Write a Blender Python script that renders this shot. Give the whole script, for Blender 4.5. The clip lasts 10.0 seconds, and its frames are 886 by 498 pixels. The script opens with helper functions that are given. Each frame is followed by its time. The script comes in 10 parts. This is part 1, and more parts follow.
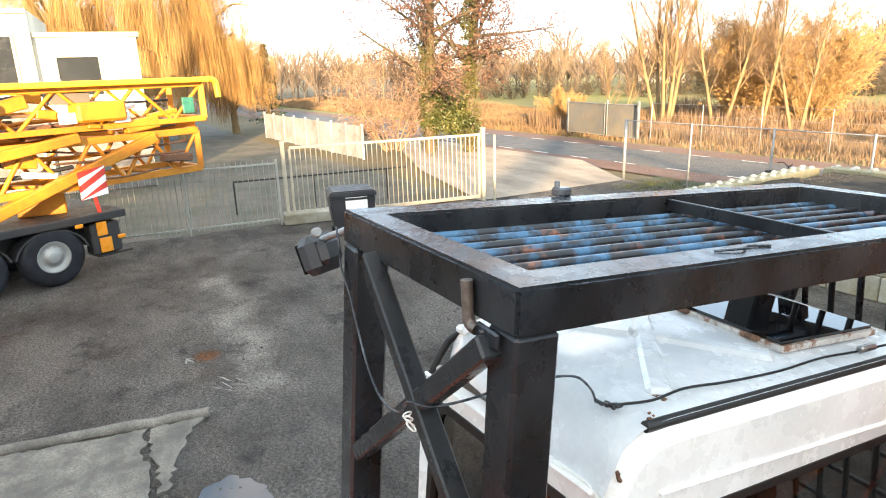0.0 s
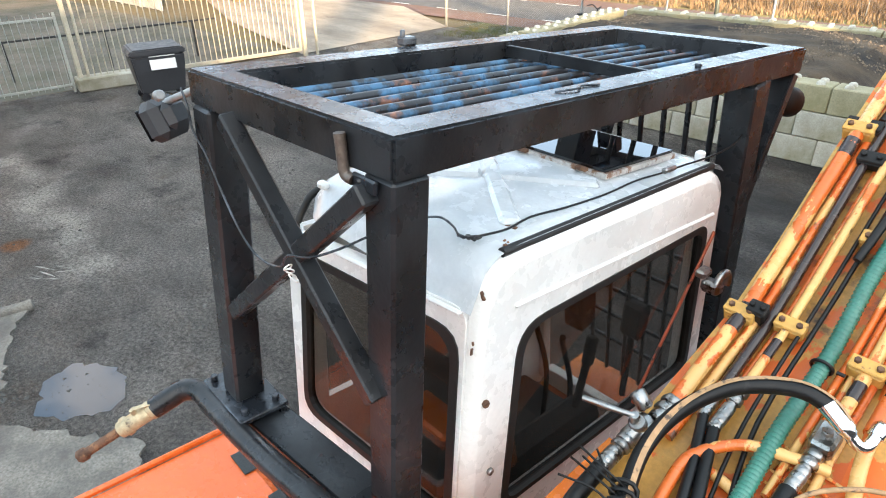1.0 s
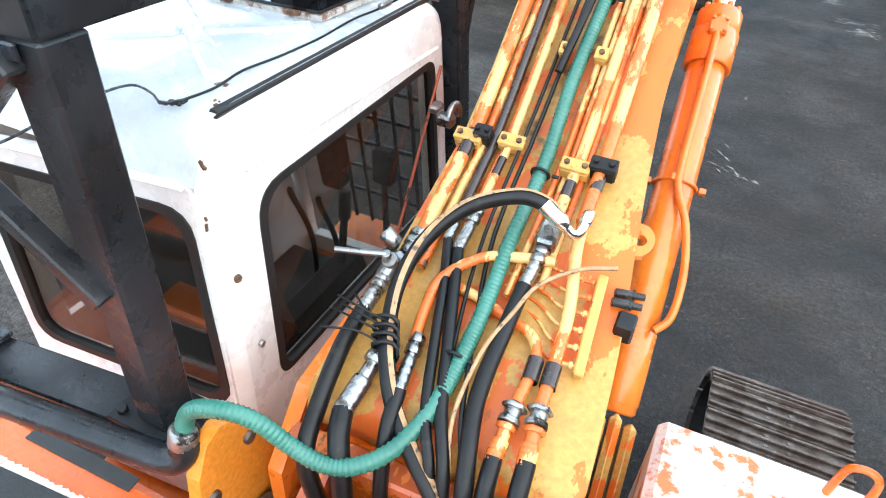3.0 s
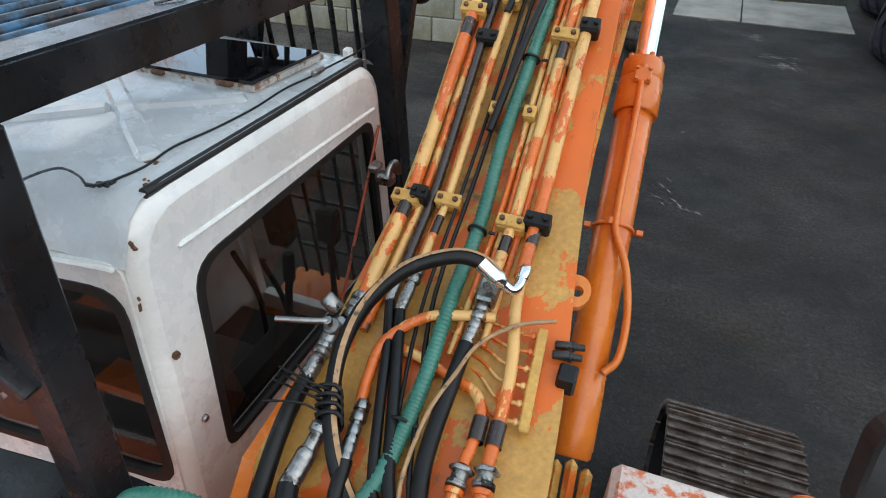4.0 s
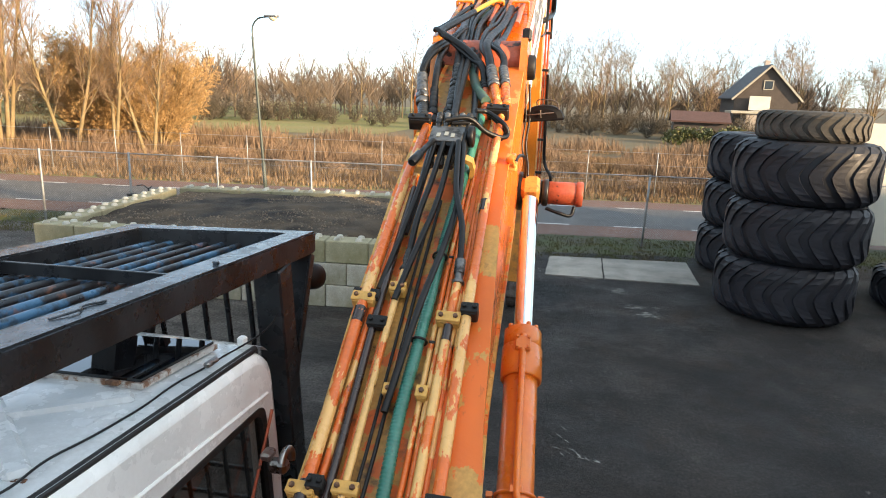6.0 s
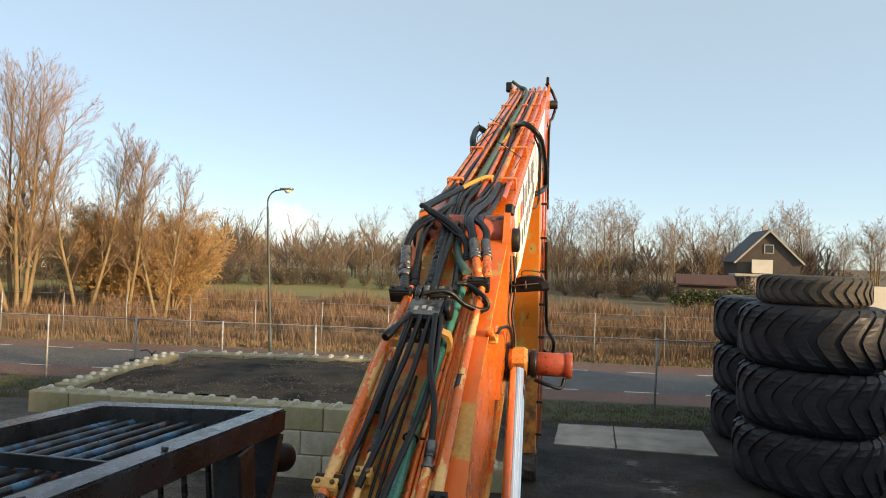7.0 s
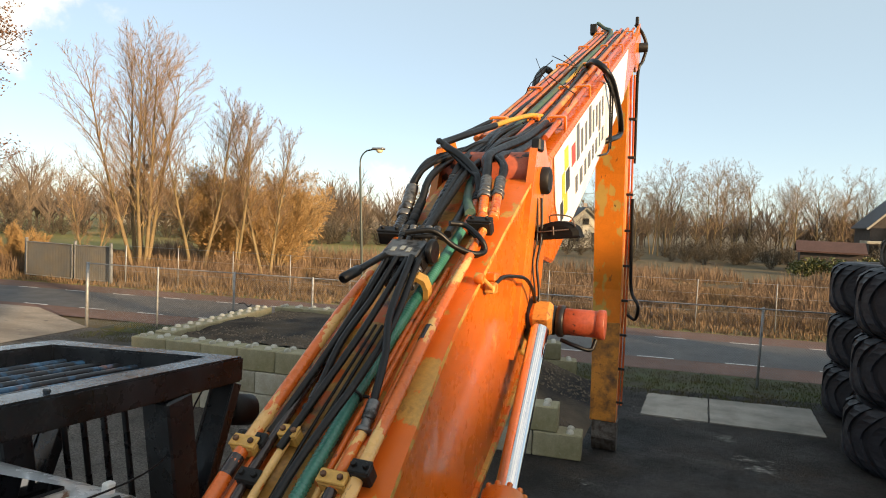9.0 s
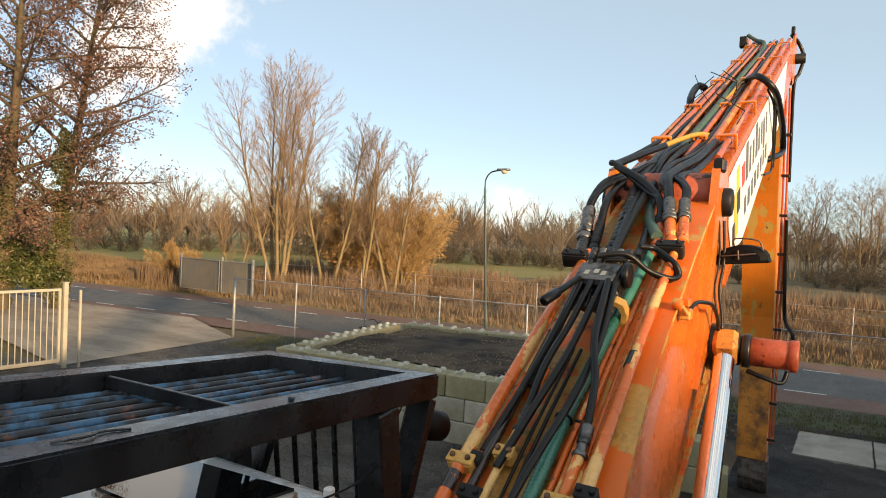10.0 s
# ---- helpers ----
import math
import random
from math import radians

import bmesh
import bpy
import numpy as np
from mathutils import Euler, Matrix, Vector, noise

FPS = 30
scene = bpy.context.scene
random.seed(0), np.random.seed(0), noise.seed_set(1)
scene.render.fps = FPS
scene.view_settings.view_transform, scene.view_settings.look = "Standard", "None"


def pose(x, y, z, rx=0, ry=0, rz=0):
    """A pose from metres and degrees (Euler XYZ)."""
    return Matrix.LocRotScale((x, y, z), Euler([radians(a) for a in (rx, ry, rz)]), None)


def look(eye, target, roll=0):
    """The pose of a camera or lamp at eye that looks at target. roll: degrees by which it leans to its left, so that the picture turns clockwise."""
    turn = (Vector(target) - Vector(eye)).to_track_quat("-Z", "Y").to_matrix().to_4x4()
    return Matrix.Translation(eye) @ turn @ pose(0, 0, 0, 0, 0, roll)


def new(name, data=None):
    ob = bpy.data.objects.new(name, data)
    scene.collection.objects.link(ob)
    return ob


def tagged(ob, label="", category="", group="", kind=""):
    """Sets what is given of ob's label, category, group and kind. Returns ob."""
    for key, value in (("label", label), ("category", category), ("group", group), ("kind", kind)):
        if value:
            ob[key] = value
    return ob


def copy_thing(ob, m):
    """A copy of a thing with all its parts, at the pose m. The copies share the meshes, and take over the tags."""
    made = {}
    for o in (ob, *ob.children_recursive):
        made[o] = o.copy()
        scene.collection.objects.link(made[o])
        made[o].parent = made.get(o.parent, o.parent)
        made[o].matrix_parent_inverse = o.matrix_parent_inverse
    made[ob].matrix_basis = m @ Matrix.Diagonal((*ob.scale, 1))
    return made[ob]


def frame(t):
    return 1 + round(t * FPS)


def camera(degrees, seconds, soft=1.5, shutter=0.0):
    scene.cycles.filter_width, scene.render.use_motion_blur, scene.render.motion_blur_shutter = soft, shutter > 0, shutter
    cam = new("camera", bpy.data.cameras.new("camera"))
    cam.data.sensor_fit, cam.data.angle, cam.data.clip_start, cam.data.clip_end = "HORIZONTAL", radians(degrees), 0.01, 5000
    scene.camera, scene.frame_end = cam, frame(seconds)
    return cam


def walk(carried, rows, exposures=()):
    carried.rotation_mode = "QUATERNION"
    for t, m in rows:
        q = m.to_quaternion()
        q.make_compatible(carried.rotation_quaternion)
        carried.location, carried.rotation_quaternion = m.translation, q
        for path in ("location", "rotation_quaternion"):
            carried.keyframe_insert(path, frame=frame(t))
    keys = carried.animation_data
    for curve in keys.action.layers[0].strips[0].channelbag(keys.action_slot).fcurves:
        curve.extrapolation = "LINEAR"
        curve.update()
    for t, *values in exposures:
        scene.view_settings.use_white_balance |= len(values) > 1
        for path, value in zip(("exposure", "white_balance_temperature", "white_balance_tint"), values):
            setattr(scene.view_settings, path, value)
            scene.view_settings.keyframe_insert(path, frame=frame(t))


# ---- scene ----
cam = camera(69.8, 10.0, 1.0)
EXPOSURES = [(t, ev, k, 11) for t, ev, k in ((0, 3.2, 6600), (0.5, 3.15, 6550), (1, 3.25, 6450), (1.5, 3.60, 6450), (2, 3.92, 6350), (2.5, 4.25, 6150), (4, 2.36, 6350), (4.5, 2.44, 6350), (5, 2.30, 6350), (5.5, 2.46, 6200), (7, 1.52, 6550), (7.5, 1.02, 6400), (8, 1.10, 6350), (8.5, 1.32, 6650), (9, 1.60, 6800), (9.5, 1.70, 6800), (10, 1.52, 6750))]
PATH = [
    (0, (0.278, 0.429, 4.125), (-1.451, 1.271, 3.574), -1.8),
    (0.5, (0.287, 0.376, 4.129), (-1.247, 1.369, 3.315), -1.4),
    (1, (0.303, 0.314, 4.143), (-0.999, 1.478, 3.168), -0.7),
    (1.5, (0.311, 0.324, 4.118), (-0.817, 1.578, 3.042), -0.3),
    (2, (0.34, 0.35, 4.087), (-0.593, 1.655, 2.892), 0.4),
    (2.5, (0.352, 0.368, 4.062), (-0.38, 1.693, 2.755), 1.2),
    (4, (0.41, 0.433, 4.132), (-0.121, 1.941, 2.932), 1.6),
    (4.5, (0.414, 0.423, 4.159), (-0.112, 2.027, 3.085), 1.7),
    (5, (0.422, 0.415, 4.2), (-0.004, 2.142, 3.286), 2.2),
    (5.5, (0.421, 0.399, 4.216), (0.075, 2.241, 3.518), 2.2),
    (7, (0.554, 0.481, 4.29), (0.155, 2.44, 4.31), 1.9),
    (7.5, (0.704, 0.646, 4.27), (0.073, 2.527, 4.517), 1.8),
    (8, (0.811, 0.805, 4.226), (0.137, 2.675, 4.449), 2.0),
    (8.5, (0.913, 0.89, 4.214), (0.21, 2.76, 4.29), 2.2),
    (9, (0.919, 1.011, 4.19), (0.216, 2.88, 4.083), 2.4),
    (9.5, (0.856, 1.0, 4.19), (0.123, 2.857, 4.071), 2.7),
    (10, (0.665, 0.862, 4.187), (-0.37, 2.572, 4.127), 2.7),
]
walk(cam, [(t, look(eye, target, roll)) for t, eye, target, roll in PATH], EXPOSURES)

# ---- light ----
SUN_AZ, SUN_EL = (0.927, -0.375), 12.0
world = bpy.data.worlds.new("sky")
scene.world = world
world.use_nodes = True


def build_sky():
    nt = world.node_tree
    nt.nodes.clear()
    out = nt.nodes.new("ShaderNodeOutputWorld")
    bg = nt.nodes.new("ShaderNodeBackground")
    sky = nt.nodes.new("ShaderNodeTexSky")
    sky.sky_type, sky.sun_disc = "NISHITA", False
    sky.sun_elevation = radians(SUN_EL + 7)
    sky.sun_rotation = math.atan2(SUN_AZ[0], SUN_AZ[1])
    sky.air_density, sky.dust_density, sky.ozone_density = 0.75, 0.25, 2.0
    geo = nt.nodes.new("ShaderNodeTexCoord")
    # a few fair-weather clouds in the north-west
    big = nt.nodes.new("ShaderNodeTexNoise")
    big.inputs["Scale"].default_value, big.inputs["Detail"].default_value, big.inputs["Roughness"].default_value = 9.0, 7.0, 0.58
    nt.links.new(geo.outputs["Generated"], big.inputs["Vector"])
    total = None
    # the fifth is out of view, added to brighten the puddle's reflection
    for way, reach, weight in (((-0.80, 0.545, 0.27), 0.984, 0.41), ((-0.70, 0.608, 0.385), 0.994, 0.44), ((-0.495, 0.764, 0.414), 0.995, 0.34), ((-0.90, 0.43, 0.10), 0.96, 0.22), ((-0.81, 0.07, 0.58), 0.90, 0.32), ((-0.43, 0.902, 0.039), 0.997, 0.33)):
        dot = nt.nodes.new("ShaderNodeVectorMath")
        dot.operation = "DOT_PRODUCT"
        dot.inputs[1].default_value = Vector(way).normalized()
        nt.links.new(geo.outputs["Generated"], dot.inputs[0])
        near = nt.nodes.new("ShaderNodeMapRange")
        near.inputs["From Min"].default_value, near.inputs["From Max"].default_value = reach, 1.0
        near.inputs["To Min"].default_value, near.inputs["To Max"].default_value = 0.0, weight
        nt.links.new(dot.outputs["Value"], near.inputs["Value"])
        if total is None:
            total = near.outputs["Result"]
        else:
            most = nt.nodes.new("ShaderNodeMath")
            most.operation = "MAXIMUM"
            nt.links.new(total, most.inputs[0])
            nt.links.new(near.outputs["Result"], most.inputs[1])
            total = most.outputs[0]
    # bright broken cloud, added unseen towards the sun and overhead to fill the shade
    dot = nt.nodes.new("ShaderNodeVectorMath")
    dot.operation = "DOT_PRODUCT"
    dot.inputs[1].default_value = Vector((0.72, -0.42, 0.55)).normalized()
    nt.links.new(geo.outputs["Generated"], dot.inputs[0])
    south = nt.nodes.new("ShaderNodeMapRange")
    south.inputs["From Min"].default_value, south.inputs["From Max"].default_value = 0.15, 0.80
    south.inputs["To Min"].default_value, south.inputs["To Max"].default_value = 0.0, 0.36
    nt.links.new(dot.outputs["Value"], south.inputs["Value"])
    most = nt.nodes.new("ShaderNodeMath")
    most.operation = "MAXIMUM"
    nt.links.new(total, most.inputs[0])
    nt.links.new(south.outputs["Result"], most.inputs[1])
    total = most.outputs[0]
    add = nt.nodes.new("ShaderNodeMath")
    add.operation = "ADD"
    nt.links.new(big.outputs["Fac"], add.inputs[0])
    nt.links.new(total, add.inputs[1])
    ramp = nt.nodes.new("ShaderNodeMapRange")
    ramp.interpolation_type = "SMOOTHSTEP"
    ramp.inputs["From Min"].default_value, ramp.inputs["From Max"].default_value = 0.72, 0.95
    nt.links.new(add.outputs[0], ramp.inputs["Value"])
    mix = nt.nodes.new("ShaderNodeMix")
    mix.data_type = "RGBA"
    mix.inputs["B"].default_value = (4.4, 4.2, 3.85, 1)
    nt.links.new(ramp.outputs["Result"], mix.inputs["Factor"])
    haze = nt.nodes.new("ShaderNodeMix")
    haze.data_type = "RGBA"
    haze.inputs["Factor"].default_value = 0.68
    haze.inputs["B"].default_value = (2.05, 2.48, 2.53, 1)
    nt.links.new(sky.outputs[0], haze.inputs["A"])
    nt.links.new(haze.outputs["Result"], mix.inputs["A"])
    nt.links.new(mix.outputs["Result"], bg.inputs["Color"])
    bg.inputs["Strength"].default_value = SKY_STRENGTH
    nt.links.new(bg.outputs[0], out.inputs["Surface"])


SKY_STRENGTH = 0.10
build_sky()
sun = new("sun", bpy.data.lights.new("sun", "SUN"))
sun.data.energy, sun.data.angle, sun.data.color = 2.7, radians(1.4), (1.0, 0.72, 0.42)
SUN_DIR = Vector((SUN_AZ[0] * math.cos(radians(SUN_EL)), SUN_AZ[1] * math.cos(radians(SUN_EL)), math.sin(radians(SUN_EL))))
sun.matrix_world = SUN_DIR.to_track_quat("Z", "Y").to_matrix().to_4x4()


# ---- materials ----
def material(name, base, rough=0.6, metal=0.0, second=None, scale=3.0, cover=0.5, edge=0.08, grain=0.12, fine=60.0, bump=0.15,
             third=None, third_scale=9.0, third_cover=0.3, coat=0.0, spec=0.5, per_object=0.0, rough_var=0.12, stretch=None, third_edge=0.1, fade=None):
    """A surface with a base colour, grain, a worn second coat and a third of stains, all by solid noise at real size. fade = (y0, y1, less, more) lets the second coat grow along y."""
    m = bpy.data.materials.new(name)
    m.use_nodes = True
    nt = m.node_tree
    b = nt.nodes["Principled BSDF"]
    tc = nt.nodes.new("ShaderNodeTexCoord")

    def noise_node(sc, detail=5.0, rgh=0.6, long=False):
        n = nt.nodes.new("ShaderNodeTexNoise")
        n.inputs["Scale"].default_value, n.inputs["Detail"].default_value, n.inputs["Roughness"].default_value = sc, detail, rgh
        src = tc.outputs["Object"]
        if stretch and long:
            mp = nt.nodes.new("ShaderNodeMapping")
            mp.inputs["Scale"].default_value = stretch
            nt.links.new(src, mp.inputs["Vector"])
            src = mp.outputs["Vector"]
        nt.links.new(src, n.inputs["Vector"])
        return n.outputs["Fac"]

    def mixer(fac, a, c):
        x = nt.nodes.new("ShaderNodeMix")
        x.data_type = "RGBA"
        if fac is not None:
            nt.links.new(fac, x.inputs["Factor"])
        for sock, v in (("A", a), ("B", c)):
            if isinstance(v, tuple):
                x.inputs[sock].default_value = (*v, 1)
            else:
                nt.links.new(v, x.inputs[sock])
        return x.outputs["Result"]

    def band(value, lo, hi, to_lo=0.0, to_hi=1.0):
        r = nt.nodes.new("ShaderNodeMapRange")
        r.inputs["From Min"].default_value, r.inputs["From Max"].default_value = lo, hi
        r.inputs["To Min"].default_value, r.inputs["To Max"].default_value = to_lo, to_hi
        nt.links.new(value, r.inputs["Value"])
        return r.outputs["Result"]

    grains = noise_node(fine, 4.0)
    dark = tuple(c * (1 - grain * 1.6) for c in base)
    light = tuple(min(1, c * (1 + grain * 1.6)) for c in base)
    col = mixer(band(grains, 0.3, 0.7), dark, light)
    wide = noise_node(scale * 0.37, 3.0)
    if second:
        n2 = noise_node(scale, 7.0, 0.62, True)
        if fade:
            xyz = nt.nodes.new("ShaderNodeSeparateXYZ")
            nt.links.new(tc.outputs["Object"], xyz.inputs[0])
            more = nt.nodes.new("ShaderNodeMath")
            nt.links.new(n2, more.inputs[0])
            nt.links.new(band(xyz.outputs["Y"], *fade), more.inputs[1])
            n2 = more.outputs[0]
        col = mixer(band(n2, 0.5 + (0.5 - cover) * 0.55 - edge / 2, 0.5 + (0.5 - cover) * 0.55 + edge / 2), col, second)
    if third:
        n3 = noise_node(third_scale, 6.0, 0.66, True)
        col = mixer(band(n3, 0.5 + (0.5 - third_cover) * 0.6, 0.5 + (0.5 - third_cover) * 0.6 + third_edge), col, third)
    hsv = nt.nodes.new("ShaderNodeHueSaturation")
    nt.links.new(col, hsv.inputs["Color"])
    value = band(wide, 0.3, 0.7, 0.86, 1.12)
    if per_object:
        info = nt.nodes.new("ShaderNodeObjectInfo")
        mul = nt.nodes.new("ShaderNodeMath")
        mul.operation = "MULTIPLY"
        nt.links.new(value, mul.inputs[0])
        nt.links.new(band(info.outputs["Random"], 0, 1, 1 - per_object, 1 + per_object), mul.inputs[1])
        value = mul.outputs[0]
    nt.links.new(value, hsv.inputs["Value"])
    nt.links.new(hsv.outputs["Color"], b.inputs["Base Color"])
    nt.links.new(band(noise_node(scale * 2.3, 5.0), 0.3, 0.7, max(0.02, rough - rough_var), min(1, rough + rough_var)), b.inputs["Roughness"])
    b.inputs["Metallic"].default_value = metal
    b.inputs["Coat Weight"].default_value = coat
    b.inputs["Specular IOR Level"].default_value = spec
    if bump:
        bp = nt.nodes.new("ShaderNodeBump")
        bp.inputs["Strength"].default_value, bp.inputs["Distance"].default_value = bump, 0.4 / fine
        nt.links.new(grains, bp.inputs["Height"])
        nt.links.new(bp.outputs["Normal"], b.inputs["Normal"])
    return m


def glass(name, tint, rough=0.02, dust=0.010):
    """Tinted clear glass under a thin film of dust."""
    m = bpy.data.materials.new(name)
    m.use_nodes = True
    nt = m.node_tree
    nt.nodes.clear()
    out = nt.nodes.new("ShaderNodeOutputMaterial")
    tr = nt.nodes.new("ShaderNodeBsdfTransparent")
    tr.inputs["Color"].default_value = (*tint, 1)
    film = nt.nodes.new("ShaderNodeBsdfDiffuse")
    film.inputs["Color"].default_value = (0.34, 0.27, 0.22, 1)
    tc = nt.nodes.new("ShaderNodeTexCoord")
    cloud = nt.nodes.new("ShaderNodeTexNoise")
    cloud.inputs["Scale"].default_value, cloud.inputs["Detail"].default_value = 5.0, 7.0
    nt.links.new(tc.outputs["Object"], cloud.inputs["Vector"])
    much = nt.nodes.new("ShaderNodeMapRange")
    much.inputs["From Min"].default_value, much.inputs["From Max"].default_value = 0.3, 0.7
    much.inputs["To Min"].default_value, much.inputs["To Max"].default_value = dust * 0.4, dust * 1.7
    nt.links.new(cloud.outputs["Fac"], much.inputs["Value"])
    dusty = nt.nodes.new("ShaderNodeMixShader")
    nt.links.new(much.outputs["Result"], dusty.inputs[0])
    nt.links.new(tr.outputs[0], dusty.inputs[1])
    nt.links.new(film.outputs[0], dusty.inputs[2])
    gl = nt.nodes.new("ShaderNodeBsdfGlossy")
    gl.inputs["Roughness"].default_value = rough
    lw = nt.nodes.new("ShaderNodeLayerWeight")
    lw.inputs["Blend"].default_value = 0.5
    pw = nt.nodes.new("ShaderNodeMath")
    pw.operation, pw.inputs[1].default_value = "POWER", 5.0
    nt.links.new(lw.outputs["Facing"], pw.inputs[0])
    fr = nt.nodes.new("ShaderNodeMath")
    fr.operation, fr.inputs[1].default_value = "ADD", 0.03
    fr.use_clamp = True
    nt.links.new(pw.outputs[0], fr.inputs[0])
    mx = nt.nodes.new("ShaderNodeMixShader")
    nt.links.new(fr.outputs[0], mx.inputs[0])
    nt.links.new(dusty.outputs[0], mx.inputs[1])
    nt.links.new(gl.outputs[0], mx.inputs[2])
    nt.links.new(mx.outputs[0], out.inputs["Surface"])
    return m


M = {}
M["orange"] = material("orange_paint", (0.73, 0.212, 0.020), 0.30, second=(0.60, 0.115, 0.010), scale=2.2, cover=0.4, edge=0.3, grain=0.04, third=(0.10, 0.045, 0.025), third_scale=13, third_cover=0.10, third_edge=0.05, coat=0.35, rough_var=0.10)
M["ochre"] = material("ochre_foot_paint", (0.68, 0.24, 0.022), 0.42, second=(0.10, 0.05, 0.025), scale=8, cover=0.22, edge=0.03)
M["teal_dusty"] = material("dusty_green_hose", (0.045, 0.10, 0.075), 0.6, second=(0.10, 0.11, 0.08), scale=5, cover=0.4, edge=0.2)
M["flank"] = material("boom_flank_paint", (0.64, 0.132, 0.007), 0.28, second=(0.46, 0.25, 0.052), scale=3.6, cover=0.17, edge=0.03, grain=0.04, third=(0.17, 0.070, 0.03), third_scale=12, third_cover=0.17, third_edge=0.05, spec=0.45, coat=0.2, rough_var=0.10)
M["arm_paint"] = material("scuffed_arm_paint", (0.74, 0.20, 0.014), 0.42, second=(0.56, 0.33, 0.075), scale=4.0, cover=0.42, edge=0.03, grain=0.08, third=(0.12, 0.05, 0.025), third_scale=13, third_cover=0.26, third_edge=0.05, stretch=(1.0, 1.0, 0.4))
M["scraped"] = material("scraped_arm_paint", (0.60, 0.24, 0.04), 0.5, second=(0.10, 0.055, 0.035), scale=3.4, cover=0.40, edge=0.20, grain=0.12, third=(0.05, 0.03, 0.025), third_scale=19, third_cover=0.33)
M["hatch_rim"] = material("chipped_hatch_rim", (0.52, 0.50, 0.47), 0.5, second=(0.22, 0.11, 0.06), scale=22, cover=0.42, edge=0.08)
M["paving"] = material("broken_paving", (0.185, 0.172, 0.150), 0.85, second=(0.085, 0.080, 0.072), scale=2.6, cover=0.5, edge=0.3, grain=0.25, fine=40, bump=0.6, third=(0.16, 0.15, 0.13), third_scale=4, third_cover=0.2)
PLATE = dict(rough=0.42, scale=7.0, edge=0.012, grain=0.10, third=(0.10, 0.05, 0.022), third_scale=15, third_cover=0.30, third_edge=0.16, stretch=(1.0, 0.6, 0.6))
M["plate_grimy"] = material("oily_boom_plate", (0.40, 0.21, 0.05), 0.38, second=(0.52, 0.11, 0.018), scale=7.5, cover=0.45, edge=0.02, grain=0.15, third=(0.045, 0.025, 0.014), third_scale=9, third_cover=0.46, third_edge=0.14)
M["plate"] = material("worn_boom_plate_paint", (0.50, 0.265, 0.058), second=(0.62, 0.125, 0.018), cover=0.42, **PLATE)
M["plate_margin"] = material("flaking_margin_paint", (0.54, 0.29, 0.068), second=(0.70, 0.145, 0.014), cover=0.34, fade=(1.2, 3.4, 0.045, 0.18), **PLATE)
M["edge_worn"] = material("worn_yellow_edge", (0.60, 0.34, 0.08), 0.45, second=(0.72, 0.16, 0.015), scale=9, cover=0.42, edge=0.02, third=(0.10, 0.055, 0.028), third_scale=16, third_cover=0.2)
M["dirty_steel"] = material("oily_grey_fitting", (0.30, 0.295, 0.285), 0.36, 0.85, second=(0.035, 0.032, 0.03), scale=24, cover=0.42, edge=0.06, grain=0.15, third=(0.30, 0.12, 0.05), third_scale=16, third_cover=0.14, bump=0.04)
M["pipe"] = material("worn_pipe_paint", (0.66, 0.135, 0.018), 0.30, second=(0.74, 0.42, 0.14), cover=0.44, third=(0.085, 0.035, 0.02), third_cover=0.31, scale=10.0, edge=0.014, grain=0.05, third_scale=15, third_edge=0.05, coat=0.25, rough_var=0.10, stretch=(1.0, 0.42, 0.42))
M["pipe_yellow"] = material("yellow_pipe_paint", (0.72, 0.42, 0.14), 0.32, second=(0.68, 0.15, 0.02), cover=0.42, third=(0.09, 0.04, 0.02), third_cover=0.31, scale=10.0, edge=0.014, grain=0.05, third_scale=15, third_edge=0.05, coat=0.25, rough_var=0.10, stretch=(1.0, 0.42, 0.42))
M["pipe_red"] = material("faded_red_pipe_paint", (0.46, 0.09, 0.022), 0.34, second=(0.70, 0.19, 0.035), cover=0.4, third=(0.07, 0.03, 0.02), third_cover=0.24, scale=7.0, edge=0.014, grain=0.05, third_scale=11, third_edge=0.05, coat=0.25, rough_var=0.10, stretch=(1.0, 0.42, 0.42))
M["pipe_old"] = material("grimy_pipe_paint", (0.46, 0.135, 0.030), 0.38, second=(0.52, 0.27, 0.08), cover=0.36, third=(0.060, 0.030, 0.02), third_cover=0.36, scale=4.0, edge=0.02, grain=0.08, third_scale=6, third_edge=0.08, rough_var=0.10)
M["pipe_dark"] = material("oily_dark_pipe", (0.03, 0.019, 0.018), 0.22, second=(0.42, 0.10, 0.03), cover=0.22, scale=7.0, edge=0.014, grain=0.05, coat=0.25, rough_var=0.10, stretch=(1.0, 0.42, 0.42))
M["clamp"] = material("yellow_clamp_paint", (0.60, 0.33, 0.075), 0.42, second=(0.20, 0.09, 0.035), scale=20, cover=0.24, edge=0.04, grain=0.08)
M["clamp_dark"] = material("black_clamp_paint", (0.008, 0.0075, 0.0075), 0.55, spec=0.35)
M["grey_fitting"] = material("dull_grey_crimp", (0.16, 0.158, 0.155), 0.40, 0.75, second=(0.045, 0.042, 0.04), scale=22, cover=0.40, edge=0.10, grain=0.12, bump=0.04)
M["oily_fitting"] = material("oily_black_crimp", (0.030, 0.029, 0.028), 0.32, 0.4, second=(0.12, 0.115, 0.11), scale=24, cover=0.25, edge=0.08, grain=0.12, bump=0.04)
M["chrome"] = material("chrome_rod", (0.80, 0.81, 0.82), 0.10, 1.0, grain=0.02, bump=0.0, rough_var=0.05)
M["steel"] = material("zinc_fitting", (0.36, 0.36, 0.355), 0.34, 1.0, second=(0.12, 0.11, 0.10), scale=22, cover=0.34, edge=0.06, grain=0.1, bump=0.03)
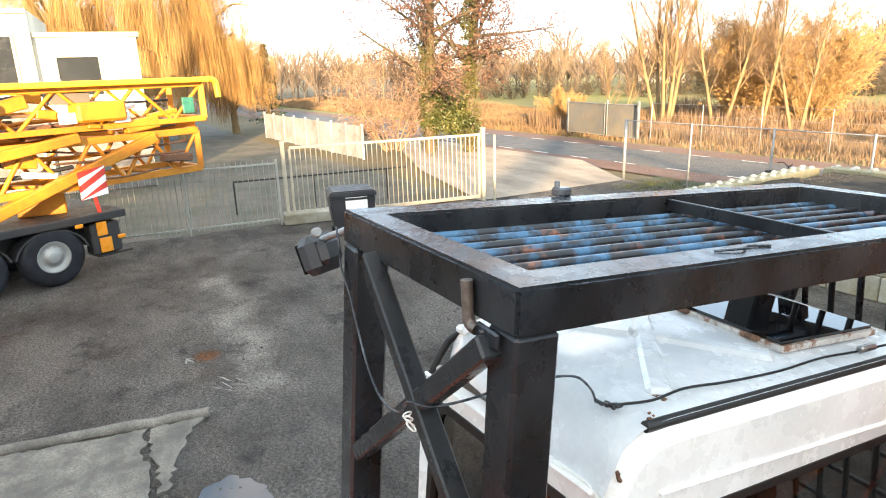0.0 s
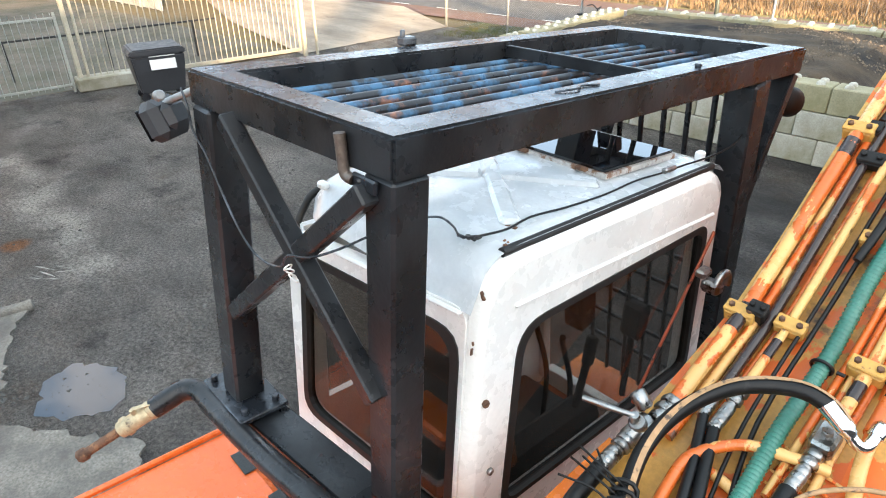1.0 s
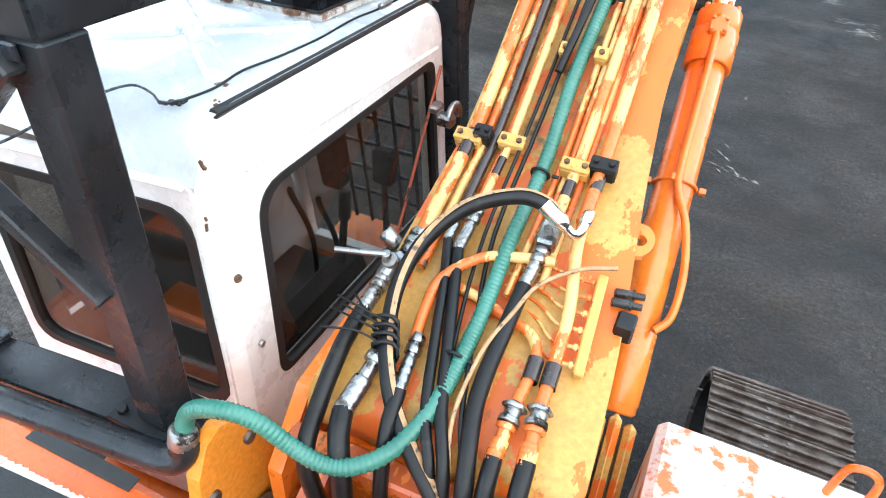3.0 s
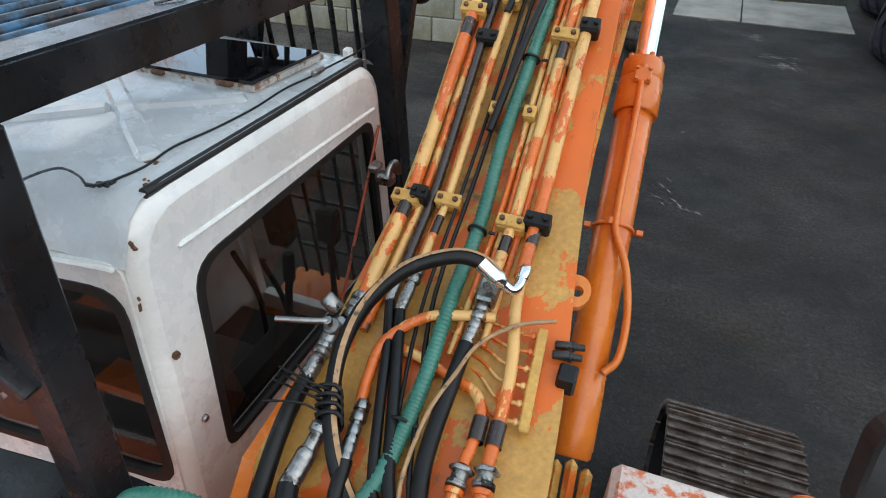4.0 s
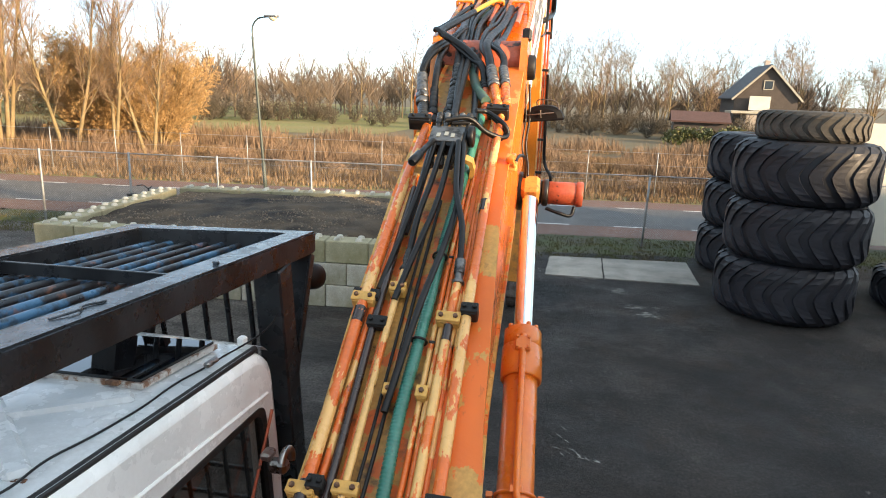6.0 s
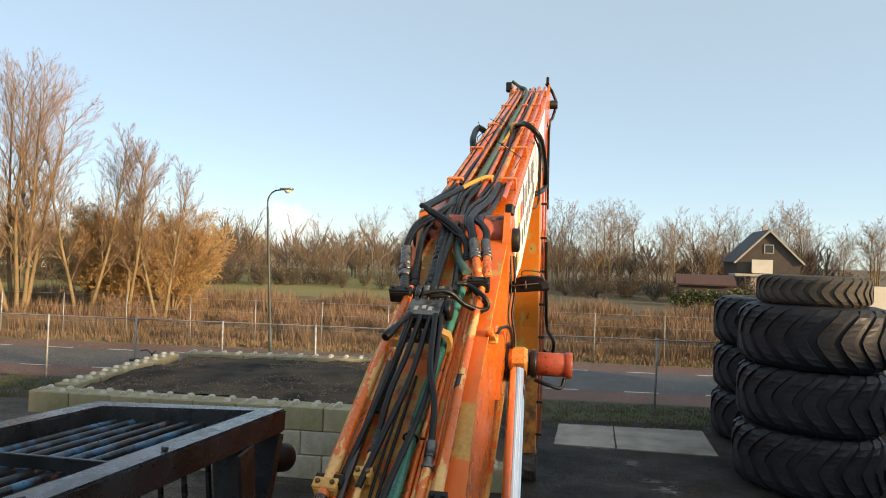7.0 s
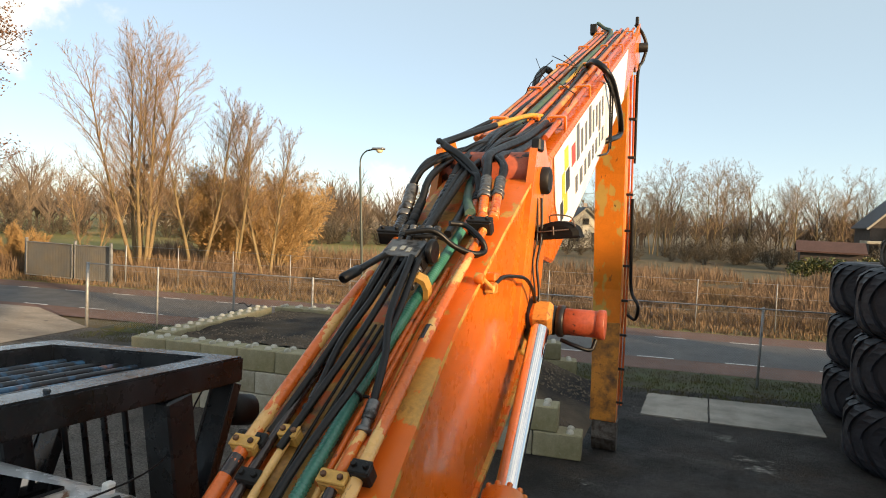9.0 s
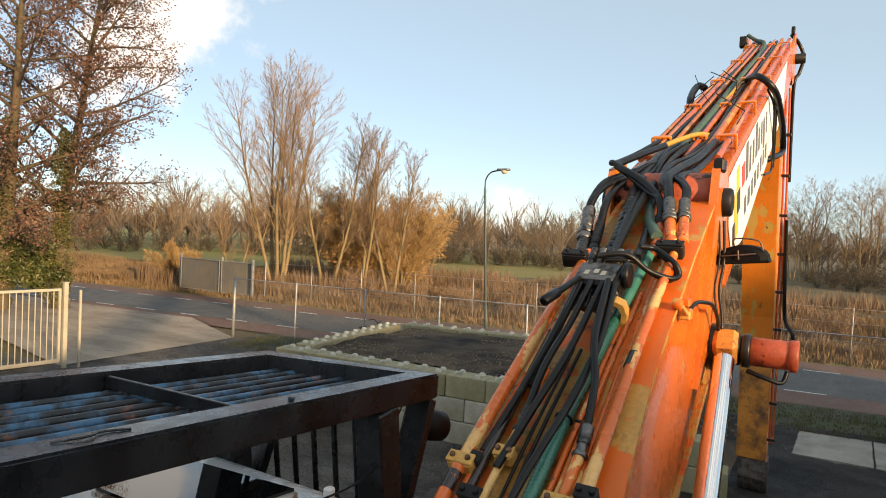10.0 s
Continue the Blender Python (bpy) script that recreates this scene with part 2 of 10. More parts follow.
M["rubber"] = material("black_hose_rubber", (0.005, 0.005, 0.0055), 0.40, spec=0.35, second=(0.022, 0.021, 0.02), scale=16, cover=0.2, grain=0.1, fine=120)
M["teal"] = material("teal_ribbed_hose", (0.024, 0.140, 0.102), 0.34, second=(0.055, 0.21, 0.16), scale=6, cover=0.42, edge=0.3, grain=0.05, bump=0.03, coat=0.2)
M["tan"] = material("tan_hose_stripe", (0.44, 0.26, 0.13), 0.6, second=(0.1, 0.07, 0.05), scale=40, cover=0.3, grain=0.1)
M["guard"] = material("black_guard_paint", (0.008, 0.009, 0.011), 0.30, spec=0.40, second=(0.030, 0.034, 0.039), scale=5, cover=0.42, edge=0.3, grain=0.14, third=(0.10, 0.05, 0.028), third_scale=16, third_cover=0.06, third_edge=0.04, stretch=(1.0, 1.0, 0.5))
# paler guard paint: scuffs and a bluish sky sheen held in the colour
M["guard_top"] = material("scuffed_sheen_guard_paint", (0.014, 0.017, 0.022), 0.25, second=(0.070, 0.084, 0.105), scale=7, cover=0.40, edge=0.15, grain=0.14, third=(0.025, 0.10, 0.20), third_scale=6.0, third_cover=0.12)
M["bar_blue"] = material("blue_rusty_bar", (0.014, 0.015, 0.018), 0.36, second=(0.042, 0.128, 0.235), scale=9, cover=0.44, edge=0.10, grain=0.1, third=(0.24, 0.10, 0.055), third_scale=8, third_cover=0.36)
M["white"] = material("white_cab_paint", (0.86, 0.87, 0.85), 0.28, second=(0.79, 0.79, 0.77), scale=4, cover=0.3, edge=0.25, grain=0.02, third=(0.24, 0.12, 0.06), third_scale=24, third_cover=0.03, third_edge=0.02, coat=0.3)
M["roof"] = material("grey_white_roof_paint", (0.66, 0.69, 0.71), 0.24, second=(0.50, 0.54, 0.57), scale=3.2, cover=0.45, edge=0.30, grain=0.05, third=(0.26, 0.18, 0.14), third_scale=26, third_cover=0.05, third_edge=0.04, coat=0.3, rough_var=0.14)
M["brass"] = material("dull_brass", (0.46, 0.38, 0.24), 0.5, 0.3, second=(0.22, 0.18, 0.13), scale=30, cover=0.3)
M["rust"] = material("rust", (0.11, 0.055, 0.032), 0.8, second=(0.20, 0.10, 0.05), scale=40, cover=0.4, grain=0.25)
M["seal"] = material("black_rubber_seal", (0.012, 0.012, 0.012), 0.55)
M["dark"] = material("dark_cab_interior", (0.02, 0.02, 0.02), 0.7)
M["seat"] = material("grey_seat_cloth", (0.06, 0.058, 0.055), 0.9)
M["pane"] = glass("tinted_cab_glass", (0.62, 0.59, 0.56))
M["hatch"] = material("dark_hatch_glass", (0.005, 0.005, 0.006), 0.025, grain=0, bump=0, rough_var=0.01, spec=0.55, coat=0.25)
M["chalky"] = material("chalky_worn_orange", (0.68, 0.64, 0.60), 0.6, second=(0.62, 0.16, 0.05), scale=6, cover=0.42, edge=0.05, grain=0.06)
M["deck"] = material("orange_deck_paint", (0.66, 0.115, 0.014), 0.28, second=(0.72, 0.62, 0.56), scale=4.5, cover=0.20, edge=0.02, grain=0.05, third=(0.08, 0.035, 0.02), third_scale=18, third_cover=0.06, coat=0.2)
M["grease"] = material("old_black_grease", (0.012, 0.010, 0.009), 0.42, second=(0.10, 0.045, 0.02), scale=12, cover=0.25, edge=0.06, grain=0.2)
M["lamp_black"] = material("matt_black_rubber", (0.004, 0.004, 0.0045), 0.7, spec=0.15, grain=0.1)
M["grip"] = material("anti_slip_patch", (0.035, 0.04, 0.042), 0.85, grain=0.25, fine=200)
M["track"] = material("worn_track_steel", (0.16, 0.14, 0.125), 0.5, 0.6, second=(0.07, 0.05, 0.04), scale=9, cover=0.5, edge=0.2, grain=0.2)
M["logo_white"] = material("white_panel_paint", (0.82, 0.82, 0.80), 0.4, grain=0.02)
M["logo_dark"] = material("dark_sign_paint", (0.02, 0.02, 0.024), 0.5)
M["logo_grey"] = material("grey_sign_paint", (0.10, 0.105, 0.12), 0.5)
M["logo_red"] = material("red_sign_paint", (0.62, 0.05, 0.03), 0.5)
M["logo_yellow"] = material("yellow_sign_paint", (0.76, 0.47, 0.03), 0.5, second=(0.5, 0.28, 0.04), scale=12, cover=0.2)
M["red"] = material("faded_red_pin", (0.40, 0.085, 0.036), 0.45, second=(0.035, 0.018, 0.014), scale=13, cover=0.34, edge=0.04, third=(0.55, 0.25, 0.12), third_scale=9, third_cover=0.15)


def yard_surface():
    """Old asphalt: dark patches, washed pale dirt in streaks, oil spots and aggregate."""
    m = bpy.data.materials.new("yard_asphalt")
    m.use_nodes = True
    nt = m.node_tree
    b = nt.nodes["Principled BSDF"]
    tc = nt.nodes.new("ShaderNodeTexCoord")

    def layer(scale, lo, hi, detail=6.0, rgh=0.62, stretch=None):
        n = nt.nodes.new("ShaderNodeTexNoise")
        n.inputs["Scale"].default_value, n.inputs["Detail"].default_value, n.inputs["Roughness"].default_value = scale, detail, rgh
        src = tc.outputs["Object"]
        if stretch:
            mp = nt.nodes.new("ShaderNodeMapping")
            mp.inputs["Scale"].default_value, mp.inputs["Rotation"].default_value = stretch[0], (0, 0, radians(stretch[1]))
            nt.links.new(src, mp.inputs["Vector"])
            src = mp.outputs["Vector"]
        nt.links.new(src, n.inputs["Vector"])
        r = nt.nodes.new("ShaderNodeMapRange")
        r.inputs["From Min"].default_value, r.inputs["From Max"].default_value = lo, hi
        nt.links.new(n.outputs["Fac"], r.inputs["Value"])
        return r.outputs["Result"]

    def over(fac, a, c):
        x = nt.nodes.new("ShaderNodeMix")
        x.data_type = "RGBA"
        nt.links.new(fac, x.inputs["Factor"])
        for sock, v in (("A", a), ("B", c)):
            if isinstance(v, tuple):
                x.inputs[sock].default_value = (*v, 1)
            else:
                nt.links.new(v, x.inputs[sock])
        return x.outputs["Result"]

    grains = layer(70, 0.34, 0.66, 3)
    col = over(grains, (0.020, 0.018, 0.017), (0.080, 0.070, 0.063))
    col = over(layer(0.33, 0.42, 0.62), col, (0.022, 0.020, 0.019))
    col = over(layer(0.42, 0.54, 0.64, 8, 0.66, ((0.8, 1.2, 1), -18)), col, over(grains, (0.028, 0.023, 0.020), (0.070, 0.058, 0.049)))
    # paler towards the gate: dirt plus the bright sky's sheen painted into the colour
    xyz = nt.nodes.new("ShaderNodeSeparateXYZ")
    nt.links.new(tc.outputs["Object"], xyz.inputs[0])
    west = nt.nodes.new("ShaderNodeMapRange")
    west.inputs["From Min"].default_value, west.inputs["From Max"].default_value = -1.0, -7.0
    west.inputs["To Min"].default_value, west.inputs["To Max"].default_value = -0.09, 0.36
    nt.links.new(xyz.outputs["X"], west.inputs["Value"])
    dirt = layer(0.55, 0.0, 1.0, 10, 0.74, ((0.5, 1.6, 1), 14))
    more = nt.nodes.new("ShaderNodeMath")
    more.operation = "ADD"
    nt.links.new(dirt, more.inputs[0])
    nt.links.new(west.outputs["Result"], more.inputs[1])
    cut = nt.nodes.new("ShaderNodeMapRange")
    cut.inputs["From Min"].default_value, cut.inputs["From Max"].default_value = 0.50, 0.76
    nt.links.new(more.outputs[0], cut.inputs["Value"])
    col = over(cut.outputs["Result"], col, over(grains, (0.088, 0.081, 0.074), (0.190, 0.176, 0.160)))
    col = over(layer(2.4, 0.60, 0.68, 8, 0.7), col, (0.085, 0.079, 0.070))
    col = over(layer(26, 0.58, 0.64, 5, 0.75), col, (0.125, 0.110, 0.098))
    col = over(layer(1.1, 0.53, 0.70, 9, 0.74), col, (0.015, 0.0145, 0.0145))
    col = over(layer(0.7, 0.54, 0.74, 9, 0.7, ((1, 1, 1), 40)), col, (0.062, 0.043, 0.029))
    # a washed pale streak across the west of the yard, and one rusty spot beside it
    def calc(op, a, c):
        n = nt.nodes.new("ShaderNodeMath")
        n.operation = op
        for sock, v in zip(n.inputs, (a, c)):
            if isinstance(v, (int, float)):
                sock.default_value = v
            else:
                nt.links.new(v, sock)
        return n.outputs[0]

    def step(value, lo, hi):
        r = nt.nodes.new("ShaderNodeMapRange")
        r.interpolation_type = "SMOOTHSTEP"
        r.inputs["From Min"].default_value, r.inputs["From Max"].default_value = lo, hi
        nt.links.new(value, r.inputs["Value"])
        return r.outputs["Result"]

    wobble = layer(0.8, 0.2, 0.8, 8, 0.68)
    across = calc("ABSOLUTE", calc("ADD", calc("SUBTRACT", xyz.outputs["Y"], 2.25), wobble), 0.0)
    streak = calc("MULTIPLY", calc("MULTIPLY", step(across, 0.55, 0.05), step(xyz.outputs["X"], -13.8, -12.8)), step(xyz.outputs["X"], -7.2, -8.2))
    col = over(calc("MULTIPLY", streak, layer(1.7, 0.33, 0.56, 9, 0.72)), col, (0.31, 0.29, 0.262))
    spot = nt.nodes.new("ShaderNodeVectorMath")
    spot.operation = "DISTANCE"
    spot.inputs[1].default_value = (-9.3, 1.05, 0)
    nt.links.new(tc.outputs["Object"], spot.inputs[0])
    col = over(step(calc("ADD", spot.outputs["Value"], calc("MULTIPLY", wobble, 0.25)), 0.36, 0.24), col, (0.20, 0.085, 0.03))
    col = over(layer(13, 0.60, 0.65, 9, 0.82, ((0.6, 1.6, 1), 10)), col, (0.007, 0.0065, 0.006))
    # damp oil stain beside the end of the arm
    oil = nt.nodes.new("ShaderNodeVectorMath")
    oil.operation = "DISTANCE"
    oil.inputs[1].default_value = (-0.35, 13.9, 0)
    nt.links.new(tc.outputs["Object"], oil.inputs[0])
    col = over(step(calc("ADD", oil.outputs["Value"], calc("MULTIPLY", wobble, 1.6)), 2.1, 1.7), col, (0.007, 0.0065, 0.0065))
    mottle = nt.nodes.new("ShaderNodeMapRange")
    mottle.inputs["To Min"].default_value, mottle.inputs["To Max"].default_value = 0.60, 1.7
    nt.links.new(layer(24, 0.40, 0.62, 5, 0.72), mottle.inputs["Value"])
    tone = nt.nodes.new("ShaderNodeMapRange")
    tone.inputs["To Min"].default_value, tone.inputs["To Max"].default_value = 0.55, 1.6
    nt.links.new(layer(0.55, 0.36, 0.64, 10, 0.66, ((0.8, 1.25, 1), 22)), tone.inputs["Value"])
    hsv = nt.nodes.new("ShaderNodeHueSaturation")
    nt.links.new(col, hsv.inputs["Color"])
    nt.links.new(calc("MULTIPLY", mottle.outputs["Result"], tone.outputs["Result"]), hsv.inputs["Value"])
    nt.links.new(hsv.outputs["Color"], b.inputs["Base Color"])
    wet = nt.nodes.new("ShaderNodeMapRange")
    wet.inputs["To Min"].default_value, wet.inputs["To Max"].default_value = 0.78, 0.46
    nt.links.new(layer(0.7, 0.45, 0.68), wet.inputs["Value"])
    nt.links.new(wet.outputs["Result"], b.inputs["Roughness"])
    b.inputs["Specular IOR Level"].default_value = 0.4
    bp = nt.nodes.new("ShaderNodeBump")
    bp.inputs["Strength"].default_value, bp.inputs["Distance"].default_value = 0.9, 0.018
    nt.links.new(grains, bp.inputs["Height"])
    bp2 = nt.nodes.new("ShaderNodeBump")
    bp2.inputs["Strength"].default_value, bp2.inputs["Distance"].default_value = 0.5, 0.05
    nt.links.new(layer(3.0, 0.2, 0.8), bp2.inputs["Height"])
    nt.links.new(bp.outputs["Normal"], bp2.inputs["Normal"])
    # crumbled crust between the bound patches
    bp3 = nt.nodes.new("ShaderNodeBump")
    bp3.inputs["Strength"].default_value, bp3.inputs["Distance"].default_value = 0.9, 0.10
    nt.links.new(layer(7, 0.38, 0.62, 10, 0.85, ((0.7, 1.3, 1), 12)), bp3.inputs["Height"])
    nt.links.new(bp2.outputs["Normal"], bp3.inputs["Normal"])
    nt.links.new(bp3.outputs["Normal"], b.inputs["Normal"])
    return m


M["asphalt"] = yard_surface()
M["road"] = material("road_asphalt", (0.070, 0.070, 0.071), 0.75, second=(0.095, 0.090, 0.085), scale=0.6, cover=0.4, edge=0.3, grain=0.12, fine=30)
M["red_lane"] = material("red_cycle_lane", (0.150, 0.078, 0.056), 0.8, second=(0.11, 0.066, 0.050), scale=0.7, cover=0.4, edge=0.3, grain=0.12, fine=30)
M["sleeve"] = material("dusty_yellow_sleeve", (0.46, 0.27, 0.04), 0.6, second=(0.3, 0.2, 0.05), scale=14, cover=0.3)
M["gate_sheet"] = material("grey_sheet_metal", (0.15, 0.148, 0.138), 0.65, 0.2, second=(0.19, 0.165, 0.125), scale=1.2, cover=0.4, edge=0.3, third=(0.07, 0.065, 0.055), third_scale=3, third_cover=0.2)
M["line"] = material("road_marking", (0.62, 0.62, 0.60), 0.7, second=(0.3, 0.3, 0.3), scale=6, cover=0.25)
M["concrete"] = material("stained_concrete", (0.40, 0.385, 0.325), 0.85, second=(0.21, 0.195, 0.125), scale=1.6, cover=0.46, edge=0.3, grain=0.12, fine=45, bump=0.3, third=(0.135, 0.135, 0.060), third_scale=2.5, third_cover=0.30, per_object=0.14)
M["concrete_mossy"] = material("mossy_concrete", (0.31, 0.285, 0.185), 0.85, second=(0.18, 0.165, 0.085), scale=1.6, cover=0.48, edge=0.3, grain=0.12, fine=45, bump=0.3, third=(0.38, 0.37, 0.31), third_scale=2.5, third_cover=0.28, per_object=0.14)
M["slab"] = material("old_concrete_slab", (0.30, 0.28, 0.245), 0.85, second=(0.165, 0.158, 0.14), scale=1.1, cover=0.42, edge=0.25, grain=0.16, fine=40, bump=0.4, third=(0.42, 0.41, 0.38), third_scale=1.6, third_cover=0.18, third_edge=0.06)
M["driveway"] = material("dirty_driveway_concrete", (0.31, 0.26, 0.205), 0.85, second=(0.19, 0.155, 0.12), scale=0.7, cover=0.45, edge=0.25, grain=0.2, fine=30, bump=0.4, third=(0.050, 0.040, 0.031), third_scale=1.6, third_cover=0.30, third_edge=0.08, stretch=(0.5, 1.4, 1.0))
M["side_paving"] = material("mottled_old_paving", (0.100, 0.086, 0.069), 0.85, second=(0.058, 0.058, 0.038), scale=0.7, cover=0.48, edge=0.14, grain=0.2, fine=20, bump=0.4, third=(0.16, 0.15, 0.13), third_scale=1.2, third_cover=0.25)
M["stud"] = material("whitish_concrete_stud", (0.46, 0.45, 0.39), 0.85, second=(0.26, 0.25, 0.19), scale=4, cover=0.35, edge=0.2, grain=0.1)
M["millings"] = material("asphalt_millings", (0.016, 0.015, 0.015), 0.95, spec=0.2, second=(0.105, 0.078, 0.052), scale=0.5, cover=0.50, edge=0.25, grain=0.4, fine=22, bump=1.0)
M["tyre_dusty"] = material("dusty_tyre_rubber", (0.055, 0.050, 0.043), 0.8, spec=0.3, second=(0.10, 0.088, 0.07), scale=4, cover=0.4, edge=0.3, grain=0.15)
M["tyre"] = material("tyre_rubber", (0.0095, 0.010, 0.0125), 0.55, spec=0.30, second=(0.023, 0.024, 0.031), scale=2.5, cover=0.45, edge=0.3, grain=0.12, rough_var=0.16)
M["galv"] = material("galvanised_steel", (0.31, 0.32, 0.32), 0.5, 0.5, second=(0.20, 0.20, 0.20), scale=6, cover=0.4, edge=0.2)
M["green_post"] = material("dark_green_pole", (0.05, 0.065, 0.055), 0.5)
M["gate_white"] = material("white_gate_paint", (0.40, 0.365, 0.285), 0.5, second=(0.32, 0.275, 0.20), scale=5, cover=0.25)
M["panel_paint"] = material("weathered_white_panel", (0.28, 0.29, 0.295), 0.75, second=(0.19, 0.185, 0.165), scale=1.2, cover=0.4, edge=0.3, grain=0.08, third=(0.12, 0.105, 0.07), third_scale=2.2, third_cover=0.25)
M["bars_grey"] = material("grey_fence_bars", (0.30, 0.31, 0.28), 0.6)
M["grass"] = material("grass_ground", (0.075, 0.065, 0.03), 0.95, second=(0.12, 0.085, 0.04), scale=0.12, cover=0.5, edge=0.25, grain=0.3, fine=6, third=(0.055, 0.075, 0.02), third_scale=0.07, third_cover=0.3)
M["verge_soil"] = material("muddy_verge", (0.045, 0.040, 0.024), 0.95, second=(0.050, 0.065, 0.020), scale=0.9, cover=0.5, edge=0.25, grain=0.3, fine=14, bump=0.5)
M["lawn"] = material("green_meadow", (0.155, 0.15, 0.034), 0.95, second=(0.21, 0.155, 0.055), scale=0.1, cover=0.35, edge=0.3, grain=0.2, fine=4)
M["blade_green"] = material("grass_blades", (0.075, 0.10, 0.024), 0.8, second=(0.12, 0.095, 0.04), scale=0.8, cover=0.5, edge=0.3, bump=0)
M["blade_dry"] = material("dry_reed_blades", (0.240, 0.157, 0.080), 0.85, second=(0.130, 0.081, 0.042), scale=0.35, cover=0.5, edge=0.3, bump=0)
M["bark"] = material("grey_brown_bark", (0.245, 0.172, 0.088), 0.9, second=(0.150, 0.118, 0.052), scale=1.3, cover=0.4, edge=0.3, grain=0.2, fine=14)
M["twig"] = material("brown_twigs", (0.235, 0.155, 0.095), 0.9, bump=0, per_object=0.2)
M["far_wood"] = material("far_bare_wood", (0.105, 0.080, 0.060), 0.9, bump=0, second=(0.165, 0.12, 0.078), scale=0.09, cover=0.4, edge=0.2)
M["thicket_dark"] = material("dark_far_thicket", (0.080, 0.064, 0.042), 0.9, bump=0, second=(0.13, 0.094, 0.058), scale=0.12, cover=0.4, edge=0.2)
M["twig_gold"] = material("golden_twigs", (0.44, 0.28, 0.115), 0.85, bump=0, second=(0.33, 0.20, 0.08), scale=0.6, cover=0.4, edge=0.3)
M["twig_willow"] = material("golden_willow_twigs", (0.40, 0.235, 0.075), 0.85, bump=0, second=(0.22, 0.125, 0.045), scale=0.55, cover=0.5, edge=0.35, third=(0.50, 0.33, 0.13), third_scale=2.0, third_cover=0.35)
M["leaf_brown"] = material("withered_leaves", (0.15, 0.075, 0.045), 0.8, bump=0, second=(0.10, 0.05, 0.03), scale=1.5, cover=0.4)
M["leaf_pale"] = material("pale_withered_leaves", (0.26, 0.16, 0.105), 0.8, bump=0, second=(0.17, 0.10, 0.06), scale=1.5, cover=0.4)
M["ivy"] = material("ivy_leaves", (0.05, 0.065, 0.015), 0.55, bump=0, second=(0.15, 0.13, 0.03), scale=1.2, cover=0.35, edge=0.3)
M["ivy_olive"] = material("olive_ivy_leaves", (0.10, 0.085, 0.022), 0.6, bump=0, second=(0.055, 0.065, 0.018), scale=1.6, cover=0.4, edge=0.3)
M["conifer"] = material("conifer_green", (0.03, 0.06, 0.02), 0.8, bump=0)
M["roof_tile"] = material("dark_roof_tiles", (0.05, 0.05, 0.055), 0.7, scale=2, grain=0.2, fine=12)
M["roof_red"] = material("red_roof_tiles", (0.085, 0.042, 0.032), 0.8, grain=0.2, fine=10)
M["grey_brick"] = material("weathered_grey_brick", (0.17, 0.165, 0.155), 0.85, second=(0.11, 0.105, 0.10), scale=2.5, cover=0.45, edge=0.2, grain=0.2, fine=12, bump=0.4)
M["plank"] = material("old_timber", (0.20, 0.115, 0.055), 0.8, second=(0.10, 0.06, 0.035), scale=3, cover=0.45, edge=0.2, grain=0.2, fine=30)
M["brick"] = material("pale_brick", (0.40, 0.34, 0.28), 0.85, grain=0.15, fine=14)
M["render"] = material("white_wall", (0.58, 0.555, 0.47), 0.8, second=(0.50, 0.47, 0.39), scale=0.7, cover=0.35, edge=0.3)
M["window"] = material("dark_window", (0.03, 0.035, 0.04), 0.08, bump=0, grain=0, spec=0.8)
M["crane"] = material("yellow_crane_paint", (0.56, 0.225, 0.013), 0.5, second=(0.44, 0.155, 0.012), scale=3, cover=0.4, edge=0.3, third=(0.2, 0.1, 0.04), third_scale=12, third_cover=0.06)
M["truck_dark"] = material("dark_truck_chassis", (0.025, 0.025, 0.026), 0.6)
M["wheel_rim"] = material("grey_wheel_rim", (0.36, 0.36, 0.34), 0.5, 0.5)
M["bin"] = material("dark_grey_plastic", (0.035, 0.037, 0.042), 0.5, grain=0.05)
M["water"] = material("puddle_water", (0.030, 0.040, 0.058), 0.03, grain=0, bump=0, rough_var=0.02, spec=0.45)
M["amber"] = material("amber_lens", (0.75, 0.28, 0.02), 0.3, bump=0)
M["lamp_lens"] = material("lamp_lens", (0.80, 0.70, 0.48), 0.2, bump=0)
M["scrape"] = material("chalky_scrape", (0.38, 0.37, 0.345), 0.9, second=(0.12, 0.115, 0.105), scale=6, cover=0.45, edge=0.3)
M["heap_stone"] = material("brown_grey_stones", (0.18, 0.14, 0.10), 0.9, second=(0.05, 0.044, 0.038), scale=3, cover=0.45, edge=0.2)
M["bark_dark"] = material("dark_alder_bark", (0.105, 0.075, 0.045), 0.9, second=(0.07, 0.065, 0.03), scale=1.3, cover=0.4, edge=0.3, grain=0.2, fine=14)
M["twig_dark"] = material("dark_alder_twigs", (0.085, 0.055, 0.04), 0.9, bump=0)
M["wood"] = material("dark_wall_boards", (0.07, 0.055, 0.045), 0.85, grain=0.2)
M["debris"] = material("pale_grit", (0.14, 0.135, 0.125), 0.9, second=(0.035, 0.033, 0.03), scale=1.5, cover=0.5, edge=0.4)


# ---- mesh helpers ----
def thing(name, label, category, at=(0, 0, 0), group="", kind=""):
    ob = new(name)
    ob.empty_display_size = 0.1
    ob.location = at
    bpy.context.view_layer.update()
    return tagged(ob, label, category, group, kind)


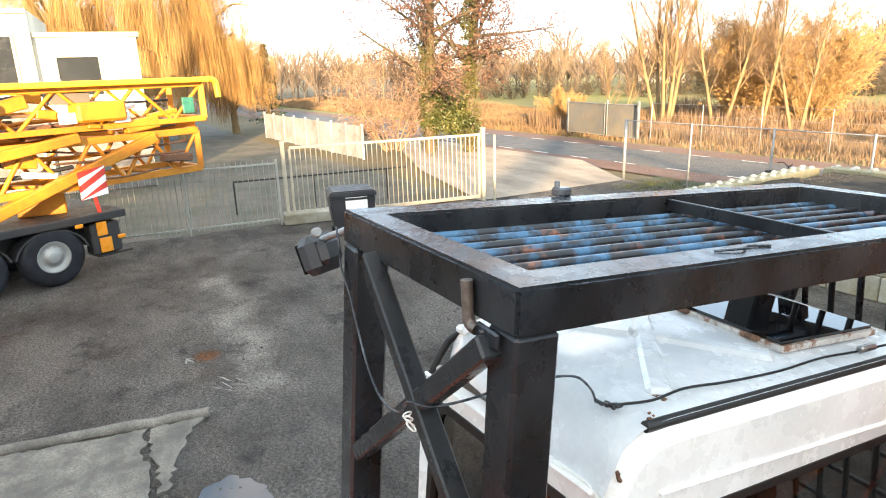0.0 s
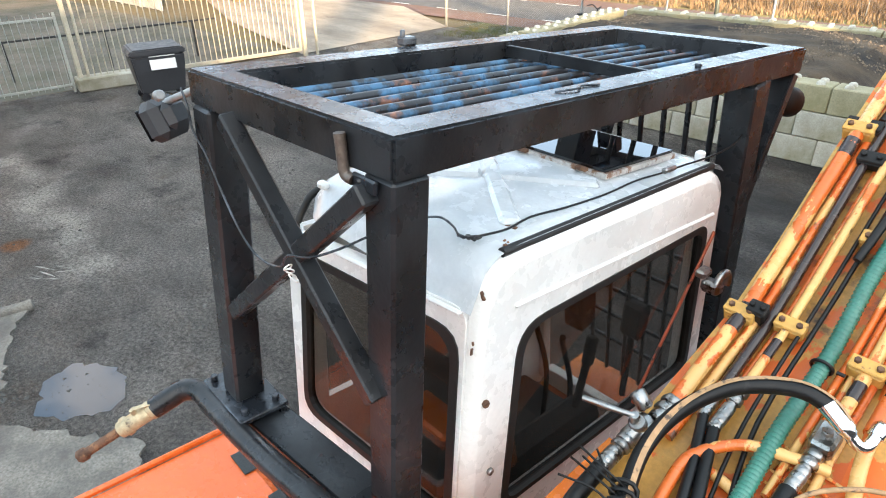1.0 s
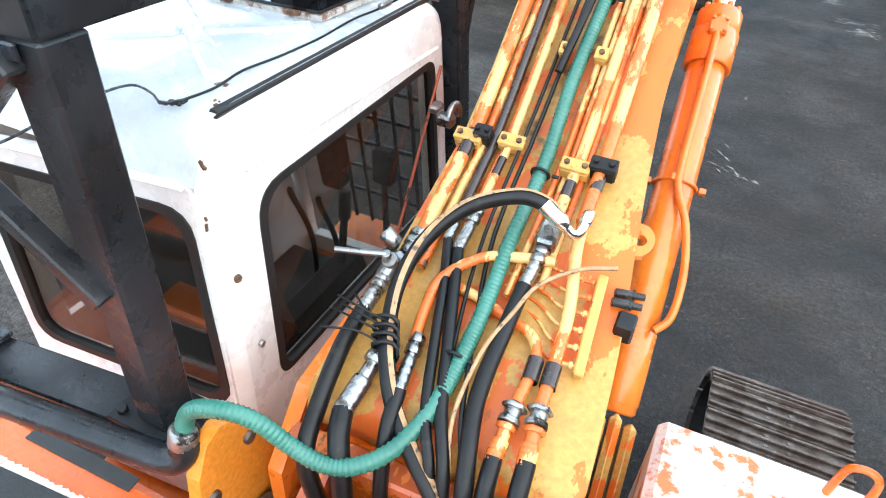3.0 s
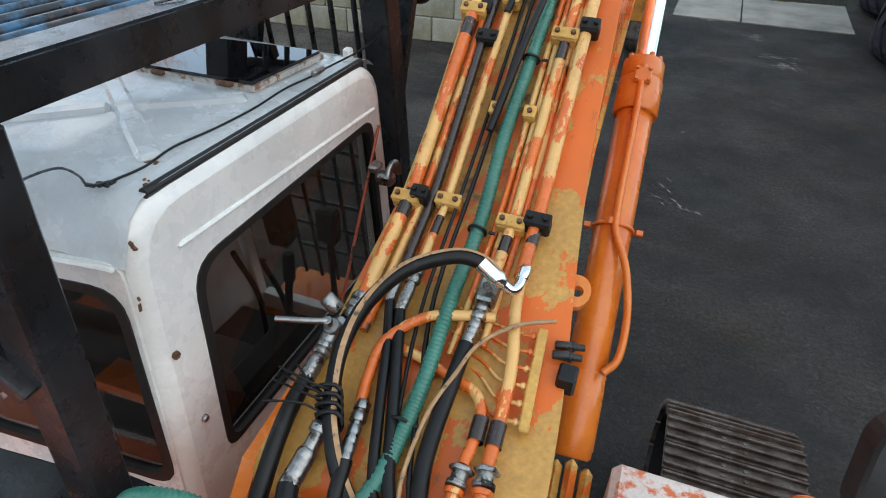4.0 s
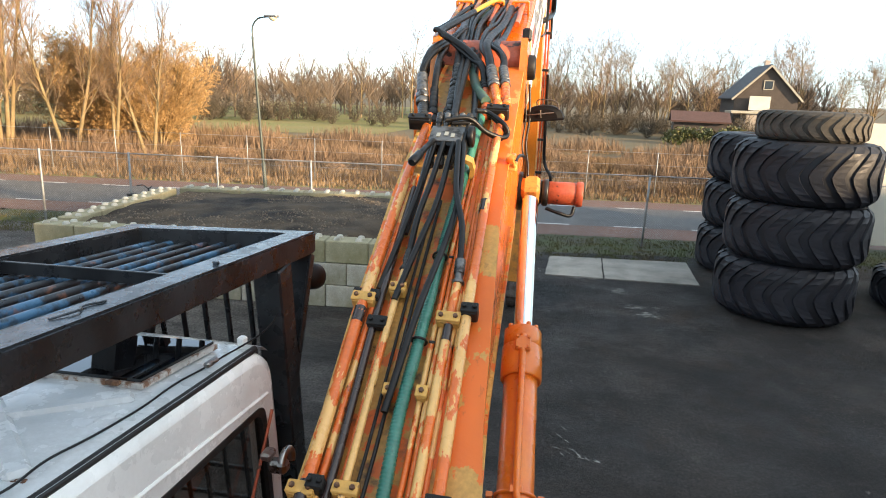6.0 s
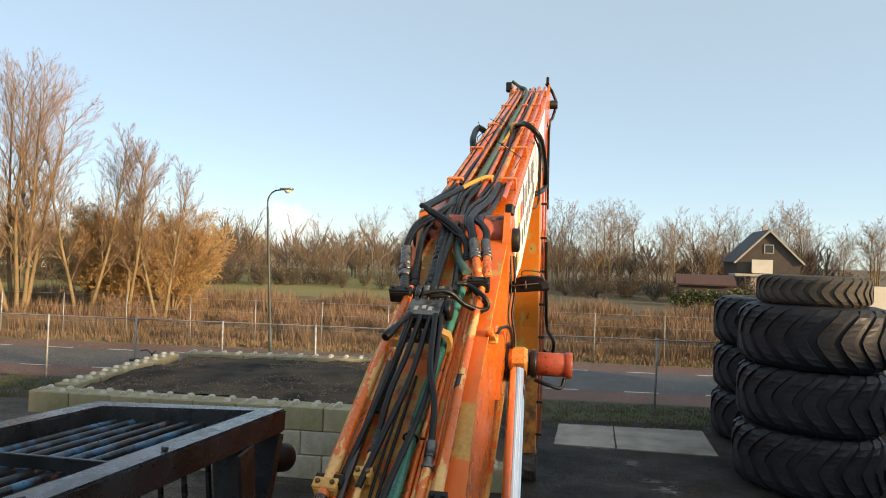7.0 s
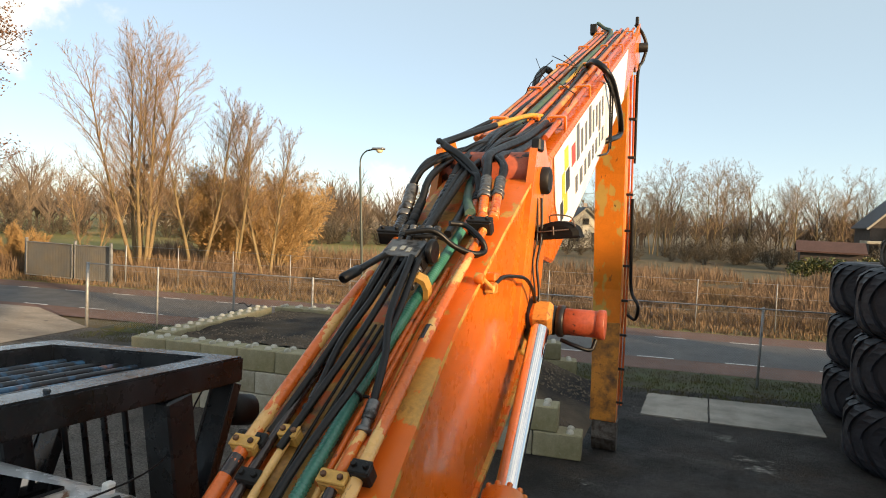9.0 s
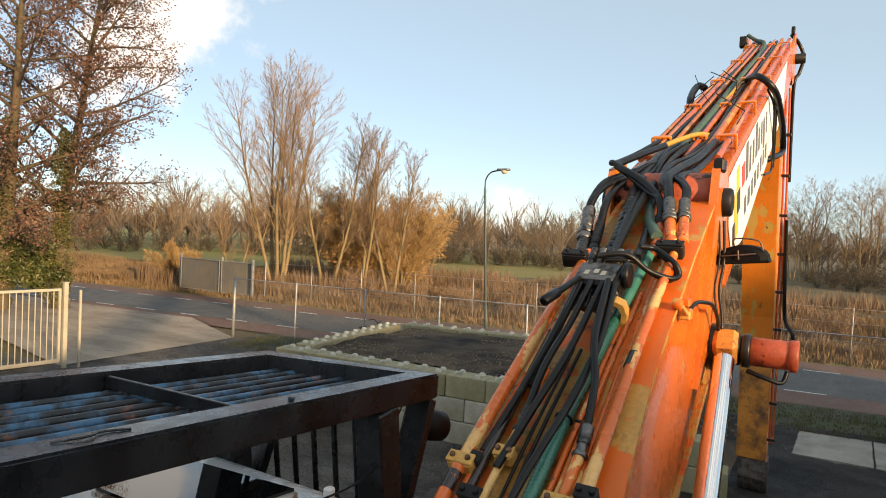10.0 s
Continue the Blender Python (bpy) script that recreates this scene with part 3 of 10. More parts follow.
def part(name, bm, mat, parent=None, label=""):
    me = bpy.data.meshes.new(name)
    bm.normal_update()
    bm.to_mesh(me)
    bm.free()
    mats = mat if isinstance(mat, (list, tuple)) else [mat]
    for k in mats:
        me.materials.append(M[k])
    ob = new(name, me)
    if parent:
        ob.parent = parent
        off = Vector((0, 0, 0)) if parent.parent else Vector(parent.location)
        ob.matrix_parent_inverse = Matrix.Translation(-off)
    if label:
        ob["label"] = label
    return ob


def solo(name, bm, mat, label, category, group="", kind=""):
    return tagged(part(name, bm, mat), label, category, group, kind)


def add_mesh(bm, verts, faces, smooth=False, mat=0):
    vs = [bm.verts.new(v) for v in verts]
    out = []
    for f in faces:
        try:
            face = bm.faces.new([vs[i] for i in f])
        except ValueError:
            continue
        face.smooth, face.material_index = smooth, mat
        out.append(face)
    return out


def box(bm, c, s, m=None, bev=0.0, mat=0):
    """A box of size s round c, its edges cut by bev; m turns it about c."""
    x, y, z = (v / 2 for v in s)
    b = min(bev, x * 0.9, y * 0.9, z * 0.9)
    R = m or Matrix.Identity(3)
    c = Vector(c)
    if b <= 0:
        vs = [(i * x, j * y, k * z) for i in (-1, 1) for j in (-1, 1) for k in (-1, 1)]
        fs = [(0, 1, 3, 2), (4, 6, 7, 5), (0, 4, 5, 1), (2, 3, 7, 6), (0, 2, 6, 4), (1, 5, 7, 3)]
        return add_mesh(bm, [c + R @ Vector(v) for v in vs], fs, mat=mat)
    vs, idx = [], {}
    for i in (-1, 1):
        for j in (-1, 1):
            for k in (-1, 1):
                for a in range(3):
                    v = [i * (x - b), j * (y - b), k * (z - b)]
                    v[a] = (i * x, j * y, k * z)[a]
                    idx[i, j, k, a] = len(vs)
                    vs.append(v)
    fs = []
    for s1 in (-1, 1):
        fs.append([idx[s1, j, k, 0] for j, k in ((-1, -1), (1, -1), (1, 1), (-1, 1))][::s1])
        fs.append([idx[i, s1, k, 1] for k, i in ((-1, -1), (1, -1), (1, 1), (-1, 1))][::s1])
        fs.append([idx[i, j, s1, 2] for i, j in ((-1, -1), (1, -1), (1, 1), (-1, 1))][::s1])
    for s1 in (-1, 1):
        for s2 in (-1, 1):
            fs.append([idx[-1, s1, s2, 1], idx[1, s1, s2, 1], idx[1, s1, s2, 2], idx[-1, s1, s2, 2]][:: -s1 * s2])
            fs.append([idx[s1, -1, s2, 2], idx[s1, 1, s2, 2], idx[s1, 1, s2, 0], idx[s1, -1, s2, 0]][:: -s1 * s2])
            fs.append([idx[s1, s2, -1, 0], idx[s1, s2, 1, 0], idx[s1, s2, 1, 1], idx[s1, s2, -1, 1]][:: -s1 * s2])
            for s3 in (-1, 1):
                fs.append([idx[s1, s2, s3, a] for a in range(3)][:: s1 * s2 * s3])
    return add_mesh(bm, [c + R @ Vector(v) for v in vs], fs, mat=mat)


def frame_of(d, up=(0, 0, 1)):
    d = Vector(d).normalized()
    s = d.cross(Vector(up))
    if s.length < 1e-4:
        s = d.cross(Vector((1, 0, 0)))
    s.normalize()
    return Matrix((s, d, s.cross(d))).transposed()


def beam(bm, a, b, w, h, up=(0, 0, 1), bev=0.004, mat=0):
    """A square bar from a to b, w wide and h high."""
    a, b = Vector(a), Vector(b)
    return box(bm, (a + b) / 2, (w, (b - a).length, h), frame_of(b - a, up), bev, mat)


def spline(pts, n=6):
    """A smooth line through points."""
    P = [Vector(p) for p in pts]
    P = [2 * P[0] - P[1]] + P + [2 * P[-1] - P[-2]]
    out = []
    for i in range(1, len(P) - 2):
        for k in range(n):
            t = k / n
            a, b, c, d = P[i - 1 : i + 3]
            out.append(0.5 * (2 * b + (c - a) * t + (2 * a - 5 * b + 4 * c - d) * t * t + (3 * b - a - 3 * c + d) * t**3))
    return out + [P[-2]]


def tube(bm, pts, r, seg=10, caps=True, mat=0):
    """A round tube along points; r is a number or one for each point."""
    P = [Vector(p) for p in pts]
    rs = r if isinstance(r, (list, tuple)) else [r] * len(P)
    d0 = (P[1] - P[0]).normalized()
    s = d0.cross(Vector((0.13, 0.21, 1)))
    if s.length < 1e-3:
        s = d0.cross(Vector((1, 0, 0)))
    s.normalize()
    rings = []
    for i, p in enumerate(P):
        d = (P[min(i + 1, len(P) - 1)] - P[max(i - 1, 0)]).normalized()
        s = (s - d * s.dot(d)).normalized()
        t = d.cross(s)
        rings.append([bm.verts.new(p + rs[i] * (math.cos(2 * math.pi * k / seg) * s + math.sin(2 * math.pi * k / seg) * t)) for k in range(seg)])
    for a, b in zip(rings, rings[1:]):
        for k in range(seg):
            f = bm.faces.new((a[k], a[(k + 1) % seg], b[(k + 1) % seg], b[k]))
            f.smooth, f.material_index = True, mat
    if caps:
        for ring, turn in ((rings[0], -1), (rings[-1], 1)):
            f = bm.faces.new(ring[::turn])
            f.material_index = mat
            for e in f.edges:
                e.smooth = False


def rod(bm, a, b, r, seg=16, mat=0, bev=0.0):
    a, b = Vector(a), Vector(b)
    if bev:
        d = (b - a).normalized() * bev
        tube(bm, [a, a + d, b - d, b], [r - bev, r, r, r - bev], seg, mat=mat)
    else:
        tube(bm, [a, b], r, seg, mat=mat)


def prism(bm, outline, x0, x1, mat=0, axis=0):
    """An outline in two coordinates, pushed from x0 to x1 along an axis (0: outline is y, z)."""
    n = len(outline)

    def at(v, p):
        q = list(p)
        q.insert(axis, v)
        return q

    vs = [at(x0, p) for p in outline] + [at(x1, p) for p in outline]
    fs = [list(range(n)), list(range(2 * n - 1, n - 1, -1))] + [(i, i + n, (i + 1) % n + n, (i + 1) % n) for i in range(n)]
    faces = add_mesh(bm, vs, fs, mat=mat)
    bmesh.ops.recalc_face_normals(bm, faces=faces)
    return faces


def rounded(w, h, r, n=5):
    """A rounded rectangle's outline round the middle."""
    out = []
    for cx, cy, a0 in ((w / 2 - r, h / 2 - r, 0), (-w / 2 + r, h / 2 - r, 90), (-w / 2 + r, -h / 2 + r, 180), (w / 2 - r, -h / 2 + r, 270)):
        out += [(cx + r * math.cos(radians(a0 + 90 * k / n)), cy + r * math.sin(radians(a0 + 90 * k / n))) for k in range(n + 1)]
    return out


def ring_plate(bm, outer, inner, to3, d0, d1, mat=0, smooth=False):
    """A plate between two outlines of the same count, from depth d0 to d1."""
    n = len(outer)
    vs = [to3(p, d) for d in (d0, d1) for o in (outer, inner) for p in o]
    fs = []
    for i in range(n):
        j = (i + 1) % n
        fs += [(i, j, n + j, n + i), (2 * n + j, 2 * n + i, 3 * n + i, 3 * n + j), (j, i, 2 * n + i, 2 * n + j), (n + i, n + j, 3 * n + j, 3 * n + i)]
    faces = add_mesh(bm, vs, fs, mat=mat, smooth=smooth)
    bmesh.ops.recalc_face_normals(bm, faces=faces)


def revolve(bm, profile, c, axis="z", seg=32, mat=0, smooth=True):
    """Turns a profile of (radius, height) about an axis through c."""
    rings = []
    for r, h in profile:
        ring = []
        for k in range(seg):
            a = 2 * math.pi * k / seg
            p = (r * math.cos(a), r * math.sin(a), h)
            p = {"z": p, "x": (h, p[0], p[1]), "y": (p[1], h, p[0])}[axis]
            ring.append(bm.verts.new(Vector(c) + Vector(p)))
        rings.append(ring)
    for a, b in zip(rings, rings[1:]):
        for k in range(seg):
            f = bm.faces.new((a[k], a[(k + 1) % seg], b[(k + 1) % seg], b[k]))
            f.smooth, f.material_index = smooth, mat


def bm_new():
    return bmesh.new()


# ---- ground, road and yard ----
RD, RN, R0 = Vector((0.9908, 0.1350, 0)), Vector((-0.1350, 0.9908, 0)), Vector((0, 20.27, 0))


def on_road(s, o, z=0.0):
    """The place s metres along the road and o metres across it from its near edge."""
    return R0 + RD * s + RN * o + Vector((0, 0, z))


def sheet(name, pts, mat, label, category, z=0.0, thick=0.0, kind="structure", parent=None):
    bm = bm_new()
    top = [bm.verts.new((p[0], p[1], z)) for p in pts]
    f = bm.faces.new(top)
    if f.normal.z < 0 or sum(a.co.x * b.co.y - b.co.x * a.co.y for a, b in zip(top, top[1:] + top[:1])) < 0:
        f.normal_flip()
    if thick:
        r = bmesh.ops.extrude_face_region(bm, geom=[f])
        for v in [g for g in r["geom"] if isinstance(g, bmesh.types.BMVert)]:
            v.co.z -= thick
        bmesh.ops.recalc_face_normals(bm, faces=bm.faces[:])
    if parent:
        return part(name, bm, mat, parent, label)
    return solo(name, bm, mat, label, category, kind=kind)


def strip(name, o0, o1, mat, label, category, z, s0=-400, s1=400, parent=None):
    return sheet(name, [on_road(s0, o0), on_road(s1, o0), on_road(s1, o1), on_road(s0, o1)], mat, label, category, z, parent=parent)


sheet("ground", [(-2500, -2500), (2500, -2500), (2500, 2500), (-2500, 2500)], "grass", "rough winter grassland reaching to the horizon", "ground", -0.05)
sheet("meadow", [(-210, 150), (-140, 60), (-62, 33.5), (-45.5, 42.5), (-34, 52.5), (-17, 60), (-14, 110), (-20, 160)], "lawn", "short green meadow behind the reeds", "meadow", -0.03)
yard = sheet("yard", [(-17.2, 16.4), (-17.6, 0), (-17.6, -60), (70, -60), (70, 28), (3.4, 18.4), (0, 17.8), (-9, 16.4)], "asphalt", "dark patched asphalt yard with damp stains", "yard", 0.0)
sheet("side_yard", [(-17.6, 3.0), (-17.6, -60), (-70, -60), (-70, 6), (-40, 8), (-17.6, 10.3)], "side_paving", "grey paved yard behind the bar fence", "yard", -0.012)
sheet("driveway", [(-17.2, 16.3), (-17.0, 10.2), (-24, 11.3), (-34, 14.2), (-34, 16.6), (-22, 18.2)], "driveway", "worn concrete driveway between gate and road", "driveway", 0.016)
road = strip("road", -0.1, 7.1, "red_lane", "country road with red cycle lanes and a grey middle", "road", 0.004)
strip("carriageway", 1.5, 5.4, "road", "", "", 0.010, parent=road)


def dashes():
    bm = bm_new()
    add_mesh(bm, [(0, 0, 0.016), (1.1, 0, 0.016), (1.1, 0.11, 0.016), (0, 0.11, 0.016)], [(0, 1, 2, 3)])
    first = part("dash", bm, "line", road)
    for o in (1.5, 5.28):
        for k in range(-22, 14):
            ob = first if (k == -22 and o == 1.5) else bpy.data.objects.new("dash", first.data)
            if ob is not first:
                scene.collection.objects.link(ob)
                ob.parent = road
            p = on_road(k * 2.6 + (0.9 if o > 3 else 0), o)
            ob.matrix_basis = Matrix.Translation(p) @ Matrix.Rotation(math.atan2(RD.y, RD.x), 4, "Z")


dashes()
verge = strip("verge", -3.1, -0.1, "verge_soil", "narrow muddy green verge along the wire fence", "verge", -0.004, -17.3, 60)
strip("far_verge", 7.1, 9.0, "lawn", "mown grass edge of the road", "verge", -0.006)

def rough_outline(pts, step=0.12, jag=0.05, seed=1):
    rng = random.Random(seed)
    out = []
    for a, b in zip(pts, pts[1:] + pts[:1]):
        a, b = Vector((*a, 0)), Vector((*b, 0))
        n = max(1, int((b - a).length / step))
        for k in range(n):
            p = a.lerp(b, k / n)
            out.append((p.x + rng.uniform(-jag, jag), p.y + rng.uniform(-jag, jag)))
    return out


# concrete slabs by the verge, a broken one on the yard and puddles
for k, (x0, x1) in enumerate(((0.28, 1.65), (1.69, 3.88))):
    bm = bm_new()
    prism(bm, rough_outline([(x0, 15.45 + x0 * 0.05), (x1, 15.45 + x1 * 0.05), (x1 + 0.06, 17.3 + x1 * 0.13), (x0 + 0.06, 17.3 + x0 * 0.13)], 0.09, 0.014, k), -0.1, 0.022, axis=2)
    solo("concrete_slab", bm, "slab", "square grey concrete paving slab set in the asphalt", "slab", "slabs along the verge", "structure")



def smooth_outline(pts):
    return [(p.x, p.y) for p in spline([(*p, 0) for p in pts + pts[:1]], 5)[:-1]]


def loose_slab(pts, z, seed):
    bm = bm_new()
    prism(bm, rough_outline(pts, 0.07, 0.035, seed), -0.05, z, axis=2)
    solo("broken_slab", bm, "paving", "broken piece of old concrete paving, crumbled at its edges", "slab", "broken paving", "structure")


loose_slab([(-7.78, -2.4), (-7.43, 0.12), (-6.9, 0.07), (-6.5, 0.12), (-5.98, 0.10), (-5.95, -2.2)], 0.035, 3)
loose_slab([(-7.42, 0.19), (-7.46, 0.80), (-7.12, 0.60), (-6.62, 0.42), (-6.05, 0.29), (-6.04, 0.20), (-6.55, 0.20), (-6.9, 0.14)], 0.028, 9)
loose_slab([(-5.55, 0.10), (-5.3, 0.34), (-4.4, 1.05), (-3.6, 0.6), (-4.2, -0.9), (-5.8, -1.7)], 0.03, 5)
def kerb_piece():
    """A worn length of kerb along the edge of the broken paving."""
    rng = random.Random(12)
    bm = bm_new()
    pts = [Vector((-7.80, -1.9, 0.03)).lerp(Vector((-7.47, 0.86, 0.03)), k / 14) + Vector((rng.uniform(-0.012, 0.012), 0, rng.uniform(-0.008, 0.008))) for k in range(15)]
    tube(bm, pts, [0.075 + rng.uniform(-0.008, 0.008) for _ in pts], 8)
    solo("kerb", bm, "paving", "worn pale kerb along the broken paving", "kerb", kind="structure")


kerb_piece()
sheet("puddle", rough_outline(smooth_outline([(-5.44, 0.44), (-5.84, 0.58), (-6.02, 0.88), (-5.76, 1.16), (-5.4, 1.2), (-5.12, 1.1), (-5.14, 0.75)]), 0.05, 0.045, 4), "water", "shallow puddle reflecting the sky", "puddle", 0.005, kind="structure")

def grit():
    rng = random.Random(7)
    vs, fs = [], []
    for k in range(19000):
        x, y = rng.uniform(-15, 12), rng.uniform(-3, 17)
        if k % 3:
            x, y = rng.uniform(-10, -2), rng.uniform(-2, 8)
            if noise.noise(Vector((x * 0.7, y * 0.7, 2))) < 0.02:
                continue
        if k > 17000:
            x, y = -6.7 + rng.gauss(0, 0.55), 0.30 + rng.gauss(0, 0.18)
        s = rng.uniform(0.003, 0.016) if rng.random() < 0.97 else rng.uniform(0.02, 0.045)
        n = len(vs)
        a = rng.uniform(0, 6)
        for k in range(3):
            vs.append((x + s * math.cos(a + 2.1 * k), y + s * math.sin(a + 2.1 * k), 0.001))
        vs.append((x, y, s * rng.uniform(0.4, 0.9)))
        fs += [(n, n + 1, n + 3), (n + 1, n + 2, n + 3), (n + 2, n, n + 3)]
    me = bpy.data.meshes.new("grit")
    me.from_pydata(vs, [], fs)
    me.materials.append(M["debris"])
    tagged(new("grit", me), "loose pale stones scattered over the yard", "gravel", kind="stuff")


grit()


def scrape_marks():
    """Pale scratches and spilt dust on the asphalt."""
    rng = random.Random(19)
    bm = bm_new()
    for x, y, ang, n, size in SCRAPES:
        for _ in range(n):
            a = radians(ang) + rng.gauss(0, 0.25)
            c = Vector((x + rng.gauss(0, size * 0.5), y + rng.gauss(0, size * 0.35), 0.004))
            d = Vector((math.cos(a), math.sin(a), 0)) * size * rng.uniform(0.15, 0.55)
            w = Vector((-d.y, d.x, 0)).normalized() * rng.uniform(0.003, 0.012)
            add_mesh(bm, [c - d, c - w * 0.8 - d * 0.2, c + d, c + w + d * 0.1], [(0, 1, 2, 3)])
    solo("scrape_marks", bm, "scrape", "pale scrape marks and spilt dust on the asphalt", "scrapes", kind="stuff")


SCRAPES = ((0.32, 15.9, -60, 30, 0.22), (0.62, 15.68, -20, 34, 0.26), (1.0, 15.55, -5, 34, 0.26), (1.42, 15.52, 5, 26, 0.22), (1.95, 14.68, -12, 24, 0.22), (1.9, 14.45, -8, 14, 0.2), (2.25, 13.56, 4, 26, 0.24), (2.5, 13.05, -8, 26, 0.28), (2.45, 13.25, 0, 14, 0.2), (-0.2, 11.2, 0, 8, 0.2), (0.62, 7.95, -40, 4, 0.2), (0.8, 7.6, -32, 7, 0.18), (0.98, 7.4, -35, 5, 0.18), (-9.3, 0.7, 20, 10, 0.3), (-8.3, 1.2, 30, 12, 0.4))
scrape_marks()


# ---- added unseen blocks behind the camera, which keep the low sun off the yard ----
def shade_building(p0, p1, h0, h1=None, back=-27.0):
    """An added, unseen block across the sun's way, from p0 to p1 along its front; its roof runs from h0 to h1."""
    h1 = h0 if h1 is None else h1
    s = Vector((-SUN_AZ[0], -SUN_AZ[1], 0)).normalized()
    side = Vector((-SUN_AZ[1], SUN_AZ[0], 0)).normalized()
    a, b = s * back + side * p0, s * back + side * p1
    depth = -s * 9
    bm = bm_new()
    for inset, z0, z1 in ((0.0, None, 0.0), (0.2, 0.003, 0.25)):
        foot = [a + s * inset, b + s * inset, b + depth - s * inset, a + depth - s * inset]
        tops = [h0, h1, h1, h0]
        vs = [(q.x, q.y, 0 if z0 is None else h + z0) for q, h in zip(foot, tops)] + [(q.x, q.y, h + z1) for q, h in zip(foot, tops)]
        bmesh.ops.recalc_face_normals(bm, faces=add_mesh(bm, vs, [(3, 2, 1, 0), (4, 5, 6, 7), (0, 1, 5, 4), (1, 2, 6, 5), (2, 3, 7, 6), (3, 0, 4, 7)]))
    solo("workshop_building", bm, "wood", "unseen dark-boarded block added to keep the low sun off the yard", "building")


# heights stepped to set where the shadow's edge falls
shade_building(-40, -6.22, 9.8)
shade_building(-6.2, 0.6, 11.4)
shade_building(0.62, 3.0, 9.8)
shade_building(3.02, 6.4, 9.25)
shade_building(6.42, 13.7, 10.1)
shade_building(13.72, 16.1, 8.2)
shade_building(16.12, 40, 9.7, 1.2)


# ---- trees and grass ----
def grow(bm, p, d, length, r, depth, rng, kids=4, lift=0.25, spread=0.7, thin=0.62, short=0.66, twig_mat=1, wiggle=0.12):
    d = Vector(d).normalized()
    p = Vector(p)
    if depth == 0:
        for _ in range(kids):
            q = d + Vector((rng.uniform(-1, 1), rng.uniform(-1, 1), rng.uniform(-0.6, 1))) * spread
            q = (q.normalized() + Vector((0, 0, lift))).normalized() * length * rng.uniform(0.6, 1.2)
            s = q.cross(Vector((rng.uniform(-1, 1), rng.uniform(-1, 1), 0.3))).normalized() * max(0.004, min(0.011, r * 0.5))
            m = p + q * 0.5 + s * rng.uniform(-3, 3)
            add_mesh(bm, [p - s, p + s, m + s * 0.7, p + q, m - s * 0.7], [(0, 1, 2, 4), (4, 2, 3)], mat=twig_mat)
        return
    pts, q = [p], d.copy()
    n = 3
    for k in range(n):
        q = (q + Vector((rng.uniform(-1, 1), rng.uniform(-1, 1), rng.uniform(-0.5, 1))) * wiggle + Vector((0, 0, lift * 0.3))).normalized()
        pts.append(pts[-1] + q * length / n)
    tube(bm, pts, [r, r * 0.88, r * 0.76, r * 0.6], 6 if depth > 3 else (4 if depth > 1 else 3), caps=False, mat=0 if depth > 1 else twig_mat)
    for k in range(kids):
        t = rng.uniform(0.35, 1.0) if k else 1.0
        i = min(n - 1, int(t * n))
        at = pts[i].lerp(pts[i + 1], t * n - i)
        side = Vector((rng.uniform(-1, 1), rng.uniform(-1, 1), rng.uniform(-0.2, 0.7)))
        side = (side - q * side.dot(q)).normalized()
        nd = (q * (1 - spread * 0.5) + side * spread + Vector((0, 0, lift))).normalized() if k else q
        grow(bm, at, nd, length * short * rng.uniform(0.8, 1.15), r * thin, depth - 1, rng, kids, lift, spread, thin, short, twig_mat, wiggle)


def leaves(bm, centre, radius, count, size, rng, mat=0, squash=1.0):
    for _ in range(count):
        v = Vector((rng.gauss(0, 1), rng.gauss(0, 1), rng.gauss(0, 1))).normalized() * radius * rng.uniform(0.25, 1) ** 0.5
        v.z *= squash
        c = Vector(centre) + v
        a = Vector((rng.uniform(-1, 1), rng.uniform(-1, 1), rng.uniform(-1, 1))).normalized() * size * rng.uniform(0.6, 1.3)
        b = a.cross(Vector((rng.uniform(-1, 1), rng.uniform(-1, 1), rng.uniform(-1, 1)))).normalized() * size * 0.6
        add_mesh(bm, [c - a, c + b, c + a, c - b], [(0, 1, 2, 3)], mat=mat)


def split_tree(name, bm, mats, root):
    """The wood and the twigs of a tree as two parts."""
    crown = bm.copy()
    bmesh.ops.delete(bm, geom=[f for f in bm.faces if f.material_index], context="FACES")
    bmesh.ops.delete(crown, geom=[f for f in crown.faces if not f.material_index], context="FACES")
    for f in crown.faces:
        f.material_index -= 1
    part("trunk", bm, mats[0], root)
    part("crown", crown, mats[1:], root)


def place(ob, x, y, z=0.0, turn=0.0, s=1.0):
    ob.matrix_basis = Matrix.Translation((x, y, z)) @ Matrix.Rotation(radians(turn), 4, "Z") @ Matrix.Diagonal((s, s, s, 1))


def copies(ob, spots):
    """Copies of a thing that stands at the origin, at (x, y, turn, scale)."""
    first = True
    for x, y, turn, s in spots:
        if first:
            keep = (x, y, turn, s)
            first = False
            continue
        c = copy_thing(ob, Matrix.Identity(4))
        place(c, x, y, 0, turn, s)
    place(ob, keep[0], keep[1], 0, keep[2], keep[3])


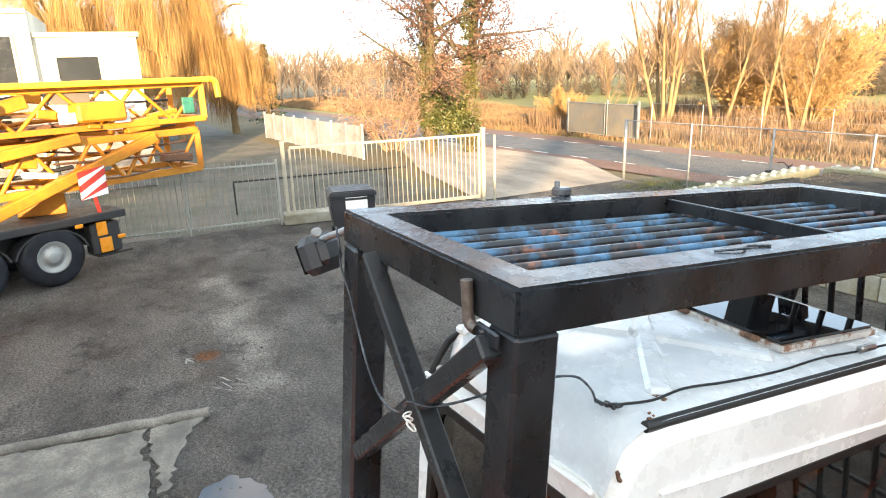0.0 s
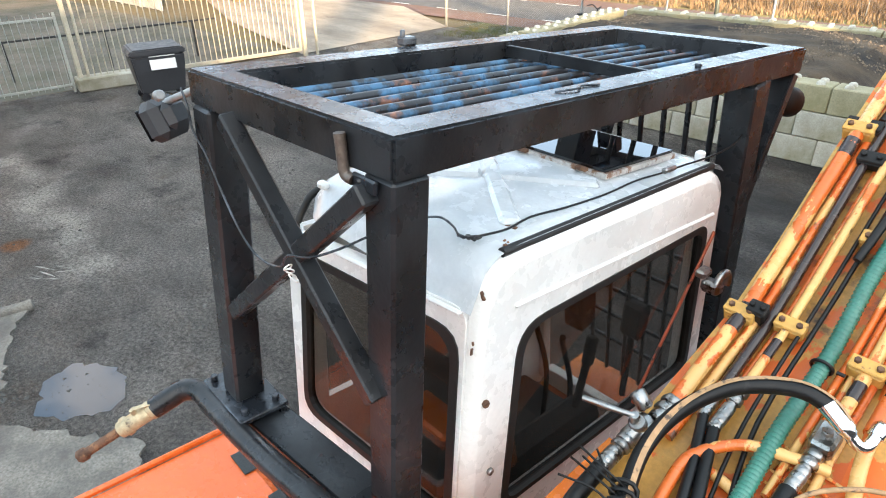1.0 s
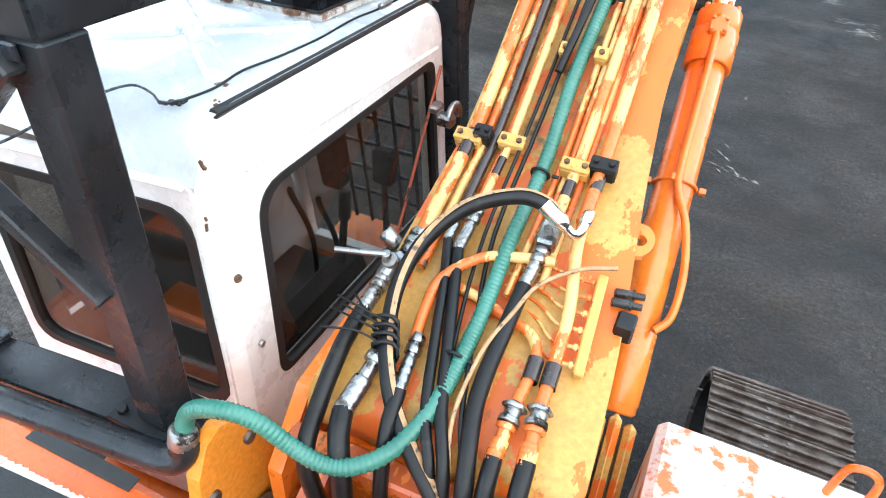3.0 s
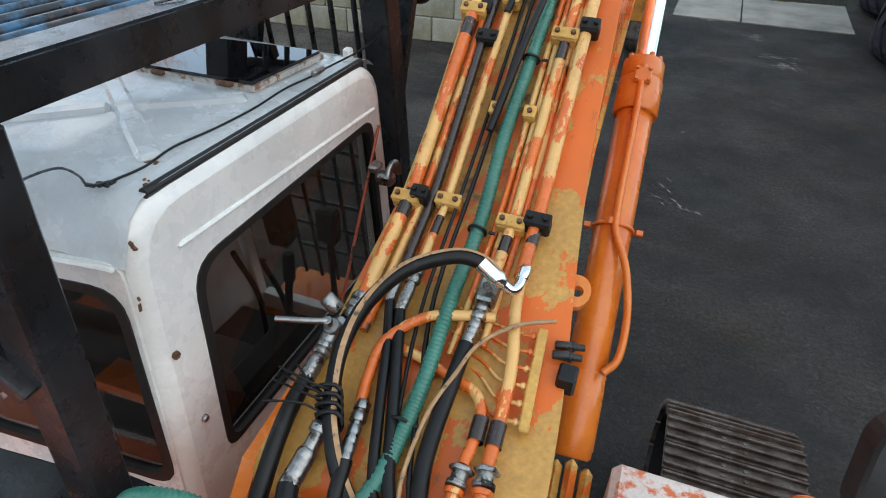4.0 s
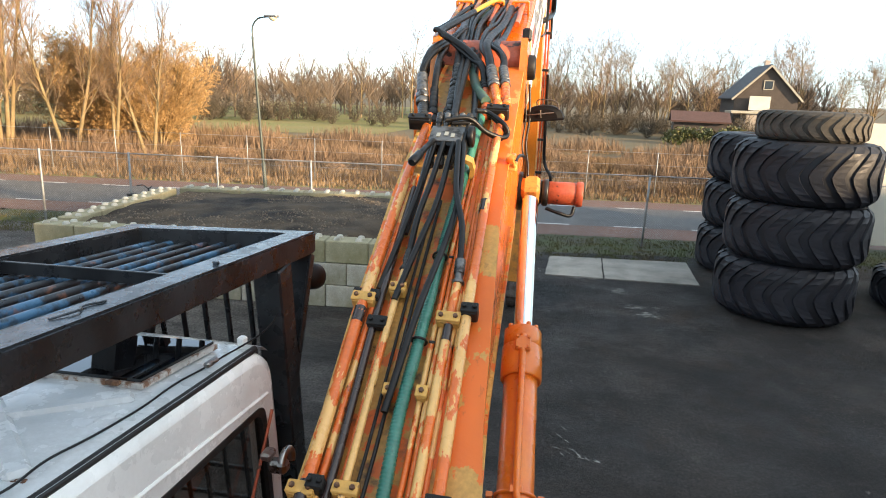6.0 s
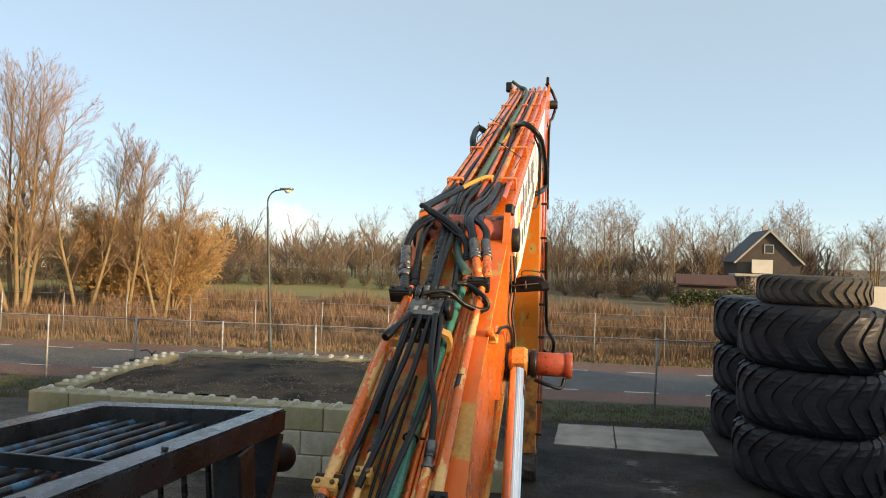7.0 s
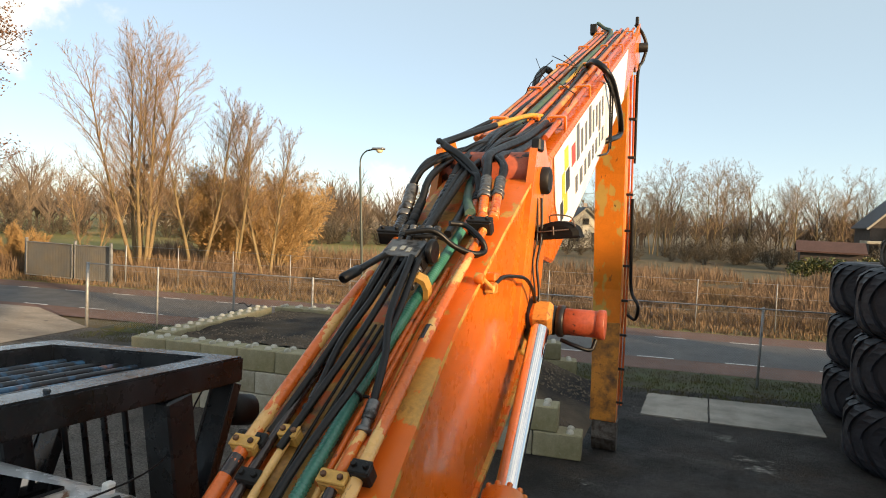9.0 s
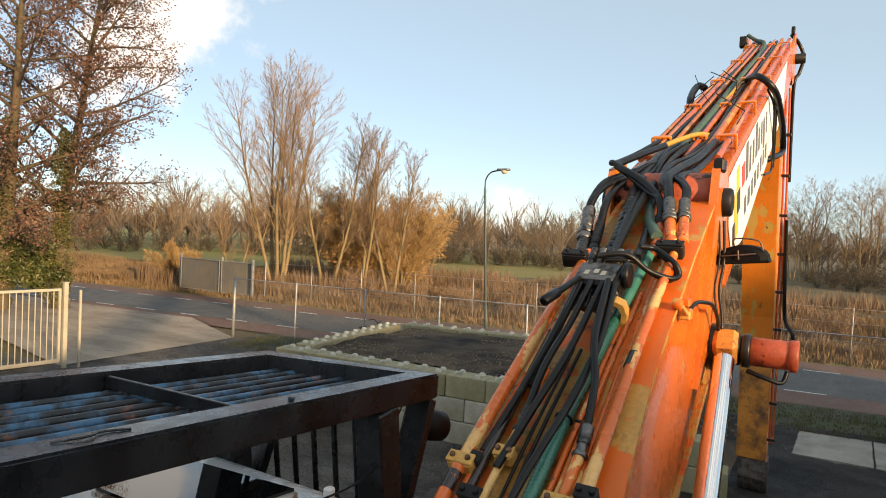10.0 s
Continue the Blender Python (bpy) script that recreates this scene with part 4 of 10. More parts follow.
def shoot(bm, p, d, length, r, level, rng, plan):
    """A limb with its side shoots; plan gives, for each level, how many, from where, at which angle, how long, and how they bend up."""
    p, q = Vector(p), Vector(d).normalized()
    if level == len(plan) - 1:
        s = q.cross(Vector((rng.uniform(-1, 1), rng.uniform(-1, 1), rng.uniform(-1, 1)))).normalized() * r
        m = p + q * length * 0.5 + s * rng.uniform(-6, 6)
        e = p + q * length + Vector((0, 0, plan[level][4] * length * 0.3))
        s = s * max(1.0, plan[level][0] / r)
        add_mesh(bm, [p - s, p + s, m + s * 0.8, e, m - s * 0.8], [(0, 1, 2, 4), (4, 2, 3)], mat=1)
        return
    count, t0, angle, ratio, bend = plan[level]
    n = 7 if level == 0 else 3
    pts = [p]
    for k in range(n):
        q = (q + Vector((rng.uniform(-1, 1), rng.uniform(-1, 1), rng.uniform(-1, 1))) * (0.07 if level == 0 else 0.13) + Vector((0, 0, bend * 0.25))).normalized()
        pts.append(pts[-1] + q * length / n)
    tube(bm, pts, [r * (1 - 0.85 * k / n) for k in range(n + 1)], 7 if level == 0 else (4 if level == 1 else 3), caps=False, mat=0 if level < 2 else 1)
    turn = rng.uniform(0, 6.28)
    for k in range(count):
        t = t0 + (0.985 - t0) * (k + rng.random()) / count
        i = min(n - 1, int(t * n))
        at = pts[i].lerp(pts[i + 1], t * n - i)
        along = (pts[i + 1] - pts[i]).normalized()
        turn += 2.4 + rng.uniform(-0.5, 0.5)
        a = along.cross(Vector((0.31, 0.17, 0.94)))
        a = (a if a.length > 0.05 else along.cross(Vector((1, 0, 0)))).normalized()
        side = a * math.cos(turn) + along.cross(a) * math.sin(turn)
        w = radians(angle * rng.uniform(0.75, 1.2))
        grown = math.sin(math.pi * min(1, 0.25 + 0.75 * (1 - (t - t0) / (1 - t0)) + 0.05)) * 0.35 + 0.65 * (1 - 0.75 * (t - t0) / (1 - t0))
        shoot(bm, at, along * math.cos(w) + side * math.sin(w), length * ratio * grown * rng.uniform(0.75, 1.2), max(0.006, r * (0.42 if level == 0 else 0.5) * (1 - 0.6 * t)), level + 1, rng, plan)


def winter_tree(seed, height, stems, plan, label, group, r=None, lean=0.1, mats=("bark", "twig")):
    rng = random.Random(seed)
    root = thing("bare_tree", label, "tree", group=group)
    bm = bm_new()
    for k in range(stems):
        a = 2 * math.pi * k / stems + rng.uniform(-0.5, 0.5)
        out = Vector((math.cos(a), math.sin(a), 0)) * (stems > 1)
        shoot(bm, out * 0.3 - Vector((0, 0, 0.1)), Vector((0, 0, 1)) + out * lean * rng.uniform(0.5, 1.4), height * rng.uniform(0.86, 1.0), r or height * 0.013, 0, rng, plan)
    split_tree("bare_tree", bm, mats, root)
    return root


POPLAR = [(19, 0.22, 30, 0.40, 0.22), (12, 0.16, 29, 0.48, 0.22), (14, 0.15, 27, 0.62, 0.18), (0.0062, 0, 0, 0, 0.2)]
BROAD = [(19, 0.24, 44, 0.52, 0.16), (11, 0.15, 40, 0.50, 0.22), (11, 0.2, 38, 0.55, 0.2), (0.011, 0, 0, 0, 0.2)]
poplar = winter_tree(11, 12.4, 6, POPLAR, "tall leafless poplar with several upright stems", "poplars across the road", lean=0.14, r=0.13)
copies(poplar, [(-27.9, 28.7, 0, 1.0)])
poplar_b = winter_tree(14, 10.4, 2, POPLAR, "leafless poplar with rising branches", "poplars across the road", lean=0.15, r=0.12)
copies(poplar_b, [(-25.7, 30.8, 30, 1.0), (-24.1, 32.1, 140, 0.98), (-22.6, 33.3, 250, 0.93), (-30.3, 27.4, 60, 0.58)])
round_a = winter_tree(23, 12.5, 2, BROAD, "leafless broad-crowned tree on the skyline", "trees on the skyline")
rng = random.Random(5)
spots = []
for k in range(30):
    x = -8 + k * 2.0 + rng.uniform(-1.0, 1.0)
    spots.append((x, 92 - abs(x) * 0.12 + rng.uniform(-5, 6) + (14 if x > 14 else 0), rng.uniform(0, 360), rng.uniform(0.62, 0.92) * (1.1 if x > 14 else 1)))
copies(round_a, spots[::2])
round_b = winter_tree(31, 13.0, 1, BROAD, "leafless slender tree on the skyline", "trees on the skyline")
copies(round_b, spots[1::2] + [(-40, 97, 200, 0.72), (-33, 99, 10, 0.75), (-29, 92, 70, 0.8), (-24, 97, 150, 0.7), (-20.5, 88, 20, 0.95), (-15, 97, 15, 0.75), (-11, 95, 100, 0.8)])
round_c = winter_tree(37, 8.0, 1, BROAD[:2] + [(7, 0.2, 38, 0.6, 0.2), (0.016, 0, 0, 0, 0.2)], "small leafless tree beyond the meadow", "trees beyond the meadow")
spots = []
for k in range(34):
    a = radians(118 + k * 1.35)
    d = 96 + rng.uniform(-12, 16)
    spots.append((d * math.cos(a), d * math.sin(a), rng.uniform(0, 360), rng.uniform(0.7, 1.2)))
copies(round_c, spots)


def bush(seed, height, stems, plan, mats, label, lean=0.6, group="bushes across the road"):
    rng = random.Random(seed)
    root = thing("bush", label, "bush", group=group)
    bm = bm_new()
    for k in range(stems):
        a = 2.4 * k + rng.uniform(-0.4, 0.4)
        out = Vector((math.cos(a), math.sin(a), 0))
        shoot(bm, out * height * 0.09 * rng.random() - Vector((0, 0, 0.05)), Vector((0, 0, 1)) + out * lean * rng.uniform(0.2, 1.3), height * rng.uniform(0.7, 1.1), height * 0.011, 0, rng, plan)
    split_tree("bush", bm, mats, root)
    return root


GOLDEN = [(22, 0.10, 36, 0.34, -0.04), (13, 0.10, 38, 0.50, -0.03), (11, 0.12, 34, 0.70, -0.03), (0.011, 0, 0, 0, 0.0)]
gold = bush(3, 6.0, 26, GOLDEN, ("bark", "twig_gold"), "large golden-brown leafless willow shrub with a domed crown", 0.62)
copies(gold, [(-27.3, 34.8, 0, 1.06), (-24.6, 36.9, 100, 1.06), (-34.5, 26.5, 40, 0.42)])
THICKET = [(11, 0.08, 44, 0.5, 0.12), (8, 0.15, 46, 0.5, 0.1), (0.011, 0, 0, 0, 0.1)]
scrub = bush(8, 1.4, 12, THICKET, ("twig", "twig"), "low tangle of brown bramble and reed stems", 0.7)
spots = []
for k in range(64):
    s = -26 + k * 1.0 + rng.uniform(-0.5, 0.5)
    p = on_road(s, rng.uniform(9.3, 17))
    spots.append((p.x, p.y, rng.uniform(0, 360), rng.uniform(0.5, 1.1)))
copies(scrub, spots)
hedge = bush(15, 3.2, 11, [(11, 0.06, 44, 0.5, 0.12), (8, 0.12, 46, 0.5, 0.1), (0.03, 0, 0, 0, 0.1)], ("thicket_dark", "thicket_dark"), "dark thicket before the trees", 0.75)
spots = []
for k in range(62):
    x = -48 + k * 1.6 + rng.uniform(-0.8, 0.8)
    spots.append((x, 80 + rng.uniform(-6, 9) - abs(x - 10) * 0.1, rng.uniform(0, 360), rng.uniform(0.5, 1.0)))
for k in range(22):
    spots.append((rng.uniform(0, 42), 84 + rng.uniform(-5, 5), rng.uniform(0, 360), rng.uniform(0.7, 1.1)))
for k in range(34):
    a, d = radians(112 + k * 1.35 + rng.uniform(-0.5, 0.5)), 83 + rng.uniform(-4, 5)
    spots.append((d * math.cos(a), d * math.sin(a), rng.uniform(0, 360), rng.uniform(0.7, 1.05)))
copies(hedge, spots)


def far_woods():
    """A belt of far bare woods in one mesh: trunks, rising limbs and fine twigs."""
    rng = random.Random(77)
    vs, fs = [], []

    def strip_to(p, q, w):
        d = q - p
        side = d.cross(Vector((p.x, p.y, 0)))
        side = side.normalized() * w if side.length > 1e-4 else Vector((0, 0, w))
        n = len(vs)
        vs.extend([tuple(p - side), tuple(p + side), tuple(q + side * 0.35), tuple(q - side * 0.35)])
        fs.append((n, n + 1, n + 2, n + 3))

    for k in range(430):
        a = radians(rng.uniform(70, 172))
        d = rng.uniform(104, 140) if a < 1.85 else rng.uniform(84, 132)
        base = Vector((d * math.cos(a), d * math.sin(a), 0))
        h = rng.uniform(4.5, 9.0) * (1.25 if rng.random() < 0.2 else 0.9)
        wide = h * rng.uniform(0.26, 0.40)
        strip_to(base, base + Vector((0, 0, h * 0.7)), 0.085)
        for i in range(13):
            z0 = h * rng.uniform(0.16, 0.6)
            u = rng.uniform(0, 6.28)
            reach = wide * math.sqrt(max(0.05, 1 - (z0 / h - 0.2) ** 2)) * rng.uniform(0.6, 1.0)
            p = base + Vector((0, 0, z0))
            q = base + Vector((math.cos(u) * reach, math.sin(u) * reach, min(h, z0 + h * rng.uniform(0.28, 0.48))))
            strip_to(p, q, 0.055)
            for _ in range(13):
                t = rng.uniform(0.25, 1.0)
                c = p.lerp(q, t)
                e = (q - p).normalized() + Vector((rng.gauss(0, 0.5), rng.gauss(0, 0.5), rng.uniform(0, 0.9)))
                strip_to(c, c + e.normalized() * rng.uniform(0.5, 1.5), rng.uniform(0.016, 0.034))
    me = bpy.data.meshes.new("far_woods")
    me.from_pydata(vs, [], fs)
    me.materials.append(M["far_wood"])
    tagged(new("far_woods", me), "belt of bare brown woods on the horizon", "woods", kind="stuff")


far_woods()


def blades(name, count, area, h, w, mat, label, seed, lean=0.35):
    """Tufts of blades in one mesh; area gives a place from the random source."""
    rng = random.Random(seed)
    vs, fs = [], []
    for _ in range(count):
        x, y, k = area(rng)
        for _ in range(5):
            a, hh = rng.uniform(0, 6.28), h * k * rng.uniform(0.5, 1.25)
            bx, by = x + rng.uniform(-0.12, 0.12), y + rng.uniform(-0.12, 0.12)
            dx, dy = math.cos(a), math.sin(a)
            l = lean * hh * rng.uniform(0.1, 1)
            n = len(vs)
            vs += [(bx - dy * w, by + dx * w, -0.03), (bx + dy * w, by - dx * w, -0.03), (bx + dx * l * 0.4 + dy * w * 0.8, by + dy * l * 0.4 - dx * w * 0.8, hh * 0.6), (bx + dx * l, by + dy * l, hh), (bx + dx * l * 0.4 - dy * w * 0.8, by + dy * l * 0.4 + dx * w * 0.8, hh * 0.6)]
            fs += [(n, n + 1, n + 2, n + 4), (n + 4, n + 2, n + 3)]
    me = bpy.data.meshes.new(name)
    me.from_pydata(vs, [], fs)
    me.materials.append(M[mat])
    tagged(new(name, me), label, "grass", kind="stuff")


def field_area(r):
    o = 9.2 + 24 * r.random() ** 1.5
    p = on_road(r.uniform(-40, 36), o)
    return p.x, p.y, 0.55 + 0.95 * noise.noise(Vector((p.x * 0.13, p.y * 0.13, 0))) + (0.25 if o < 12 else 0)


def verge_area(r):
    p = on_road(r.uniform(-17, 26), r.uniform(-3.0, -0.3))
    return p.x, p.y, 0.4 + 0.8 * r.random()


def far_verge_area(r):
    p = on_road(r.uniform(-40, 36), r.uniform(7.2, 9.4))
    return p.x, p.y, 0.5 + 0.8 * r.random()


blades("dry_grass", 34000, field_area, 0.54, 0.012, "blade_dry", "tall dry yellow-brown grass and reeds", 2)


def far_field_area(r):
    p = on_road(r.uniform(-100, -36), 8.6 + 14 * r.random() ** 1.2)
    return p.x, p.y, 0.6 + 0.8 * noise.noise(Vector((p.x * 0.1, p.y * 0.1, 0)))


blades("dry_grass", 12000, far_field_area, 0.5, 0.022, "blade_dry", "tall dry yellow-brown grass along the road", 3)


def weed_area(r):
    while True:
        p = on_road(r.uniform(-38, 36), 9.3 + 26 * r.random() ** 1.4)
        k = noise.noise(Vector((p.x * 0.22, p.y * 0.3, 5))) + 0.5 * noise.noise(Vector((p.x * 0.7, p.y * 0.7, 9)))
        if k > 0.08:
            return p.x, p.y, 0.45 + min(0.9, k * 1.6)


blades("weed_stalks", 9000, weed_area, 1.0, 0.017, "twig", "dark brown withered weed stalks in the field", 12, 0.5)
blades("verge_grass", 6500, verge_area, 0.060, 0.009, "blade_green", "short green grass along the fence", 4)
blades("far_verge_grass", 5200, far_verge_area, 0.2, 0.018, "blade_dry", "short yellowed grass at the roadside", 6)


# ---- fences ----
def netting(bm, a, b, z0, z1, step=0.07, r=0.0022):
    """Crossed slanting wires between two ends."""
    a, b = Vector((a[0], a[1], 0)), Vector((b[0], b[1], 0))
    d = (b - a).normalized()
    n, length, h = Vector((-d.y, d.x, 0)), (b - a).length, z1 - z0
    k = -h
    while k < length:
        for sgn in (1, -1):
            s0, s1 = (k, k + h) if sgn > 0 else (k + h, k)
            p, q = (max(0, min(length, s)) for s in (s0, s1))
            if abs(q - p) > 0.02:
                t0, t1 = (p - s0) / (s1 - s0), (q - s0) / (s1 - s0)
                u, v = a + d * p + Vector((0, 0, z0 + h * t0)), a + d * q + Vector((0, 0, z0 + h * t1))
                up = Vector((0, 0, r))
                add_mesh(bm, [u - up, v - up, v + n * r, u + n * r, v + up, u + up], [(0, 1, 2, 3), (3, 2, 4, 5), (5, 4, 1, 0)])
        k += step


def wire_fence(xs, o, h, label, mat="galv", net=True, slim=1.0):
    def at(x):
        s = (x - R0.x - RN.x * o) / RD.x
        return on_road(s, o)

    fence = thing("wire_fence", label, "fence", at(xs[0]))
    r2 = random.Random(len(xs))
    for x in xs:
        bm = bm_new()
        p = at(x)
        t = Vector((r2.uniform(-0.04, 0.04), r2.uniform(-0.03, 0.03), 0))
        rod(bm, p + Vector((0, 0, -0.05)), p + t + Vector((0, 0, h)), (0.033 if x != xs[0] else 0.055) * slim, 10, bev=0.006)
        part("post", bm, mat, fence)
    bm = bm_new()
    rod(bm, at(xs[0]) + Vector((0, 0, h - 0.04)), at(xs[-1]) + Vector((0, 0, h - 0.04)), 0.018 * slim**2, 8)
    part("rail", bm, mat, fence)
    if net:
        bm = bm_new()
        netting(bm, at(xs[0]), at(xs[-1]), 0.05, h - 0.05)
        tagged(part("netting", bm, mat, fence), kind="stuff")
    return fence


wire_fence([-17.5, -14.85, -12.15, -9.5, -6.7, -3.9, -0.8, 2.96, 6.0, 9, 12, 15, 18, 21, 24, 27, 30], -1.35, 2.14, "galvanised chain-link fence with a top rail")
wire_fence([-25.4 + 3.0 * k for k in range(24)], 8.5, 2.0, "old wire fence with grey posts across the road", net=False, slim=0.65)
for zz in (0.7, 1.4):
    bm = bm_new()
    rod(bm, on_road(-25, 8.5, zz), on_road(45, 8.5, zz + 0.05), 0.006, 4)
    solo("fence_wire", bm, "galv", "single strained fence wire between grey posts", "wire", "fence wires")


def sheet_gate():
    g = thing("sheet_gate", "closed grey sheet-metal double gate with steel posts", "gate", (-31.7, 24.7, 0))
    for x0, x1, tilt in ((-31.6, -28.2, 0), (-28.1, -25.8, 0.25)):
        bm = bm_new()
        n = 34
        pts = []
        for k in range(n + 1):
            t = k / n
            pts.append((x0 + (x1 - x0) * t, 24.7 + tilt * t + 0.007 * (k % 2)))
        vs = [(x, y, z) for z in (0.16, 1.86) for x, y in pts] + [(x, y + 0.012, z) for z in (0.16, 1.86) for x, y in pts]
        m = n + 1
        fs = [(i, i + 1, m + i + 1, m + i) for i in range(n)] + [(2 * m + i + 1, 2 * m + i, 3 * m + i, 3 * m + i + 1) for i in range(n)] + [(m + i, m + i + 1, 3 * m + i + 1, 3 * m + i) for i in range(n)]
        add_mesh(bm, vs, fs)
        leaf = part("leaf", bm, "gate_sheet", g)
        for z in (0.14, 1.88):
            bm = bm_new()
            beam(bm, (x0 + 0.04, 24.675, z), (x1 - 0.04, 24.675 + tilt, z), 0.045, 0.05, bev=0.004)
            part("rail", bm, "galv", leaf)
        for x, y in ((x0 + 0.05, 24.672), (x1 - 0.05, 24.672 + tilt)):
            bm = bm_new()
            beam(bm, (x, y, 0.17), (x, y, 1.855), 0.04, 0.045, up=(1, 0, 0), bev=0.004)
            part("stile", bm, "galv", leaf)
    for x in (-31.7, -28.15, -25.7):
        bm = bm_new()
        beam(bm, (x, 24.78, 0), (x, 24.78, 2.08), 0.12, 0.12, up=(1, 0, 0), bev=0.01)
        part("post", bm, "galv", g)


sheet_gate()


def street_lamp():
    b = Vector((-11.08, 23.95, 0))
    lamp = thing("street_lamp", "dark green street lamp with a bent arm and glass head", "street lamp", b)
    lean = Vector((-0.07, 0.02, 1))
    bm = bm_new()
    rod(bm, b, b + lean * 1.2, 0.075, 14, bev=0.01)
    tube(bm, [b + lean * 1.19, b + lean * 3.5, b + lean * 6.0], [0.055, 0.05, 0.045], 12)
    part("pole", bm, "green_post", lamp)
    bm = bm_new()
    top = b + lean * 6.0
    tube(bm, spline([top, top + Vector((0.02, 0, 0.35)), top + Vector((0.25, -0.03, 0.62)), top + Vector((0.62, -0.07, 0.70))]), 0.03, 10)
    part("arm", bm, "green_post", lamp)
    bm = bm_new()
    h = top + Vector((0.85, -0.1, 0.72))
    box(bm, h, (0.55, 0.24, 0.09), Matrix.Rotation(radians(-8), 3, "Z"), 0.03)
    head = part("head", bm, "galv", lamp)
    bm = bm_new()
    revolve(bm, [(0.0, -0.13), (0.09, -0.11), (0.15, -0.03), (0.15, 0.0)], h + Vector((0.05, 0, -0.045)), seg=16)
    part("lens", bm, "lamp_lens", head, "pale glass bowl")


street_lamp()


# ---- block pen with millings ----
BLOCK_L, BLOCK_W, BLOCK_H = 0.86, 0.46, 0.45


def block_proto(studs=True):
    bm = bm_new()
    box(bm, (0, 0, BLOCK_H / 2), (BLOCK_L - 0.012, BLOCK_W, BLOCK_H - 0.008), bev=0.018)
    ob = solo("concrete_block", bm, "concrete_mossy" if studs else "concrete", "stacking concrete block with round studs, stained and mossy", "block", "blocks of the storage pen")
    if studs:
        for i in (-1, 1):
            for j in (-1, 1):
                bm = bm_new()
                revolve(bm, [(0.072, BLOCK_H - 0.004), (0.066, BLOCK_H + 0.028), (0.044, BLOCK_H + 0.050), (0.0, BLOCK_H + 0.057)], (i * BLOCK_L / 4, j * BLOCK_W / 4, 0), seg=12)
                part("stud", bm, "stud", ob)
    return ob


block_studs = block_proto()
block_plain = block_proto(False)
made_first = {"studs": False, "plain": False}


def put_block(p, ang, z, studs, jit):
    src = block_studs if studs else block_plain
    key = "studs" if studs else "plain"
    m = Matrix.Translation((p.x + jit[0], p.y + jit[1], z)) @ Matrix.Rotation(ang + jit[2], 4, "Z")
    if made_first[key]:
        copy_thing(src, m)
    else:
        src.matrix_basis = m
        made_first[key] = True


def block_wall(a, b, rows, drop=0, seed=0):
    """A wall of blocks from a to b; the top row carries studs, the upper rows end early by drop blocks each."""
    r = random.Random(seed)
    a, b = Vector((*a, 0)), Vector((*b, 0))
    d = (b - a).normalized()
    n = int((b - a).length / BLOCK_L)
    ang = math.atan2(d.y, d.x)
    for row in range(rows):
        m = n - row * drop
        for k in range(m):
            top = row == rows - 1 or k >= n - (row + 1) * drop
            off = 0.5 + (0.5 if row % 2 else 0.0)
            put_block(a + d * BLOCK_L * (k + off), ang, row * BLOCK_H, top, (r.uniform(-0.008, 0.008), r.uniform(-0.01, 0.01), r.uniform(-0.008, 0.008)))


block_wall((-9.95, 11.45), (-0.35, 12.3), 3, 1, 1)
block_wall((-9.75, 11.95), (-10.2, 16.25), 3, 0, 2)
block_wall((-10.0, 16.55), (-1.5, 18.15), 3, 1, 3)

def millings():
    bm = bm_new()
    nx, ny = 80, 50
    grid = []
    for i in range(nx + 1):
        row = []
        for j in range(ny + 1):
            u, v = i / nx, j / ny
            x0 = -9.7 + 11.2 * u
            y0 = 11.95 + 0.085 * (x0 + 9.9)
            y1 = 16.3 + 0.18 * (x0 + 10)
            y = y0 + (y1 - y0) * v
            h = 1.25 + 0.10 * noise.noise(Vector((x0 * 0.5, y * 0.5, 3))) + 0.05 * noise.noise(Vector((x0 * 2.2, y * 2.2, 7)))
            h += 0.14 * math.exp(-((x0 + 6.2) ** 2) / 6 - ((v - 0.45) ** 2) * 8)
            fall = min(1, max(0, (-0.5 - x0) / 3.2)) * min(1, 0.35 + 0.65 * min(v, 1 - v) / 0.12 + max(0, (-3.2 - x0)))
            h = max(-0.02, h * fall**1.2 - 0.03 * (1 - fall))
            row.append(bm.verts.new((x0, y, h)))
        grid.append(row)
    for i in range(nx):
        for j in range(ny):
            f = bm.faces.new((grid[i][j], grid[i + 1][j], grid[i + 1][j + 1], grid[i][j + 1]))
            f.smooth = True
    rng = random.Random(21)
    vs, fs = [], []
    for _ in range(7000):
        i, j = rng.randrange(nx), rng.randrange(ny)
        p = grid[i][j].co.lerp(grid[i + 1][j + 1].co, rng.random())
        if p.z < 0.05 or noise.noise(Vector((p.x * 0.45, p.y * 0.45, 5))) < -0.12:
            continue
        r, a, n = rng.uniform(0.012, 0.045), rng.uniform(0, 6.28), len(vs)
        vs += [(p.x + r * math.cos(a + 2.1 * k), p.y + r * math.sin(a + 2.1 * k), p.z - 0.008) for k in range(3)] + [(p.x, p.y, p.z + r * rng.uniform(0.5, 1.0))]
        fs += [(n, n + 1, n + 3), (n + 1, n + 2, n + 3), (n + 2, n, n + 3)]
    stones = bm_new()
    add_mesh(stones, vs, fs)
    solo("loose_stones", stones, "heap_stone", "brownish loose stones strewn over the dark heap", "stones", kind="stuff")
    solo("millings_heap", bm, "millings", "heap of dark asphalt millings filling the block pen", "heap", kind="stuff")


millings()


